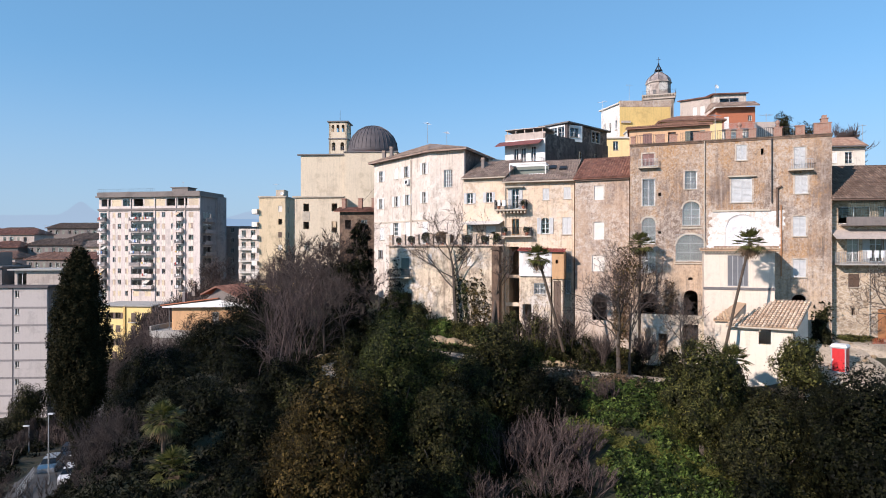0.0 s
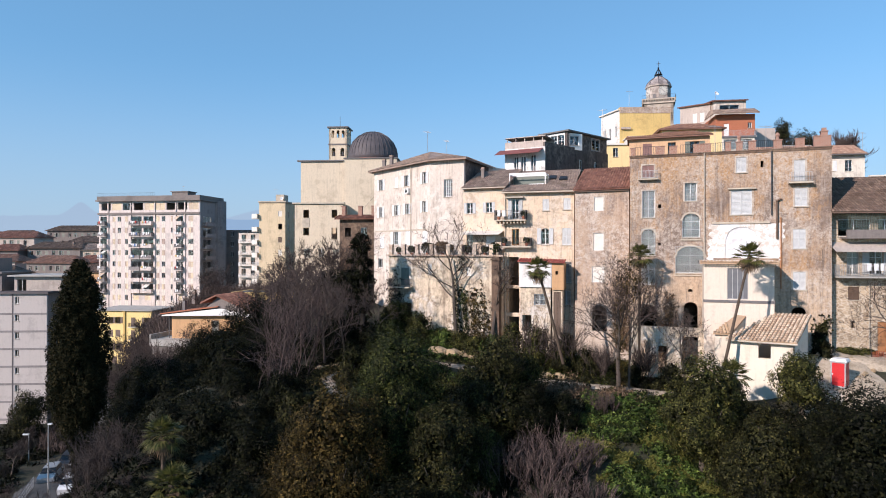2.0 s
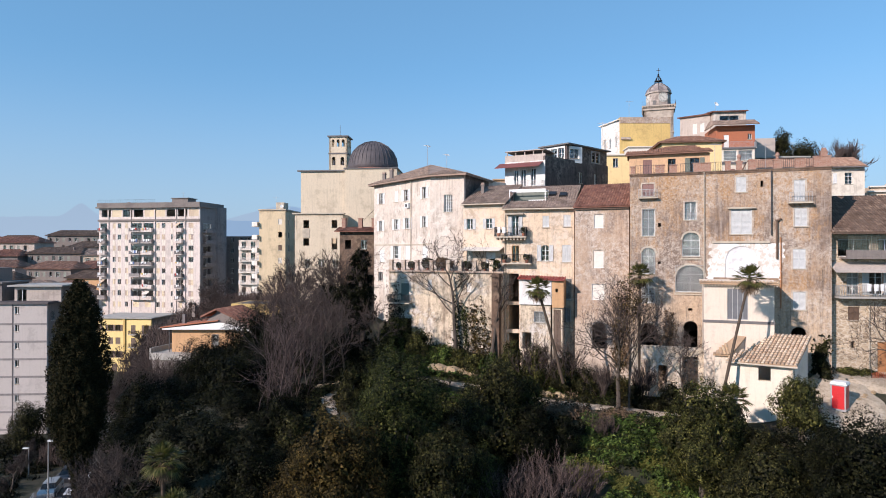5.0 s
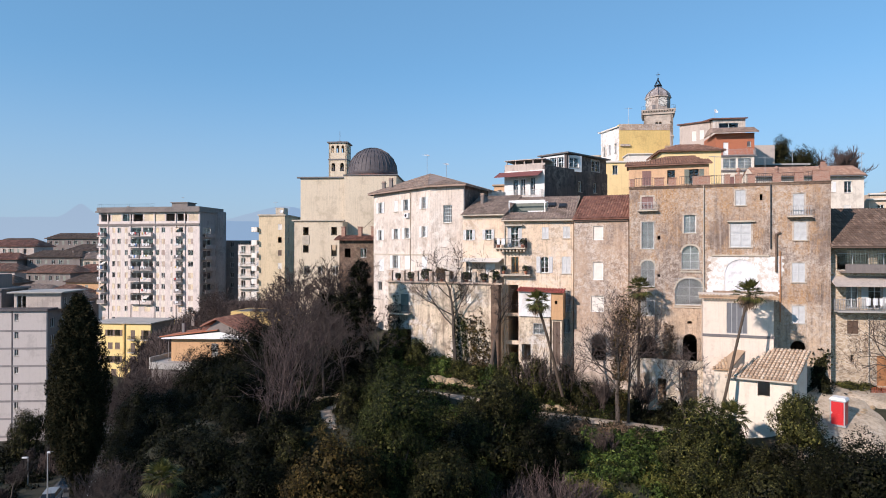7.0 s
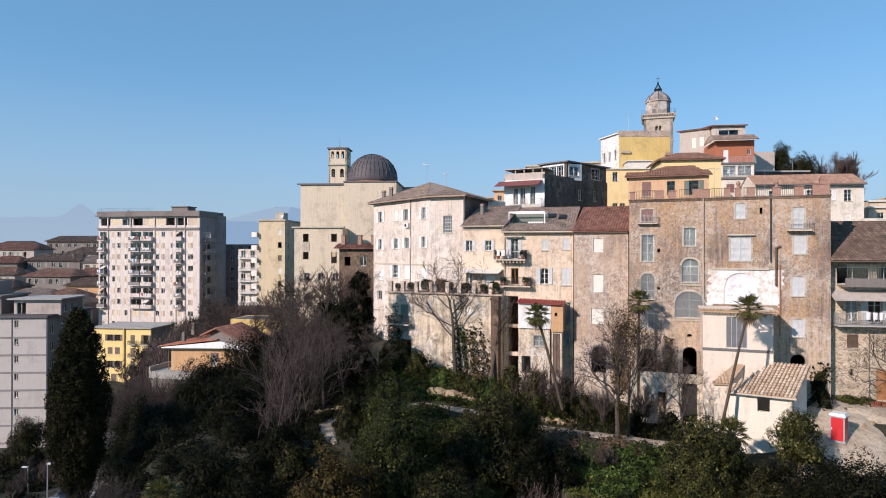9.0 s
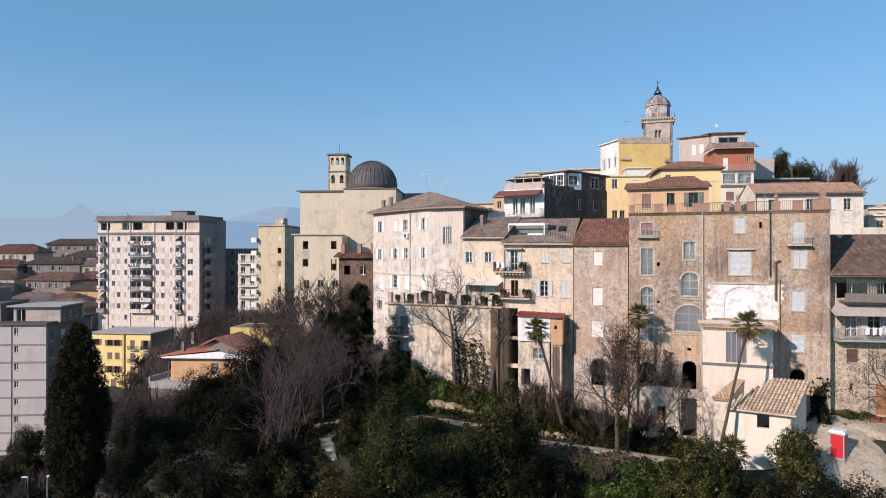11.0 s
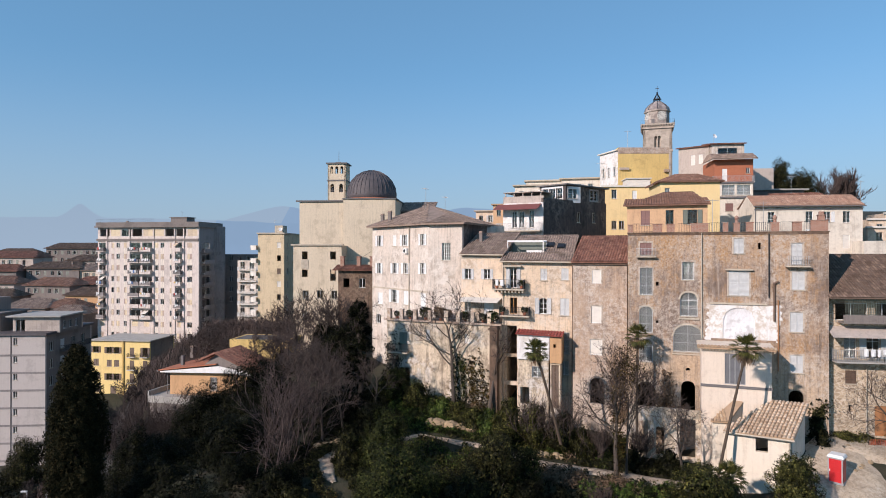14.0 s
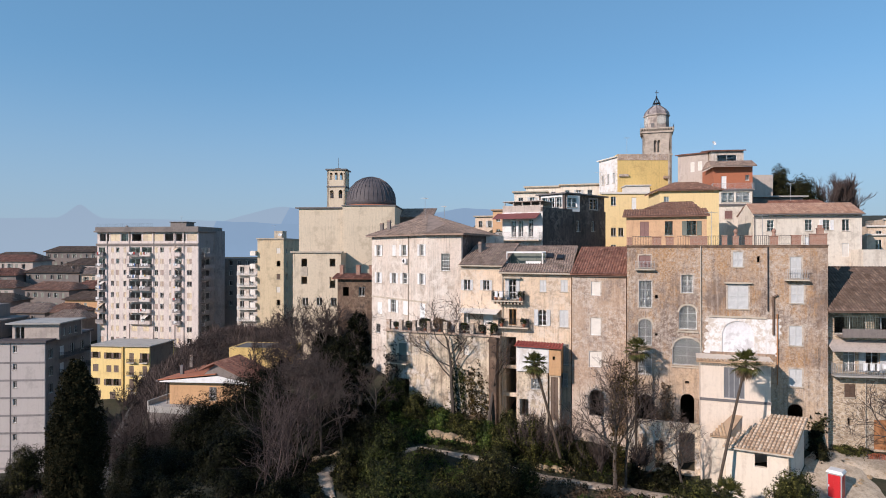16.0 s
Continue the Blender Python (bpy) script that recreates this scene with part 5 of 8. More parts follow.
for i, (x, y, w, h, mt) in enumerate(((66.5, 95.0, 12, 9.9, P_CREAM2), (73.0, 104.0, 14, 11.6, P_CREAM), (70.0, 88.0, 9, 6.8, P_PEACH), (86.0, 118.0, 14, 13.5, P_CREAM2))):
    ob = house("terraced_house", "cream terraced house on the hillside", "building", x, y, -12, w, 8, 38, h, mt, front=[(1.2 + 2.4 * k, h - 2.3, 0.9, 1.5, ("win", "open", "shut")[k % 3]) for k in range(int(w / 2.6))] + [(1.2 + 2.4 * k, h - 5.3, 0.9, 1.5, ("open", "win")[k % 2]) for k in range(int(w / 2.6))], flat=True, group="hillside houses")
    g = Geo()
    g.box(-0.3, -0.4, h - 0.1, w + 0.3, 0.2, h + 0.15)
    part("cornice", g, CLOTH, ob)

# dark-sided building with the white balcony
# dk's right side and all of dkd have their shade painted in
dk = house("dark_sided_building", "tall house with a side wall painted shade-dark and an upper veranda", "building", 8.4, 82.7, -28.3, 5.7, 14.8, 40, 10.6, P_PALW,
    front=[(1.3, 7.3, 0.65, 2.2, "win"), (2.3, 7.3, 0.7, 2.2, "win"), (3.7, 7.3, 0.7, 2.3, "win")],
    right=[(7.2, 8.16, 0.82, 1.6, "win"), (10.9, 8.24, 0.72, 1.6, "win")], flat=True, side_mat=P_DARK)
dkd = house("shade_dark_house", "rendered house painted shade-dark with a flat roof", "building", 13.4, 80.0, 42.8, 15.0, 7.0, 40, 11.2, P_DARK,
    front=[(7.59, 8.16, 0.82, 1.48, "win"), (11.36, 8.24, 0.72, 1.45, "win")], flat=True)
pent = house("dark_penthouse", "dark set-back top storey with white windows", "building", 17.1, 83.78, 42.8, 9.8, 4.5, 51.0, 2.3, P_DARK, front=[(0.5, 0.45, 2.5, 1.5, "pane6"), (5.9, 0.45, 1.9, 1.5, "pane6")], left=[(0.15, 0.45, 1.0, 1.45, "pane6"), (1.35, 0.45, 1.0, 1.45, "pane6"), (2.55, 0.45, 1.0, 1.45, "pane6")], flat=True)
g = Geo()
g.box(0, -0.05, 0.25, 3.7, 0, 0.43), g.box(0, -0.05, 1.92, 3.7, 0, 2.2)
for u in (0, 1.17, 2.37, 3.57):
    g.box(u, -0.05, 0.43, u + 0.13, 0, 1.92)
part("window_surround", g, WHITE_PAINT, pent, "white painted window surround", pose(0, 4.1, 0, 0, 0, -90))
for a, b in ((0.5, 3.0), (5.9, 7.8)):
    g = Geo()
    g.box(a - 0.16, -0.06, 0.3, b + 0.16, 0.0, 0.45), g.box(a - 0.16, -0.06, 1.95, b + 0.16, 0.0, 2.1), g.box(a - 0.16, -0.06, 0.45, a, 0.0, 1.95), g.box(b, -0.06, 0.45, b + 0.16, 0.0, 1.95), g.box((a + b) / 2 - 0.09, -0.02, 0.45, (a + b) / 2 + 0.09, 0.12, 1.95)
    part("window_surround", g, P_GREY, pent, "pale grey window surround")
ver = house("glazed_veranda", "white glazed veranda on the roof of the dark house", "veranda", 14.25, 89.4, -62.0, 6.2, 2.6, 50.9, 2.25, WHITE_PAINT, front=[(0.35, 0.75, 1.6, 1.2, "win"), (2.2, 0.75, 1.6, 1.2, "win"), (4.05, 0.75, 1.7, 1.2, "win")], right=[(0.2, 0.6, 1.6, 1.3, "pane6")], flat=True, th=0.25)
g = Geo()
g.box(-0.4, -0.5, 2.3, 10.2, 4.8, 2.48)
part("roof_slab", g, DARK_TRIM, pent)
balcony(dk, pose(-0.6, 0, 6.9), 6.2, 1.2, 1.0, STONE_TRIM, IRON_PALE)
g = Geo()
g.slab([Vector((-0.8, -1.7, 9.7)), Vector((5.4, -1.7, 9.7)), Vector((5.4, 0.1, 10.5)), Vector((-0.8, 0.1, 10.5))], 0.06)
part("awning", g, AWN_RED, dk, "maroon canvas awning")
g = Geo()
for i in range(5):
    g.box(0.2 + 1.25 * i, 0.2, 10.6, 0.32 + 1.25 * i, 0.32, 12.0)
g.box(0.0, 0.0, 12.0, 5.7, 4.5, 12.1), g.box(0, 3.8, 10.6, 5.7, 4.0, 12.0), g.box(0, 0.1, 10.6, 5.7, 0.2, 11.5)
part("pergola", g, P_GREYPINK, dk)
for x, y, w, z, h, mt in ((17.5, 126.0, 8.5, 44, 14.6, P_IVORY), (24.0, 122.0, 7.5, 44, 14.6, P_IVORY), (31.0, 122.5, 6.0, 44, 14.2, P_CREAM2), (14.2, 118.0, 6.0, 44, 12.8, P_IVORY), (8.0, 143.0, 6.5, 40, 13.5, P_CREAM2), (11.5, 136.0, 7.0, 40, 14.5, P_PEACH), (6.0, 150.0, 9.0, 40, 11.0, P_TOWN)):
    ob = house("upper_town_house", "pale orange upper-town house with a flat cornice roof", "building", x, y, -14, w, 8, z, h, mt, front=[(0.8 + 2.2 * k, h - 2.6, 0.9, 1.5, ("win", "open")[k % 2]) for k in range(int(w / 2.3))] + [(0.8 + 2.2 * k, h - 5.8, 0.9, 1.5, "win") for k in range(int(w / 2.3))], flat=True, group="upper town houses")
    g = Geo()
    g.box(-0.4, -0.5, h - 0.15, w + 0.4, 8.4, h + 0.12)
    part("cornice", g, TILE_PALE if mt is P_PEACH else STONE_TRIM, ob)

# the bell tower with the clock
bt = thing("clock_tower", pose(65.2, 184.5, 46, 0, 0, -18), "square stone bell tower with an octagonal clock storey and cupola", "bell tower")
g = Geo()
for m in (pose(-4.1, -4.1, 0), pose(4.1, -4.1, 0, 0, 0, 90), pose(4.1, 4.1, 0, 0, 0, 180), pose(-4.1, 4.1, 0, 0, 0, 270)):
    q = Geo()
    wall_panel(q, 8.2, 34.4, [(3.2, 28.6, 0.8, 3.6, "arch"), (4.2, 28.6, 0.8, 3.6, "arch")], 0.8)
    i = len(g.v)
    g.v.extend(tuple(m @ Vector(p)) for p in q.v)
    g.f.extend(tuple(i + a for a in f) for f in q.f)
    g.k.extend(q.k)
part("shaft", g, TUFA, bt)
g = Geo()
g.box(-4.3, -4.3, 27.6, 4.3, 4.3, 28.0), g.box(-4.5, -4.5, 34.4, 4.5, 4.5, 35.0), g.box(-4.8, -4.8, 35.5, 4.8, 4.8, 35.8), g.box(-3.2, -3.2, 26.0, 3.2, 3.2, 33.0)
for i in range(13):
    for s in (-1, 1):
        g.box(-4.7 + 0.74 * i, s * 4.6 - 0.15, 35.0, -4.35 + 0.74 * i, s * 4.6 + 0.15, 35.5), g.box(s * 4.6 - 0.15, -4.7 + 0.74 * i, 35.0, s * 4.6 + 0.15, -4.35 + 0.74 * i, 35.5)
part("cornice", g, TUFA, bt)
for s in range(4):
    railing(bt, pose(-4.7, -4.7, 35.8, 0, 0, 0) if s == 0 else pose(*((4.7, -4.7), (4.7, 4.7), (-4.7, 4.7))[s - 1], 35.8, 0, 0, 90 * s), 9.4, 1.1, 0.5, IRON)
g = Geo()
g.lathe(((3.5, 35.8), (3.5, 39.8), (3.85, 39.9), (3.85, 40.25), (3.6, 40.4)), 8)
part("drum", g, P_DRUM, bt)
g = Geo()
g.lathe(((3.65, 40.4), (3.3, 41.3), (2.6, 42.1), (1.7, 42.8), (1.0, 43.2), (0.7, 43.4)), 8)
part("cupola", g, P_CUPOLA, bt)
for i in range(8):
    a = 2 * math.pi * i / 8
    g = Geo()
    g.tube([(math.cos(a) * r, math.sin(a) * r, z + 0.03) for r, z in ((3.65, 40.4), (3.3, 41.3), (2.6, 42.1), (1.7, 42.8), (1.0, 43.2))], [0.1] * 5, 5)
    part("rib", g, METAL, bt)
for turn in (22.5, -67.5):
    g = Geo()
    g.lathe(((1.4, 0.0), (1.4, 0.1)), 28)
    face = part("clock_face", g, CLOTH, bt, "pale round clock face", pose(0, 0, 0, 0, 0, turn) @ pose(0.0, -3.24, 38.4, 90))
    g = Geo()
    for i in range(12):
        g.box(-0.09, 0.9, 0.1, 0.09, 1.3, 0.13, m=pose(0, 0, 0, 0, 0, 30 * i))
    g.box(-0.06, -0.2, 0.14, 0.06, 0.95, 0.16, m=pose(0, 0, 0, 0, 0, 55)), g.box(-0.07, -0.15, 0.17, 0.07, 0.7, 0.19, m=pose(0, 0, 0, 0, 0, -140))
    part("clock_pointer", g, IRON, face)
g = Geo()
g.box(-0.5, -3.26, 36.3, 0.5, -3.0, 37.6, m=pose(0, 0, 0, 0, 0, -22.5))
part("window", g, DARK_TRIM, bt)
g = Geo()
for i in range(8):
    a = 2 * math.pi * i / 8
    c, s = math.cos(a), math.sin(a)
    g.tube([(c * r, s * r, z) for r, z in ((1.15, 43.2), (1.0, 44.0), (0.55, 44.9), (0.22, 45.5), (0.1, 45.9))], [0.09] * 5, 5)
g.lathe(((1.15, 43.9), (1.15, 44.05)), 12), g.lathe(((0.05, 45.7), (0.3, 46.0), (0.05, 46.3)), 8)
g.box(-0.06, -0.06, 46.2, 0.06, 0.06, 48.0), g.box(-0.55, -0.05, 47.2, 0.55, 0.05, 47.35)
part("iron_lantern", g, IRON, bt, "wrought-iron bell cage and cross")

# the church with the lead dome
ch = house("church", "cream plaster church block with dark square windows", "church", -26.3, 108.2, -4.8, 8.7, 9.0, 24, 21.1, P_CHURCH,
    front=[(1.55, 18.65, 1.02, 1.40, "dark"), (6.65, 18.66, 1.01, 1.39, "dark"), (1.55, 15.55, 1.02, 1.30, "dark"), (6.65, 14.88, 1.01, 1.99, "dark"), (1.76, 11.65, 1.02, 1.49, "win"), (4.31, 11.77, 1.02, 1.39, "win"), (6.9, 11.65, 1.02, 1.49, "win"), (1.8, 8.0, 1.0, 1.5, "win"), (6.4, 8.0, 1.0, 1.5, "win")], flat=True)
g = Geo()
g.box(-0.4, -0.3, 21.1, 9.0, 0.6, 21.35), g.box(0.2, -0.02, 18.4, 0.3, 0.0, 21), g.box(1.4, -0.06, 17.0, 2.7, 0, 18.6)
part("cornice", g, STONE_TRIM, ch)
ch2 = house("church_choir", "tall plain cream church wall with a dark coping", "church", -26.2, 112.4, -4.0, 8.3, 9.0, 24, 29.2, P_CHURCH, flat=True)
g = Geo()
g.box(-0.6, -0.35, 29.2, 8.3, 0.3, 29.45)
part("coping", g, DARK_TRIM, ch2)
ch3 = house("church_drum", "square cream base of the dome", "church", -18.0, 111.4, -3.0, 9.6, 12.0, 24, 29.6, P_CHURCH, flat=True)
g = Geo()
g.box(-0.15, -0.2, 29.6, 9.8, 12.2, 29.8)
part("coping", g, DARK_TRIM, ch3)
dome = thing("church_dome", pose(-13.4, 117.0, 53.8), "grey ribbed lead dome on a low drum", "dome")
g = Geo()
g.lathe([(4.75, 0.0), (4.75, 1.0)] + [(4.7 * math.cos(a), 1.0 + 4.75 * math.sin(a)) for a in (0.12, 0.3, 0.5, 0.7, 0.9, 1.1, 1.3, 1.48)], 48)
part("shell", g, METAL, dome, smooth=True)
for i in range(36):
    a = 2 * math.pi * i / 36
    g = Geo()
    g.tube([(4.76 * math.cos(b) * math.cos(a), 4.76 * math.cos(b) * math.sin(a), 1.0 + 4.8 * math.sin(b)) for b in (0, 0.3, 0.6, 0.9, 1.2, 1.45)], [0.05] * 6, 4)
    part("rib", g, METAL, dome)
g = Geo()
g.lathe(((4.95, -0.05), (4.95, 0.15), (4.8, 0.25)), 48)
part("ring", g, P_REDOR, dome)
bell = thing("bell_tower", pose(-23.4, 125.2, 40, 0, 0, -4) @ Matrix.Diagonal((0.91, 0.91, 1, 1)), "slim cream bell tower with arched openings", "bell tower")
for k, m in enumerate((pose(0, 0, 0), pose(4.1, 0, 0, 0, 0, 90), pose(4.1, 4.1, 0, 0, 0, 180), pose(0, 4.1, 0, 0, 0, 270))):
    g = Geo()
    wall_panel(g, 4.1, 22.0, [(0.55, 20.0, 0.65, 1.5, "arch"), (1.72, 20.0, 0.65, 1.5, "arch"), (2.9, 20.0, 0.65, 1.5, "arch"), (0.6, 16.2, 0.85, 1.7, "arch"), (2.6, 16.2, 0.85, 1.7, "arch")], 0.35)
    part("wall", g, P_CHURCH, bell, "", m)
g = Geo()
g.box(-0.35, -0.35, 22.0, 4.45, 4.45, 22.25), g.box(-0.15, -0.15, 18.5, 4.25, 4.25, 18.75), g.box(0.4, 0.4, 19.0, 3.7, 3.7, 19.4), g.box(1.5, 1.5, 22.2, 2.6, 2.6, 22.6), g.tube(((2.05, 2.05, 22.2), (2.05, 2.05, 24.8)), (0.06, 0.04), 6)
part("cornice", g, DARK_TRIM, bell)
for x in (1.05, 3.05):
    g = Geo()
    g.lathe(((0.45, 16.3), (0.42, 16.6), (0.3, 17.1), (0.12, 17.3)), 14, x, 0.6)
    part("bell", g, IRON, bell, "dark bronze bell")
low = house("low_red_roof_house", "small dark house with a red tiled roof edge and brick piers", "building", -15.0, 88.6, -10, 5.2, 6.0, 26, 15.5, P_RUST, front=[(0.8, 12.9, 0.9, 1.3, "hole"), (3.2, 12.9, 0.9, 1.3, "win")])
tile_roof(low, TILE_RED, [((-0.6, -0.7, 15.5), (5.6, -0.7, 15.5), (5.6, 1.2, 16.1), (-0.6, 1.2, 16.1)), ((5.6, 6.3, 15.5), (-0.6, 6.3, 15.5), (-0.6, 1.2, 16.1), (5.6, 1.2, 16.1))])
for u in (0.1, 2.6, 4.6):
    g = Geo()
    g.box(u, 0.6, 15.6, u + 0.55, 1.15, 17.3), g.box(u - 0.07, 0.53, 17.3, u + 0.62, 1.22, 17.4)
    part("chimney_pier", g, BRICK, low, "worn red brick pier")
for x, y, w, z, h in ((-8.3, 119, 6.5, 42, 9.9),):
    ob = house("old_town_roof_house", "old town house with a dark tiled roof", "building", x, y, -10, w, 8, z - 12, h + 12, P_TOWN)
    tile_roof(ob, TILE_OLD, [((-0.4, -0.5, h + 12), (w + 0.4, -0.5, h + 12), (w + 0.4, 4, h + 14.0), (-0.4, 4, h + 14.0))])

# ---- the modern quarter ----
slim = house("slim_flats", "narrow cream apartment house with rounded balconies", "building", -43.3, 143.6, -4.0, 6.3, 12.0, 20, 28.2, P_SLIM,
    front=[(4.6, 26.0 - 3.05 * k - 1.2, 0.9, 1.3, ("board", "dark", "shut_brown")[k % 3]) for k in range(7)], right=[(1.5 + 4.5 * c, 24.6 - 3.05 * k, 1.0, 1.5, "win") for k in range(6) for c in range(2)], flat=True)
g = Geo()
g.box(-0.2, -0.3, 28.1, 6.5, 12.2, 28.4), g.box(3.0, 3.0, 28.2, 5.0, 6.0, 30.2)
part("cornice", g, STONE_TRIM, slim)
for k in range(8):
    g = Geo()
    ring = [(-0.2 + 2.0 * math.cos(a), 1.6 + 2.4 * math.sin(a)) for a in np.linspace(math.pi * 0.5, math.pi * 1.5, 9)]
    g.prism(ring, 24.3 - 3.05 * k, 24.5 - 3.05 * k), g.prism([(x * 1.0 - 0.02, y) for x, y in ring], 24.5 - 3.05 * k, 25.4 - 3.05 * k)
    part("balcony", g, CLOTH, slim)
wb = house("white_flats", "distant white apartment house with balconies", "building", -55.6, 166.0, -6, 6.0, 8, 18, 23.5, P_WHITE, front=[(0.8 + 2.6 * c, 21.2 - 3.1 * k, 1.2, 1.9, "win") for k in range(6) for c in range(2)], flat=True)
for k in range(6):
    balcony(wb, pose(0.3, 0, 20.9 - 3.1 * k), 5.4, 1.0, 0.9, CLOTH, WHITE_PAINT)
dbk = house("brown_flats", "dark brown apartment house in shade", "building", -71.0, 187.0, -6, 20.0, 9, 18, 25.0, P_TOWN, front=[(1 + 2.6 * c, 23.0 - 3.1 * k, 1.0, 1.5, "win") for k in range(5) for c in range(7)], flat=True)

ops = []
for k in range(9):
    z = 28.93 - 3.19 * k
    for u, w, s in ((4.44, 0.9, "shut"), (6.08, 1.0, "win"), (8.44, 0.9, "shut"), (18.31, 1.06, "shut"), (20.08, 1.06, "win"), (22.90, 0.6, "win"), (28.32, 1.5, "win")):
        ops.append((u, z, w, 1.45, ("win", "shut", "shut", "win", "shut")[(k * 7 + int(u) * 3) % 5]))
    for u, w in ((0.45, 2.1), (10.6, 3.1), (14.3, 3.1), (24.75, 1.95)):
        if k < 7:
            ops.append((u, z - 0.95, w, 2.45, "balc"))
        else:
            ops.append((u + 0.4, z, w * 0.6, 1.45, "shut"))
# P_BLOCKD on the right side paints in its shade
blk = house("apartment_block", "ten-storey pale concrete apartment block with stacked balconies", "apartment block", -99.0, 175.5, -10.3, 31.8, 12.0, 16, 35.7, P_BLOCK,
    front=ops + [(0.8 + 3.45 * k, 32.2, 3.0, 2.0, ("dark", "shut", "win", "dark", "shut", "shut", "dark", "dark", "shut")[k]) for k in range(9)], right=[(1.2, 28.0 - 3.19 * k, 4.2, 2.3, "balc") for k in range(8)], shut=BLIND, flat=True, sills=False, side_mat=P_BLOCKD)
g = Geo()
g.box(-0.5, -0.9, 34.7, 32.3, 12.5, 35.1), g.box(-0.2, -0.35, 30.9, 31.9, 0.0, 31.5)
part("roof_edge", g, P_TOWN, blk)
g = Geo()
g.box(-0.3, -0.5, 35.1, 32.1, -0.3, 36.2), g.box(31.9, -0.5, 35.1, 32.1, 12.0, 36.2)
g.box(20.5, 4, 35.3, 25.5, 8, 37.6), g.box(20.2, 3.7, 37.6, 25.8, 8.3, 37.8)
part("parapet", g, P_TOWN, blk)
BAND = plaster("pale_spandrel", (0.76, 0.68, 0.60), (0.62, 0.55, 0.48), 0.35, None, 0.5, 0.4, mottle=0.2)
for u, w in ((4.44, 0.9), (6.08, 1.0), (8.44, 0.9), (18.31, 1.06), (20.08, 1.06), (22.90, 0.6), (28.32, 1.5)):
    panel = one_box("spandrel", 0, -0.03, 0, w, 0, 1.66, BAND)
    for k in range(9):
        part("spandrel", panel, None, blk, "", pose(u, 0, 28.93 - 3.19 * k - 1.70))
for u in (2.9, 10.1, 17.7, 24.3, 27.1):
    g = Geo()
    g.box(u, -0.22, 1.0, u + 0.35, 0.0, 34.7)
    part("pilaster", g, P_BLOCK, blk)
rnd = random.Random(3)
for k in range(7):
    for u, w in ((0.3, 2.4), (10.45, 3.4), (14.15, 3.4), (24.6, 2.25)):
        g = Geo()
        g.box(u, -1.15, 27.85 - 3.19 * k, u + w, 0.0, 28.02 - 3.19 * k)
        b = part("balcony", g, P_BLOCK, blk)
        g = Geo()
        g.box(u, -1.15, 28.02 - 3.19 * k, u + w, -1.07, 28.95 - 3.19 * k), g.box(u, -1.07, 28.02 - 3.19 * k, u + 0.08, 0, 28.95 - 3.19 * k), g.box(u + w - 0.08, -1.07, 28.02 - 3.19 * k, u + w, 0, 28.95 - 3.19 * k)
        part("parapet", g, (DARK_TRIM, P_BLOCKD, P_BLOCK)[rnd.randrange(3)], b)
        if rnd.random() < 0.3:
            g = Geo()
            a = u + rnd.uniform(0.1, w * 0.5)
            g.slab([Vector((a, -1.5, 29.5 - 3.19 * k)), Vector((a + w * 0.45, -1.5, 29.5 - 3.19 * k)), Vector((a + w * 0.45, 0, 30.3 - 3.19 * k)), Vector((a, 0, 30.3 - 3.19 * k))], 0.05)
            part("awning", g, (CLOTH, P_CREAM, WHITE_PAINT)[rnd.randrange(3)], b)
# side balconies and stair tower take the same shade-darkened concrete
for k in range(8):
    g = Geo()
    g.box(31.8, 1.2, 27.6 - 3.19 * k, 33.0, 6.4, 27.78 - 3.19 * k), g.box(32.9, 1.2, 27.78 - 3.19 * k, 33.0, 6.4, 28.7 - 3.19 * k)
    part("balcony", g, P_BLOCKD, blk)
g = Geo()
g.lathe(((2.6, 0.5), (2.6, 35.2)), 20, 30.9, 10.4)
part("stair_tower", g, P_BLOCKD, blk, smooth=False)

gops = []
for k in range(8):
    gops.append((14.04, 27.39 - 3.12 * k, 0.67, 1.25, "win"))
# the right side's shade is painted with the darker P_TOWN
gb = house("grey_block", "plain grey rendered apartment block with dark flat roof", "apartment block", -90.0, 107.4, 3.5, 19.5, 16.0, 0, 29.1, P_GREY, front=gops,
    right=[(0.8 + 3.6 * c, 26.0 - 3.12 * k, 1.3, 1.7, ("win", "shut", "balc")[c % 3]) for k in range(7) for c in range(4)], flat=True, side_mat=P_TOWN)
for k in range(8):
    g = Geo()
    g.box(-0.02, -0.04, 25.4 - 3.12 * k, 19.52, 0.0, 25.75 - 3.12 * k)
    part("string_course", g, P_BLOCKD, gb)
for k in range(5):
    balcony(gb, pose(19.5, 4.5, 25.6 - 3.12 * k, 0, 0, 90), 9.5, 1.0, 1.0, P_TOWN, IRON)
g = Geo()
g.box(-0.4, -0.4, 29.1, 19.9, 16.4, 29.5), g.box(13.55, -0.05, 1.0, 13.75, 0.0, 29.1)
part("roof_edge", g, METAL, gb)
# shade of the storey's right side is put into its colour too
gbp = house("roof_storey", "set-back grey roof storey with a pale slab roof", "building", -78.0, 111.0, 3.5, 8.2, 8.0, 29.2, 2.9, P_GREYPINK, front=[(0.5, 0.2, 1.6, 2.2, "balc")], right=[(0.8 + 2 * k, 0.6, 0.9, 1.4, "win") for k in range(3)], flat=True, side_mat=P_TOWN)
g = Geo()
g.box(-0.8, -0.8, 2.9, 8.8, 8.4, 3.15)
part("roof_slab", g, CONCRETE, gbp)
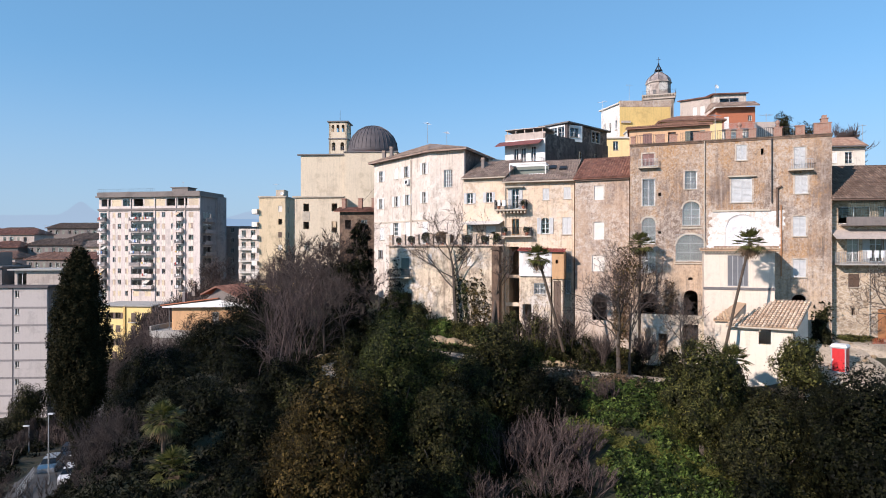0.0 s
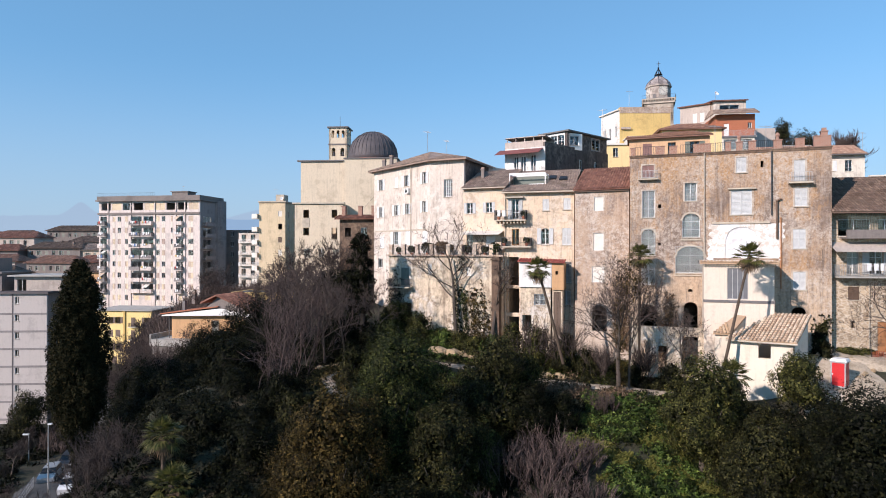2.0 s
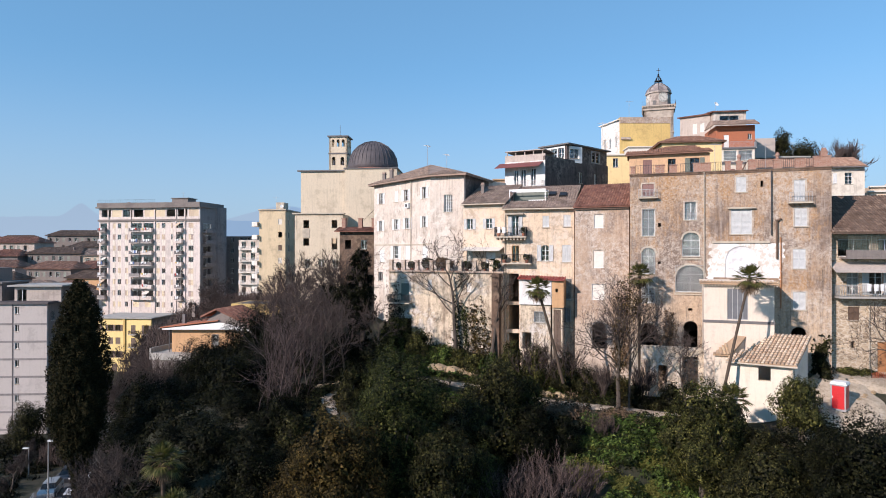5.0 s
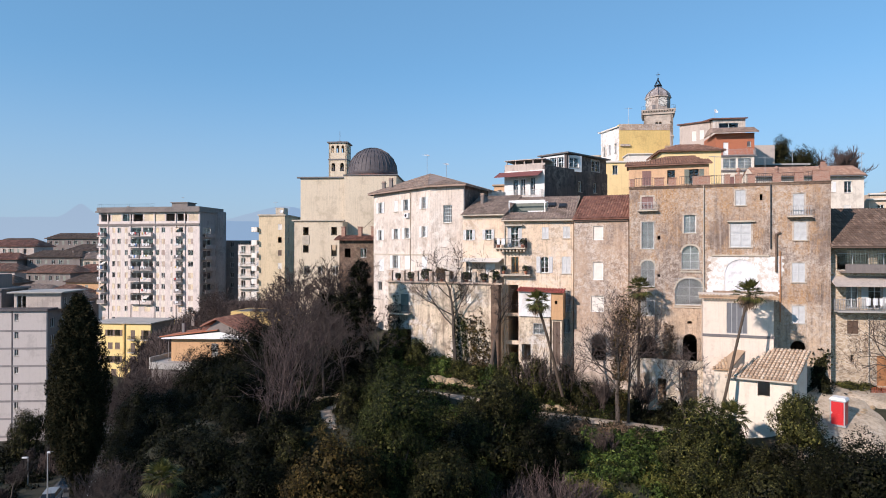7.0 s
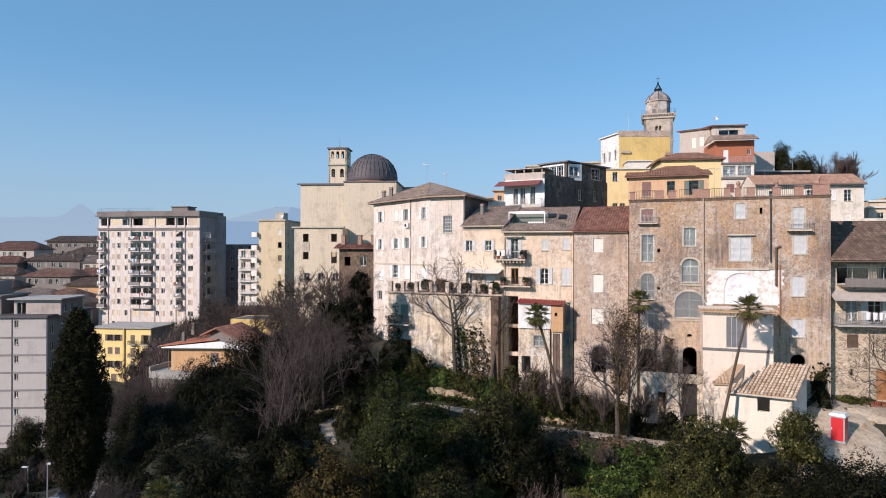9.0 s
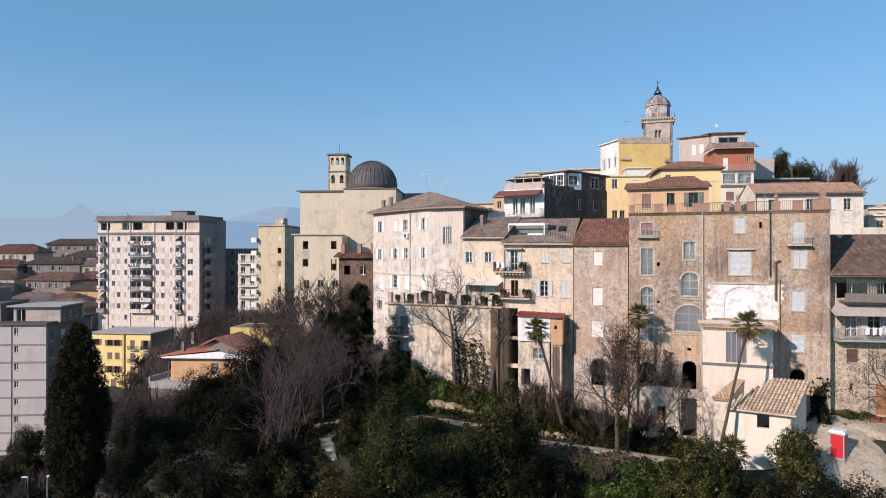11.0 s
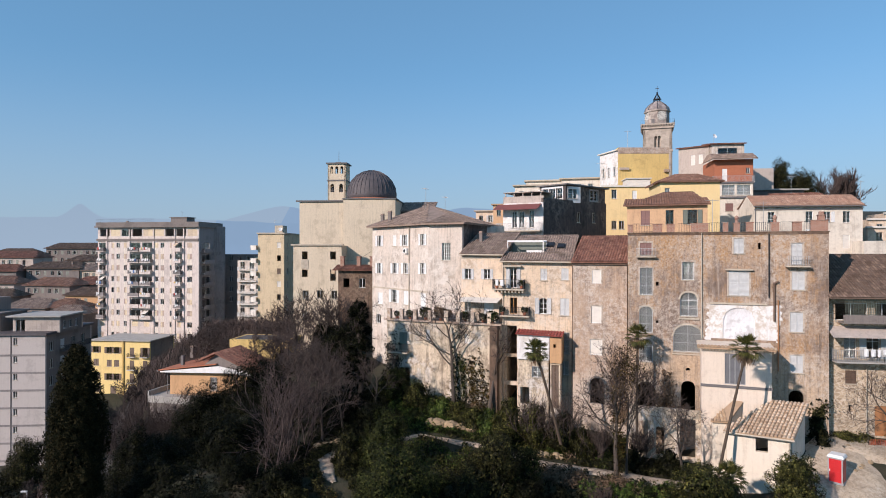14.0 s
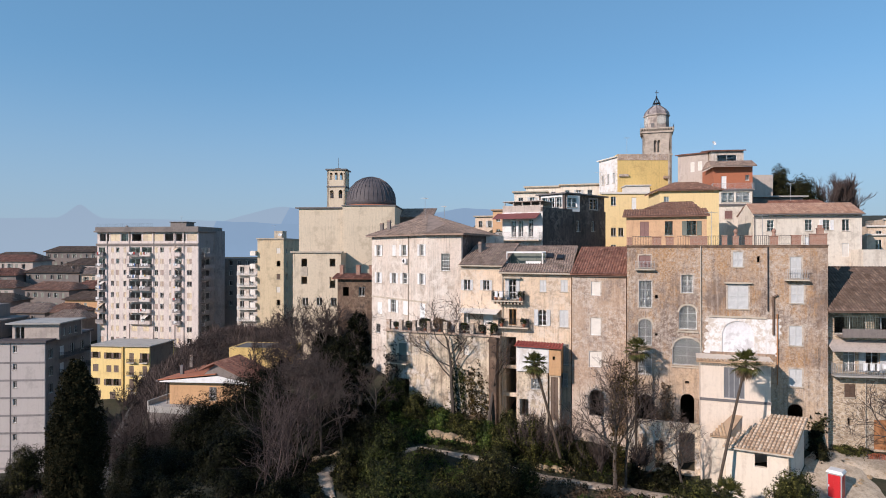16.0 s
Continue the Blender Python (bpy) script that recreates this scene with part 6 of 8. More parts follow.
gbq = house("roof_storey", "set-back brown-grey roof storey", "building", -90.0, 110.0, 3.5, 10.0, 8.0, 29.2, 3.4, P_TOWN, front=[(8.2, 1.0, 0.8, 1.3, "win"), (1.2, 0.6, 1.4, 2.0, "dark"), (4.2, 0.8, 1.2, 1.5, "shut")], flat=True)
g = Geo()
g.box(-0.5, -0.5, 3.4, 10.3, 8.3, 3.7), g.box(1, 2, 3.7, 7.5, 7, 6.2)
part("roof_slab", g, P_TOWN, gbq)

# right side is dark P_TOWN, not yellow, to paint in its shade
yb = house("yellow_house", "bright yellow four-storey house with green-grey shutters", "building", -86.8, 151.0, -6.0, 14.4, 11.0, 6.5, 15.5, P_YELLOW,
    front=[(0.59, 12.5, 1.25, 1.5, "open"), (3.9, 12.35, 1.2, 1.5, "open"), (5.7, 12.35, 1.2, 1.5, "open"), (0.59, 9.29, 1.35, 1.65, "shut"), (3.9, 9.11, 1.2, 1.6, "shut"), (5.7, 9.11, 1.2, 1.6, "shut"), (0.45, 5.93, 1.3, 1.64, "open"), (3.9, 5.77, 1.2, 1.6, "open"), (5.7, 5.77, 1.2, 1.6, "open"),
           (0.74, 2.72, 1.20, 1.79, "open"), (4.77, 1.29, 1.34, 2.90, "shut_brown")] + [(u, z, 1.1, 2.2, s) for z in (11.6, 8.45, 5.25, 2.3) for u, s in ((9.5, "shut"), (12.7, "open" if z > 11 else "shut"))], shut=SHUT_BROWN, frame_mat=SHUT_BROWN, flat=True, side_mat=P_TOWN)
g = Geo()
g.box(-0.4, -0.5, 15.4, 14.8, 11.4, 15.65)
part("roof_slab", g, CONCRETE, yb)
yb.matrix_basis = yb.matrix_basis @ Matrix.Diagonal((1.07, 1.0, 1.0, 1.0))
g = Geo()
g.box(7.75, -0.3, 0.5, 8.15, 0, 15.4)
part("pilaster", g, P_OCHRE, yb)
for z in (11.55, 8.4, 5.2):
    for u in (9.2, 12.3):
        balcony(yb, pose(u, 0, z), 1.9, 0.8, 0.9, CLOTH, IRON)
g = Geo()
g.box(0, -0.03, 0, 14.4, 0, 1.6)
part("plinth", g, P_WHITE, yb)
yl = house("yellow_side_house", "lower yellow wing with a dark flat roof", "building", -91.5, 153.5, -6, 4.8, 8, 6.5, 12.0, P_YELLOW, front=[(2.0, 8.6, 1.2, 1.6, "shut_green"), (2.0, 5.4, 1.2, 1.6, "shut_green")], flat=True)
g = Geo()
g.box(-1.5, -0.6, 12.4, 5.2, 8, 12.6)
part("roof_slab", g, ROOF_FLAT, yl)

oh = house("orange_house", "low orange house with a white gable fascia and rusty roof", "building", -35.6, 80.1, -12.4, 12.5, 9.0, 24.25, 4.3, P_ORANGE, front=[(5.9, 1.9, 0.95, 1.7, "bars")])
g = Geo()
g.poly(((-0.9, -0.8, 4.25), (7.6, -0.8, 5.25), (13.2, -0.8, 4.3), (13.2, -0.8, 4.0), (9.4, -0.8, 4.4), (-0.9, -0.8, 4.1)))
g.poly(((-0.9, -0.78, 4.1), (9.4, -0.78, 4.4), (13.2, -0.78, 4.0), (13.2, 0, 4.0), (9.4, 0, 4.3), (-0.9, 0, 4.1)))
part("fascia", g, WHITE_PAINT, oh)
tile_roof(oh, TILE_RED, [((13.2, -1.2, 4.5), (13.2, 5.0, 4.5), (7.2, 5.0, 7.0), (7.2, -1.2, 7.0)), ((5.0, 5.0, 6.0), (5.0, -1.2, 6.0), (7.2, -1.2, 7.0), (7.2, 5.0, 7.0))])
# dark render on both gables paints in the shaded gap under the roof
g = Geo()
g.poly(((5.3, -0.6, 5.2), (12.6, -0.6, 4.4), (7.2, -0.6, 6.8)))
part("gable", g, P_TOWN, oh)
g = Geo()
g.poly(((5.3, 4.6, 5.2), (7.2, 4.6, 6.8), (12.6, 4.6, 4.4)))
part("gable", g, P_TOWN, oh)
g = Geo()
g.slab([Vector((-1.1, -0.9, 4.45)), Vector((7.3, -0.9, 5.55)), Vector((7.3, 9.4, 5.55)), Vector((-1.1, 9.4, 4.45))], 0.12)
part("sheet_roof", g, P_REDOR, oh)
g = Geo()
g.tube(((-1.2, -0.95, 4.3), (-1.2, 9.4, 4.3)), (0.12, 0.12), 8), g.tube(((-0.3, -0.1, 0.6), (-0.3, -0.1, 4.2)), (0.06, 0.06), 8), g.box(0.4, 1.6, 4.5, 0.8, 2.0, 5.9)
part("gutter", g, DARK_TRIM, oh)
g = Geo()
g.box(-2.2, -1.5, 0.3, 9.0, 10.0, 1.15), g.box(-2.2, -1.5, 1.15, -2.0, 10.0, 1.75)
part("forecourt", g, CONCRETE, oh)
g = Geo()
g.box(-2.0, -1.3, -7.0, 8.8, 9.8, 0.3)
part("retaining_wall", g, P_TOWN, oh)
ohb = house("orange_rear_house", "ochre house with a flat coping behind the orange house", "building", -33.0, 95.0, -8, 9.5, 6, 22, 8.4, P_OCHRE, flat=True)

# far quarter on the left
rnd = random.Random(12)
for x, y, w, z, h, mt, tl in ((-176, 232, 22, 22, 19.5, P_GREYPINK, TILE_RED), (-154, 226, 20, 22, 15.5, P_TOWN, TILE_DARK), (-136, 226, 12, 22, 14.8, P_CREAM, TILE_OLD), (-128, 236, 14, 22, 13.2, P_TOWN, TILE_RED), (-140, 205, 18, 20, 12.5, P_TOWN, TILE_MIX), (-121, 196, 12, 18, 11.8, P_ORANGE, TILE_DARK), (-132, 184, 14, 14, 13.0, P_TOWN, TILE_OLD), (-162, 205, 18, 18, 15.0, P_GREYPINK, TILE_MIX), (-112, 215, 12, 20, 13.0, P_WHITE, TILE_RED), (-170, 262, 26, 22, 23.0, P_TOWN, TILE_DARK), (-140, 262, 24, 22, 20.0, P_TOWN, TILE_RED), (-112, 172, 10, 14, 12.0, P_TOWN, TILE_OLD), (-185, 250, 18, 22, 20.5, P_TOWN, TILE_DARK), (-150, 244, 12, 22, 18.0, P_GREYPINK, TILE_DARK), (-128, 210, 9, 20, 12.6, P_TOWN, TILE_RED), (-148, 192, 12, 16, 13.4, P_TOWN, TILE_DARK), (-120, 184, 9, 15, 12.0, P_GREYPINK, TILE_MIX), (-166, 222, 11, 20, 16.6, P_TOWN, TILE_RED), (-134, 172, 11, 13, 12.4, P_TOWN, TILE_DARK)):
    fl = int(h // 3.2)
    ob = house("distant_house", "distant town house with a brown tiled roof", "building", x, y, rnd.uniform(-14, 4), w, 10, z, h, mt, front=[(1.0 + 2.8 * c, h - 2.6 - 3.2 * k, 1.1, 1.6, ("win", "open", "shut")[(k + c) % 3]) for k in range(fl - 1) for c in range(int((w - 1) / 2.8))], shut=SHUT_GREEN, group="far quarter", sills=False)
    tile_roof(ob, tl, [((-0.7, -0.8, h), (w + 0.7, -0.8, h), (w - 2.5, 5, h + 2.4), (2.5, 5, h + 2.4)), ((w + 0.7, -0.8, h), (w + 0.7, 10.8, h), (w - 2.5, 5, h + 2.4), (w - 2.5, 5, h + 2.4)), ((-0.7, 10.8, h), (-0.7, -0.8, h), (2.5, 5, h + 2.4), (2.5, 5, h + 2.4))], pitch=0.6, row=1.0)
for x, y, z, h in ((-14, 119.5, 57.0, 2.4), (-2, 79, 50.0, 2.4), (0.5, 80, 49.6, 1.8), (22, 84, 53.4, 3.0), (34.5, 113, 63.0, 3.5), (58, 101, 53.5, 3.2), (-40, 146, 48.4, 3.2), (-75, 176, 53, 2.4), (27, 60.5, 46.0, 3.4), (31, 58.5, 46.0, 3.0), (-150, 230, 42, 3), (64, 93, 52.0, 3.0)):
    aerial(x, y, z, h, rnd.uniform(0, 180))


def dish(x, y, z, turn):
    ob = thing("satellite_dish", pose(x, y, z, 0, 0, turn), "small white satellite dish", "satellite dish", "satellite dishes")
    g = Geo()
    g.lathe([(0.42 * q, 0.16 * q * q) for q in (0.05, 0.35, 0.7, 1.0)] + [(0.40, 0.165), (0.02, 0.02)], 16)
    part("reflector", g, WHITE_PAINT, ob, "", pose(0, -0.15, 0.9, 65))
    g = Geo()
    g.tube(((0, 0, -0.2), (0, 0, 0.9)), (0.025, 0.025), 6), g.tube(((0, -0.15, 0.75), (0, -0.62, 1.02)), (0.014, 0.014), 4)
    part("mast", g, IRON_PALE, ob)


for x, y, z, turn in ((47.2, 105.6, 63.1, 20), (-38.6, 146.0, 48.3, 10), (-84, 114, 35.5, 10)):
    dish(x, y, z, turn)
for x, y, z in ((-75.5, 178.5, 51.6), (-92.0, 178.5, 51.6), (-34, 83.5, 30.0), (-138, 228, 38.6), (-158, 230, 39.2)):
    chimney(x, y, z, 0.5, 0.9)
# roof railing of the apartment block, washing and boxes on balconies
railing(blk, pose(0, -0.4, 36.2), 18.0, 0.9, 0.6, IRON)
rnd = random.Random(33)
CLOTHS = [plain("washing_" + n, c, 0.9, 0, 0.15) for n, c in (("white", (0.75, 0.75, 0.75)), ("red", (0.45, 0.07, 0.06)), ("blue", (0.12, 0.2, 0.4)), ("yellow", (0.62, 0.42, 0.12)), ("green", (0.1, 0.25, 0.15)))]


def washing(host, u, v, z, w, seed):
    rnd = random.Random(seed)
    ob = thing("washing_line", host.matrix_basis @ pose(u, v, z), "washing hung out to dry on a balcony line", "washing", "washing lines")
    g = Geo()
    g.tube(((0, 0, 0), (w / 2, 0, -0.04), (w, 0, 0)), (0.008, 0.008, 0.008), 4)
    part("line", g, IRON_PALE, ob)
    x = 0.1
    while x < w - 0.35:
        ww, hh = rnd.uniform(0.25, 0.5), rnd.uniform(0.4, 0.85)
        g = Geo()
        for k in range(4):
            a, b = x + ww * k / 4, x + ww * (k + 1) / 4
            ya, yb = 0.03 * math.sin(k * 2.1), 0.03 * math.sin((k + 1) * 2.1)
            g.poly(((a, ya, -hh), (b, yb, -hh), (b, 0, -0.02), (a, 0, -0.02)))
        part("cloth", g, CLOTHS[0 if host is r1 else rnd.choice((0, 0, 0, 0, 0, 0, 1, 2, 3))], ob)
        x += ww + rnd.uniform(0.05, 0.2)


washing(r1, 2.4, -1.25, 10.9, 2.4, 11)
washing(r1, 5.2, -1.25, 10.9, 2.0, 14)
washing(b3, -0.6, -1.1, 16.2, 1.4, 3)
for k in range(7):
    for u, w in ((10.6, 3.0), (14.3, 3.0), (24.7, 1.9), (0.4, 2.1)):
        if rnd.random() < 0.6:
            washing(blk, u + rnd.uniform(0, 0.6), -1.3, 29.1 - 3.19 * k, w * rnd.uniform(0.5, 0.8), k * 10 + int(u))
# cables between the church and the row
cb = thing("overhead_cable", pose(0, 0, 0), "thin black overhead cable between the houses", "cable")
for a, b, sag in (((-18.2, 111.0, 42.6), (-9.0, 82.2, 44.5), 0.8), ((33.3, 52.6, 39.0), (45.0, 51.0, 38.0), 0.5)):
    g = Geo()
    a, b = Vector(a), Vector(b)
    g.tube([a.lerp(b, i / 12) - Vector((0, 0, sag * math.sin(math.pi * i / 12))) for i in range(13)], [0.02] * 13, 4)
    part("wire", g, IRON, cb)


# ---- trees and plants ----
def leaves(rng, c, n, size, slim=0.5, loose=0.75):
    """Pointed leaves at the points c, turned roughly towards n, as vertices and faces."""
    k = len(c)
    n = n + rng.normal(0, loose, (k, 3))
    n /= np.linalg.norm(n, axis=1, keepdims=True) + 1e-9
    t = np.cross(n, rng.normal(0, 1, (k, 3)))
    t /= np.linalg.norm(t, axis=1, keepdims=True) + 1e-9
    b = np.cross(n, t)
    ln = size * rng.uniform(0.6, 1.4, (k, 1))
    v = np.stack([c - t * ln * 0.5 + b * ln * slim * 0.55, c + t * ln * 0.7, c - t * ln * 0.5 - b * ln * slim * 0.55], 1).reshape(-1, 3)
    return v, np.arange(3 * k).reshape(-1, 3)


def lobe_points(rng, lobes, dens, fill=0.35, gaps=0.0):
    """Points in the outer shells of a set of ellipsoids, with the ways out."""
    cs, ns = [], []
    for x, y, z, rx, ry, rz in lobes:
        r = (rx * ry * rz) ** (1 / 3)
        k = int(dens * 4 * math.pi * r * r)
        d = rng.normal(0, 1, (k, 3))
        d /= np.linalg.norm(d, axis=1, keepdims=True)
        d = d[d[:, 2] > -0.75]
        q = 1 - fill * rng.uniform(0, 1, (len(d), 1)) ** 1.6
        q *= 1 + 0.13 * np.sin(d[:, :1] * 7 + x) * np.sin(d[:, 1:2] * 6 + y) + 0.1 * np.sin(d[:, 2:3] * 9 + z) * np.sin(d[:, :1] * 11)
        q *= np.where(rng.uniform(0, 1, q.shape) < 0.07, rng.uniform(1.05, 1.28, q.shape), 1.0)
        if gaps:
            w = (np.array((x, y, z)) + d * q * np.array((rx, ry, rz))) * 4.2 / gaps
            keep = np.sin(w[:, 0] + 1.3 * np.sin(w[:, 2] * 0.7)) * np.sin(w[:, 1] * 1.1 + x) + 0.8 * np.sin(w[:, 2] * 1.2 + 1.4 * np.sin(w[:, 0] * 0.8)) + 0.5 * np.sin(w[:, 0] * 2.3 - w[:, 2] * 1.9) > 0.0 + rng.normal(0, 0.12, len(d))
            d, q = d[keep], q[keep]
        p = np.array((x, y, z)) + d * q * np.array((rx, ry, rz))
        if gaps:
            out = np.ones(len(p), bool)
            for ox, oy, oz, sx, sy, sz in lobes:
                if (ox, oy, oz) != (x, y, z):
                    out &= (((p - np.array((ox, oy, oz))) / np.array((sx, sy, sz))) ** 2).sum(1) > 0.6
            p, d = p[out], d[out]
        cs.append(p)
        ns.append(d)
    return np.concatenate(cs), np.concatenate(ns)


def grow(g, rng, p, d, ln, r, level, counts, twigs, droop=0.0, up=0.25, spread=0.75, thin=0.0055):
    """One branch and, from it, the next levels; thin ones go to the mesh of twigs."""
    if level > 2 and level >= len(counts):
        e = p + (d + Vector(rng.normal(0, 0.25, 3))).normalized() * ln
        u = d.orthogonal().normalized() * r * 1.3
        w = d.cross(u)
        ring = (p + u, p - u * 0.5 + w * 0.87, p - u * 0.5 - w * 0.87)
        for a in range(3):
            twigs.poly((ring[a], ring[(a + 1) % 3], e))
        return
    n = (5, 4, 3, 2, 2)[min(level, 4)]
    path, rad = [p], [r]
    for i in range(n):
        d = (d + Vector(rng.normal(0, 0.13 + 0.05 * level, 3)) + Vector((0, 0, up * 0.15 - droop * 0.1))).normalized()
        p = p + d * (ln / n)
        path.append(p)
        rad.append(r * (1 - 0.62 * (i + 1) / n))
    (g if level < 2 else twigs).tube(path, rad, 7 if level == 0 else (5 if level == 1 else 3), caps=False)
    if level >= len(counts):
        return
    k = counts[level]
    for i in range(k):
        t = 0.35 + 0.65 * (i + rng.uniform(0.2, 0.9)) / k if level else 0.45 + 0.55 * (i + 0.6) / k
        j = min(int(t * n), n - 1)
        q = path[j].lerp(path[j + 1], t * n - j)
        a = rng.uniform(0, 2 * math.pi)
        side = d.orthogonal().normalized()
        side = (Matrix.Rotation(a, 3, d) @ side)
        nd = (d * (1 - spread * 0.55) + side * spread + Vector((0, 0, up))).normalized()
        grow(g, rng, q, nd, ln * rng.uniform(0.45, 0.68) * (1.15 - 0.35 * t), max(rad[j] * 0.52, thin), level + 1, counts, twigs, droop, up, spread, thin)


def bare_tree(x, y, top, seed, counts=(8, 7, 6, 4), r=0.2, mat=None, z=None, label="bare grey winter tree with fine twigs", lean=(0, 0), up=0.35, spread=0.75, name="bare_tree", trunk=0.55, group="bare winter trees"):
    rng = np.random.default_rng(seed)
    z = lift(x, y) if z is None else z
    h = top - z
    ob = thing(name, pose(x, y, z), label, "tree", group)
    g, tw = Geo(), Geo()
    counts = (*counts[:3], max(2, counts[3] - 2)) if len(counts) > 3 and y < 85 else (*counts[:2], 7)
    grow(g, rng, Vector((0, 0, -0.3)), Vector((lean[0], lean[1], 1)).normalized(), h * trunk, r, 0, counts, tw, 0, up, spread, max(0.010, 0.00030 * y))
    part("trunk", g, mat or BARK, ob)
    part("crown", tw, mat or BARK_MID, ob)
    return ob


def bare_shrub(x, y, top, width, seed, stems=16, mat=None, label="leafless brown shrub of many fine stems", spread=0.42, thin=0.0003, counts=(0, 6, 5)):
    rng = np.random.default_rng(seed)
    z = lift(x, y)
    ob = thing("bare_shrub", pose(x, y, z), label, "shrub", "bare shrubs")
    g, tw = Geo(), Geo()
    h = top - z
    for i in range(stems):
        a, q = rng.uniform(0, 2 * math.pi), rng.uniform(0, 1) ** 0.6
        d = Vector((math.cos(a) * q * width / h * 0.8, math.sin(a) * q * width / h * 0.8, 1)).normalized()
        grow(g, rng, Vector((math.cos(a) * q * width * 0.25, math.sin(a) * q * width * 0.25, -0.2)), d, h * rng.uniform(0.65, 0.95), 0.034, 1, counts, tw, 0, 0.45, spread, thin * y)
    part("stem", g, mat or BARK_PALE, ob)
    part("crown", tw, mat or BARK_PALE, ob)


def clumps(rng, centres, radii, ways, dens, size, loose=0.3):
    """Rounded tufts of leaves: each faces outwards along its way, with ragged edges."""
    cs, ns = [], []
    for p, q, w in zip(centres, radii, ways):
        k = int(dens * 6.28 * q * q) + 4
        d = rng.normal(0, 1, (k, 3))
        d /= np.linalg.norm(d, axis=1, keepdims=True)
        d = d[d @ w > rng.uniform(-0.5, 0.1)]
        f = 1.0 - 0.30 * rng.uniform(0, 1, (len(d), 1)) ** 2
        f *= 1 + 0.22 * np.sin(d[:, :1] * 5 + p[0] * 3) * np.sin(d[:, 2:3] * 6 + p[2] * 3) + rng.normal(0, 0.06, f.shape)
        f = np.where(rng.uniform(0, 1, f.shape) < 0.06, f * rng.uniform(1.1, 1.5, f.shape), f)
        cs.append(p + d * f * q * np.array((1.0, 1.0, 1.15)))
        ns.append(d + 0.45 * w + np.array((0, 0, 0.15)))
    c, n = np.concatenate(cs), np.concatenate(ns)
    return leaves(rng, c, n, size, 0.62, loose)


def evergreen(x, y, r, top, bottom, mat, seed, label, size=0.2, name="evergreen_tree", group="evergreen trees", trunk=True):
    rng = np.random.default_rng(seed)
    z = lift(x, y)
    ob = thing(name, pose(x, y, z), label, "tree" if trunk else "shrub", group)
    hh, mid = (top - bottom) / 2, (top + bottom) / 2 - z
    big = []
    for i in range(8):
        a, e = i * 2.399963 + rng.uniform(-0.4, 0.4), -0.6 + 1.15 * ((i * 0.618) % 1.0)
        s = r * rng.uniform(0.38, 0.50)
        big.append((math.cos(a) * s, math.sin(a) * s, mid + e * hh, r * rng.uniform(0.46, 0.60), hh * rng.uniform(0.32, 0.46)))
    big.append((rng.uniform(-0.1, 0.1) * r, 0, mid + hh * 0.48, r * 0.55, hh * 0.50))
    big.append((0, 0, mid - hh * 0.1, r * 0.74, hh * 0.78))
    cs, qs, ws = [], [], []
    tuft = max(0.34, 0.17 * r)
    for bx, by, bz, br, bh in big:
        k = int(3.6 * (br * br + 2 * br * bh) / 3 / (tuft * tuft))
        for i in range(k):
            w = Vector(rng.normal(0, 1, 3)).normalized()
            if w.z < -0.7 or (w.y > 0.45 and w.z < 0.6 and rng.uniform() < 0.6):
                continue
            p = np.array((bx + w.x * br, by + w.y * br, bz + w.z * bh))
            p += np.array(w) * rng.uniform(-0.9, 0.5) * tuft
            if any((((p[0] - ox) / oq) ** 2 + ((p[1] - oy) / oq) ** 2 + ((p[2] - oz) / oh) ** 2) < 0.80 for ox, oy, oz, oq, oh in big if (ox, oy, oz) != (bx, by, bz)):
                continue
            cs.append(p), qs.append(tuft * rng.uniform(0.5, 1.25)), ws.append(np.array(w))
    leaf = size * 0.58
    v, f = clumps(rng, cs, qs, ws, 1.2 / (leaf * leaf), leaf, 0.42)
    part("crown", sheet("crown", v, f, mat), None, ob)
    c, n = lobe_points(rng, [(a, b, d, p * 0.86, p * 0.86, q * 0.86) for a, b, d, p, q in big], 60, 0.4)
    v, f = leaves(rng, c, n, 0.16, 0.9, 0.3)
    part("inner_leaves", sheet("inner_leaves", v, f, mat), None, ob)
    if trunk:
        g = Geo()
        g.tube(((0, 0, -0.3), (0.1, 0.05, mid * 0.5), (0, 0, mid + hh * 0.3)), (0.24, 0.18, 0.06), 8)
        for i in range(6):
            a = i * 1.05
            g.tube(((0, 0, mid * 0.55), (math.cos(a) * r * 0.3, math.sin(a) * r * 0.3, mid * 0.8), (math.cos(a) * r * 0.6, math.sin(a) * r * 0.6, mid + hh * 0.2)), (0.10, 0.07, 0.03), 5)
        part("trunk", g, BARK, ob)
    return ob


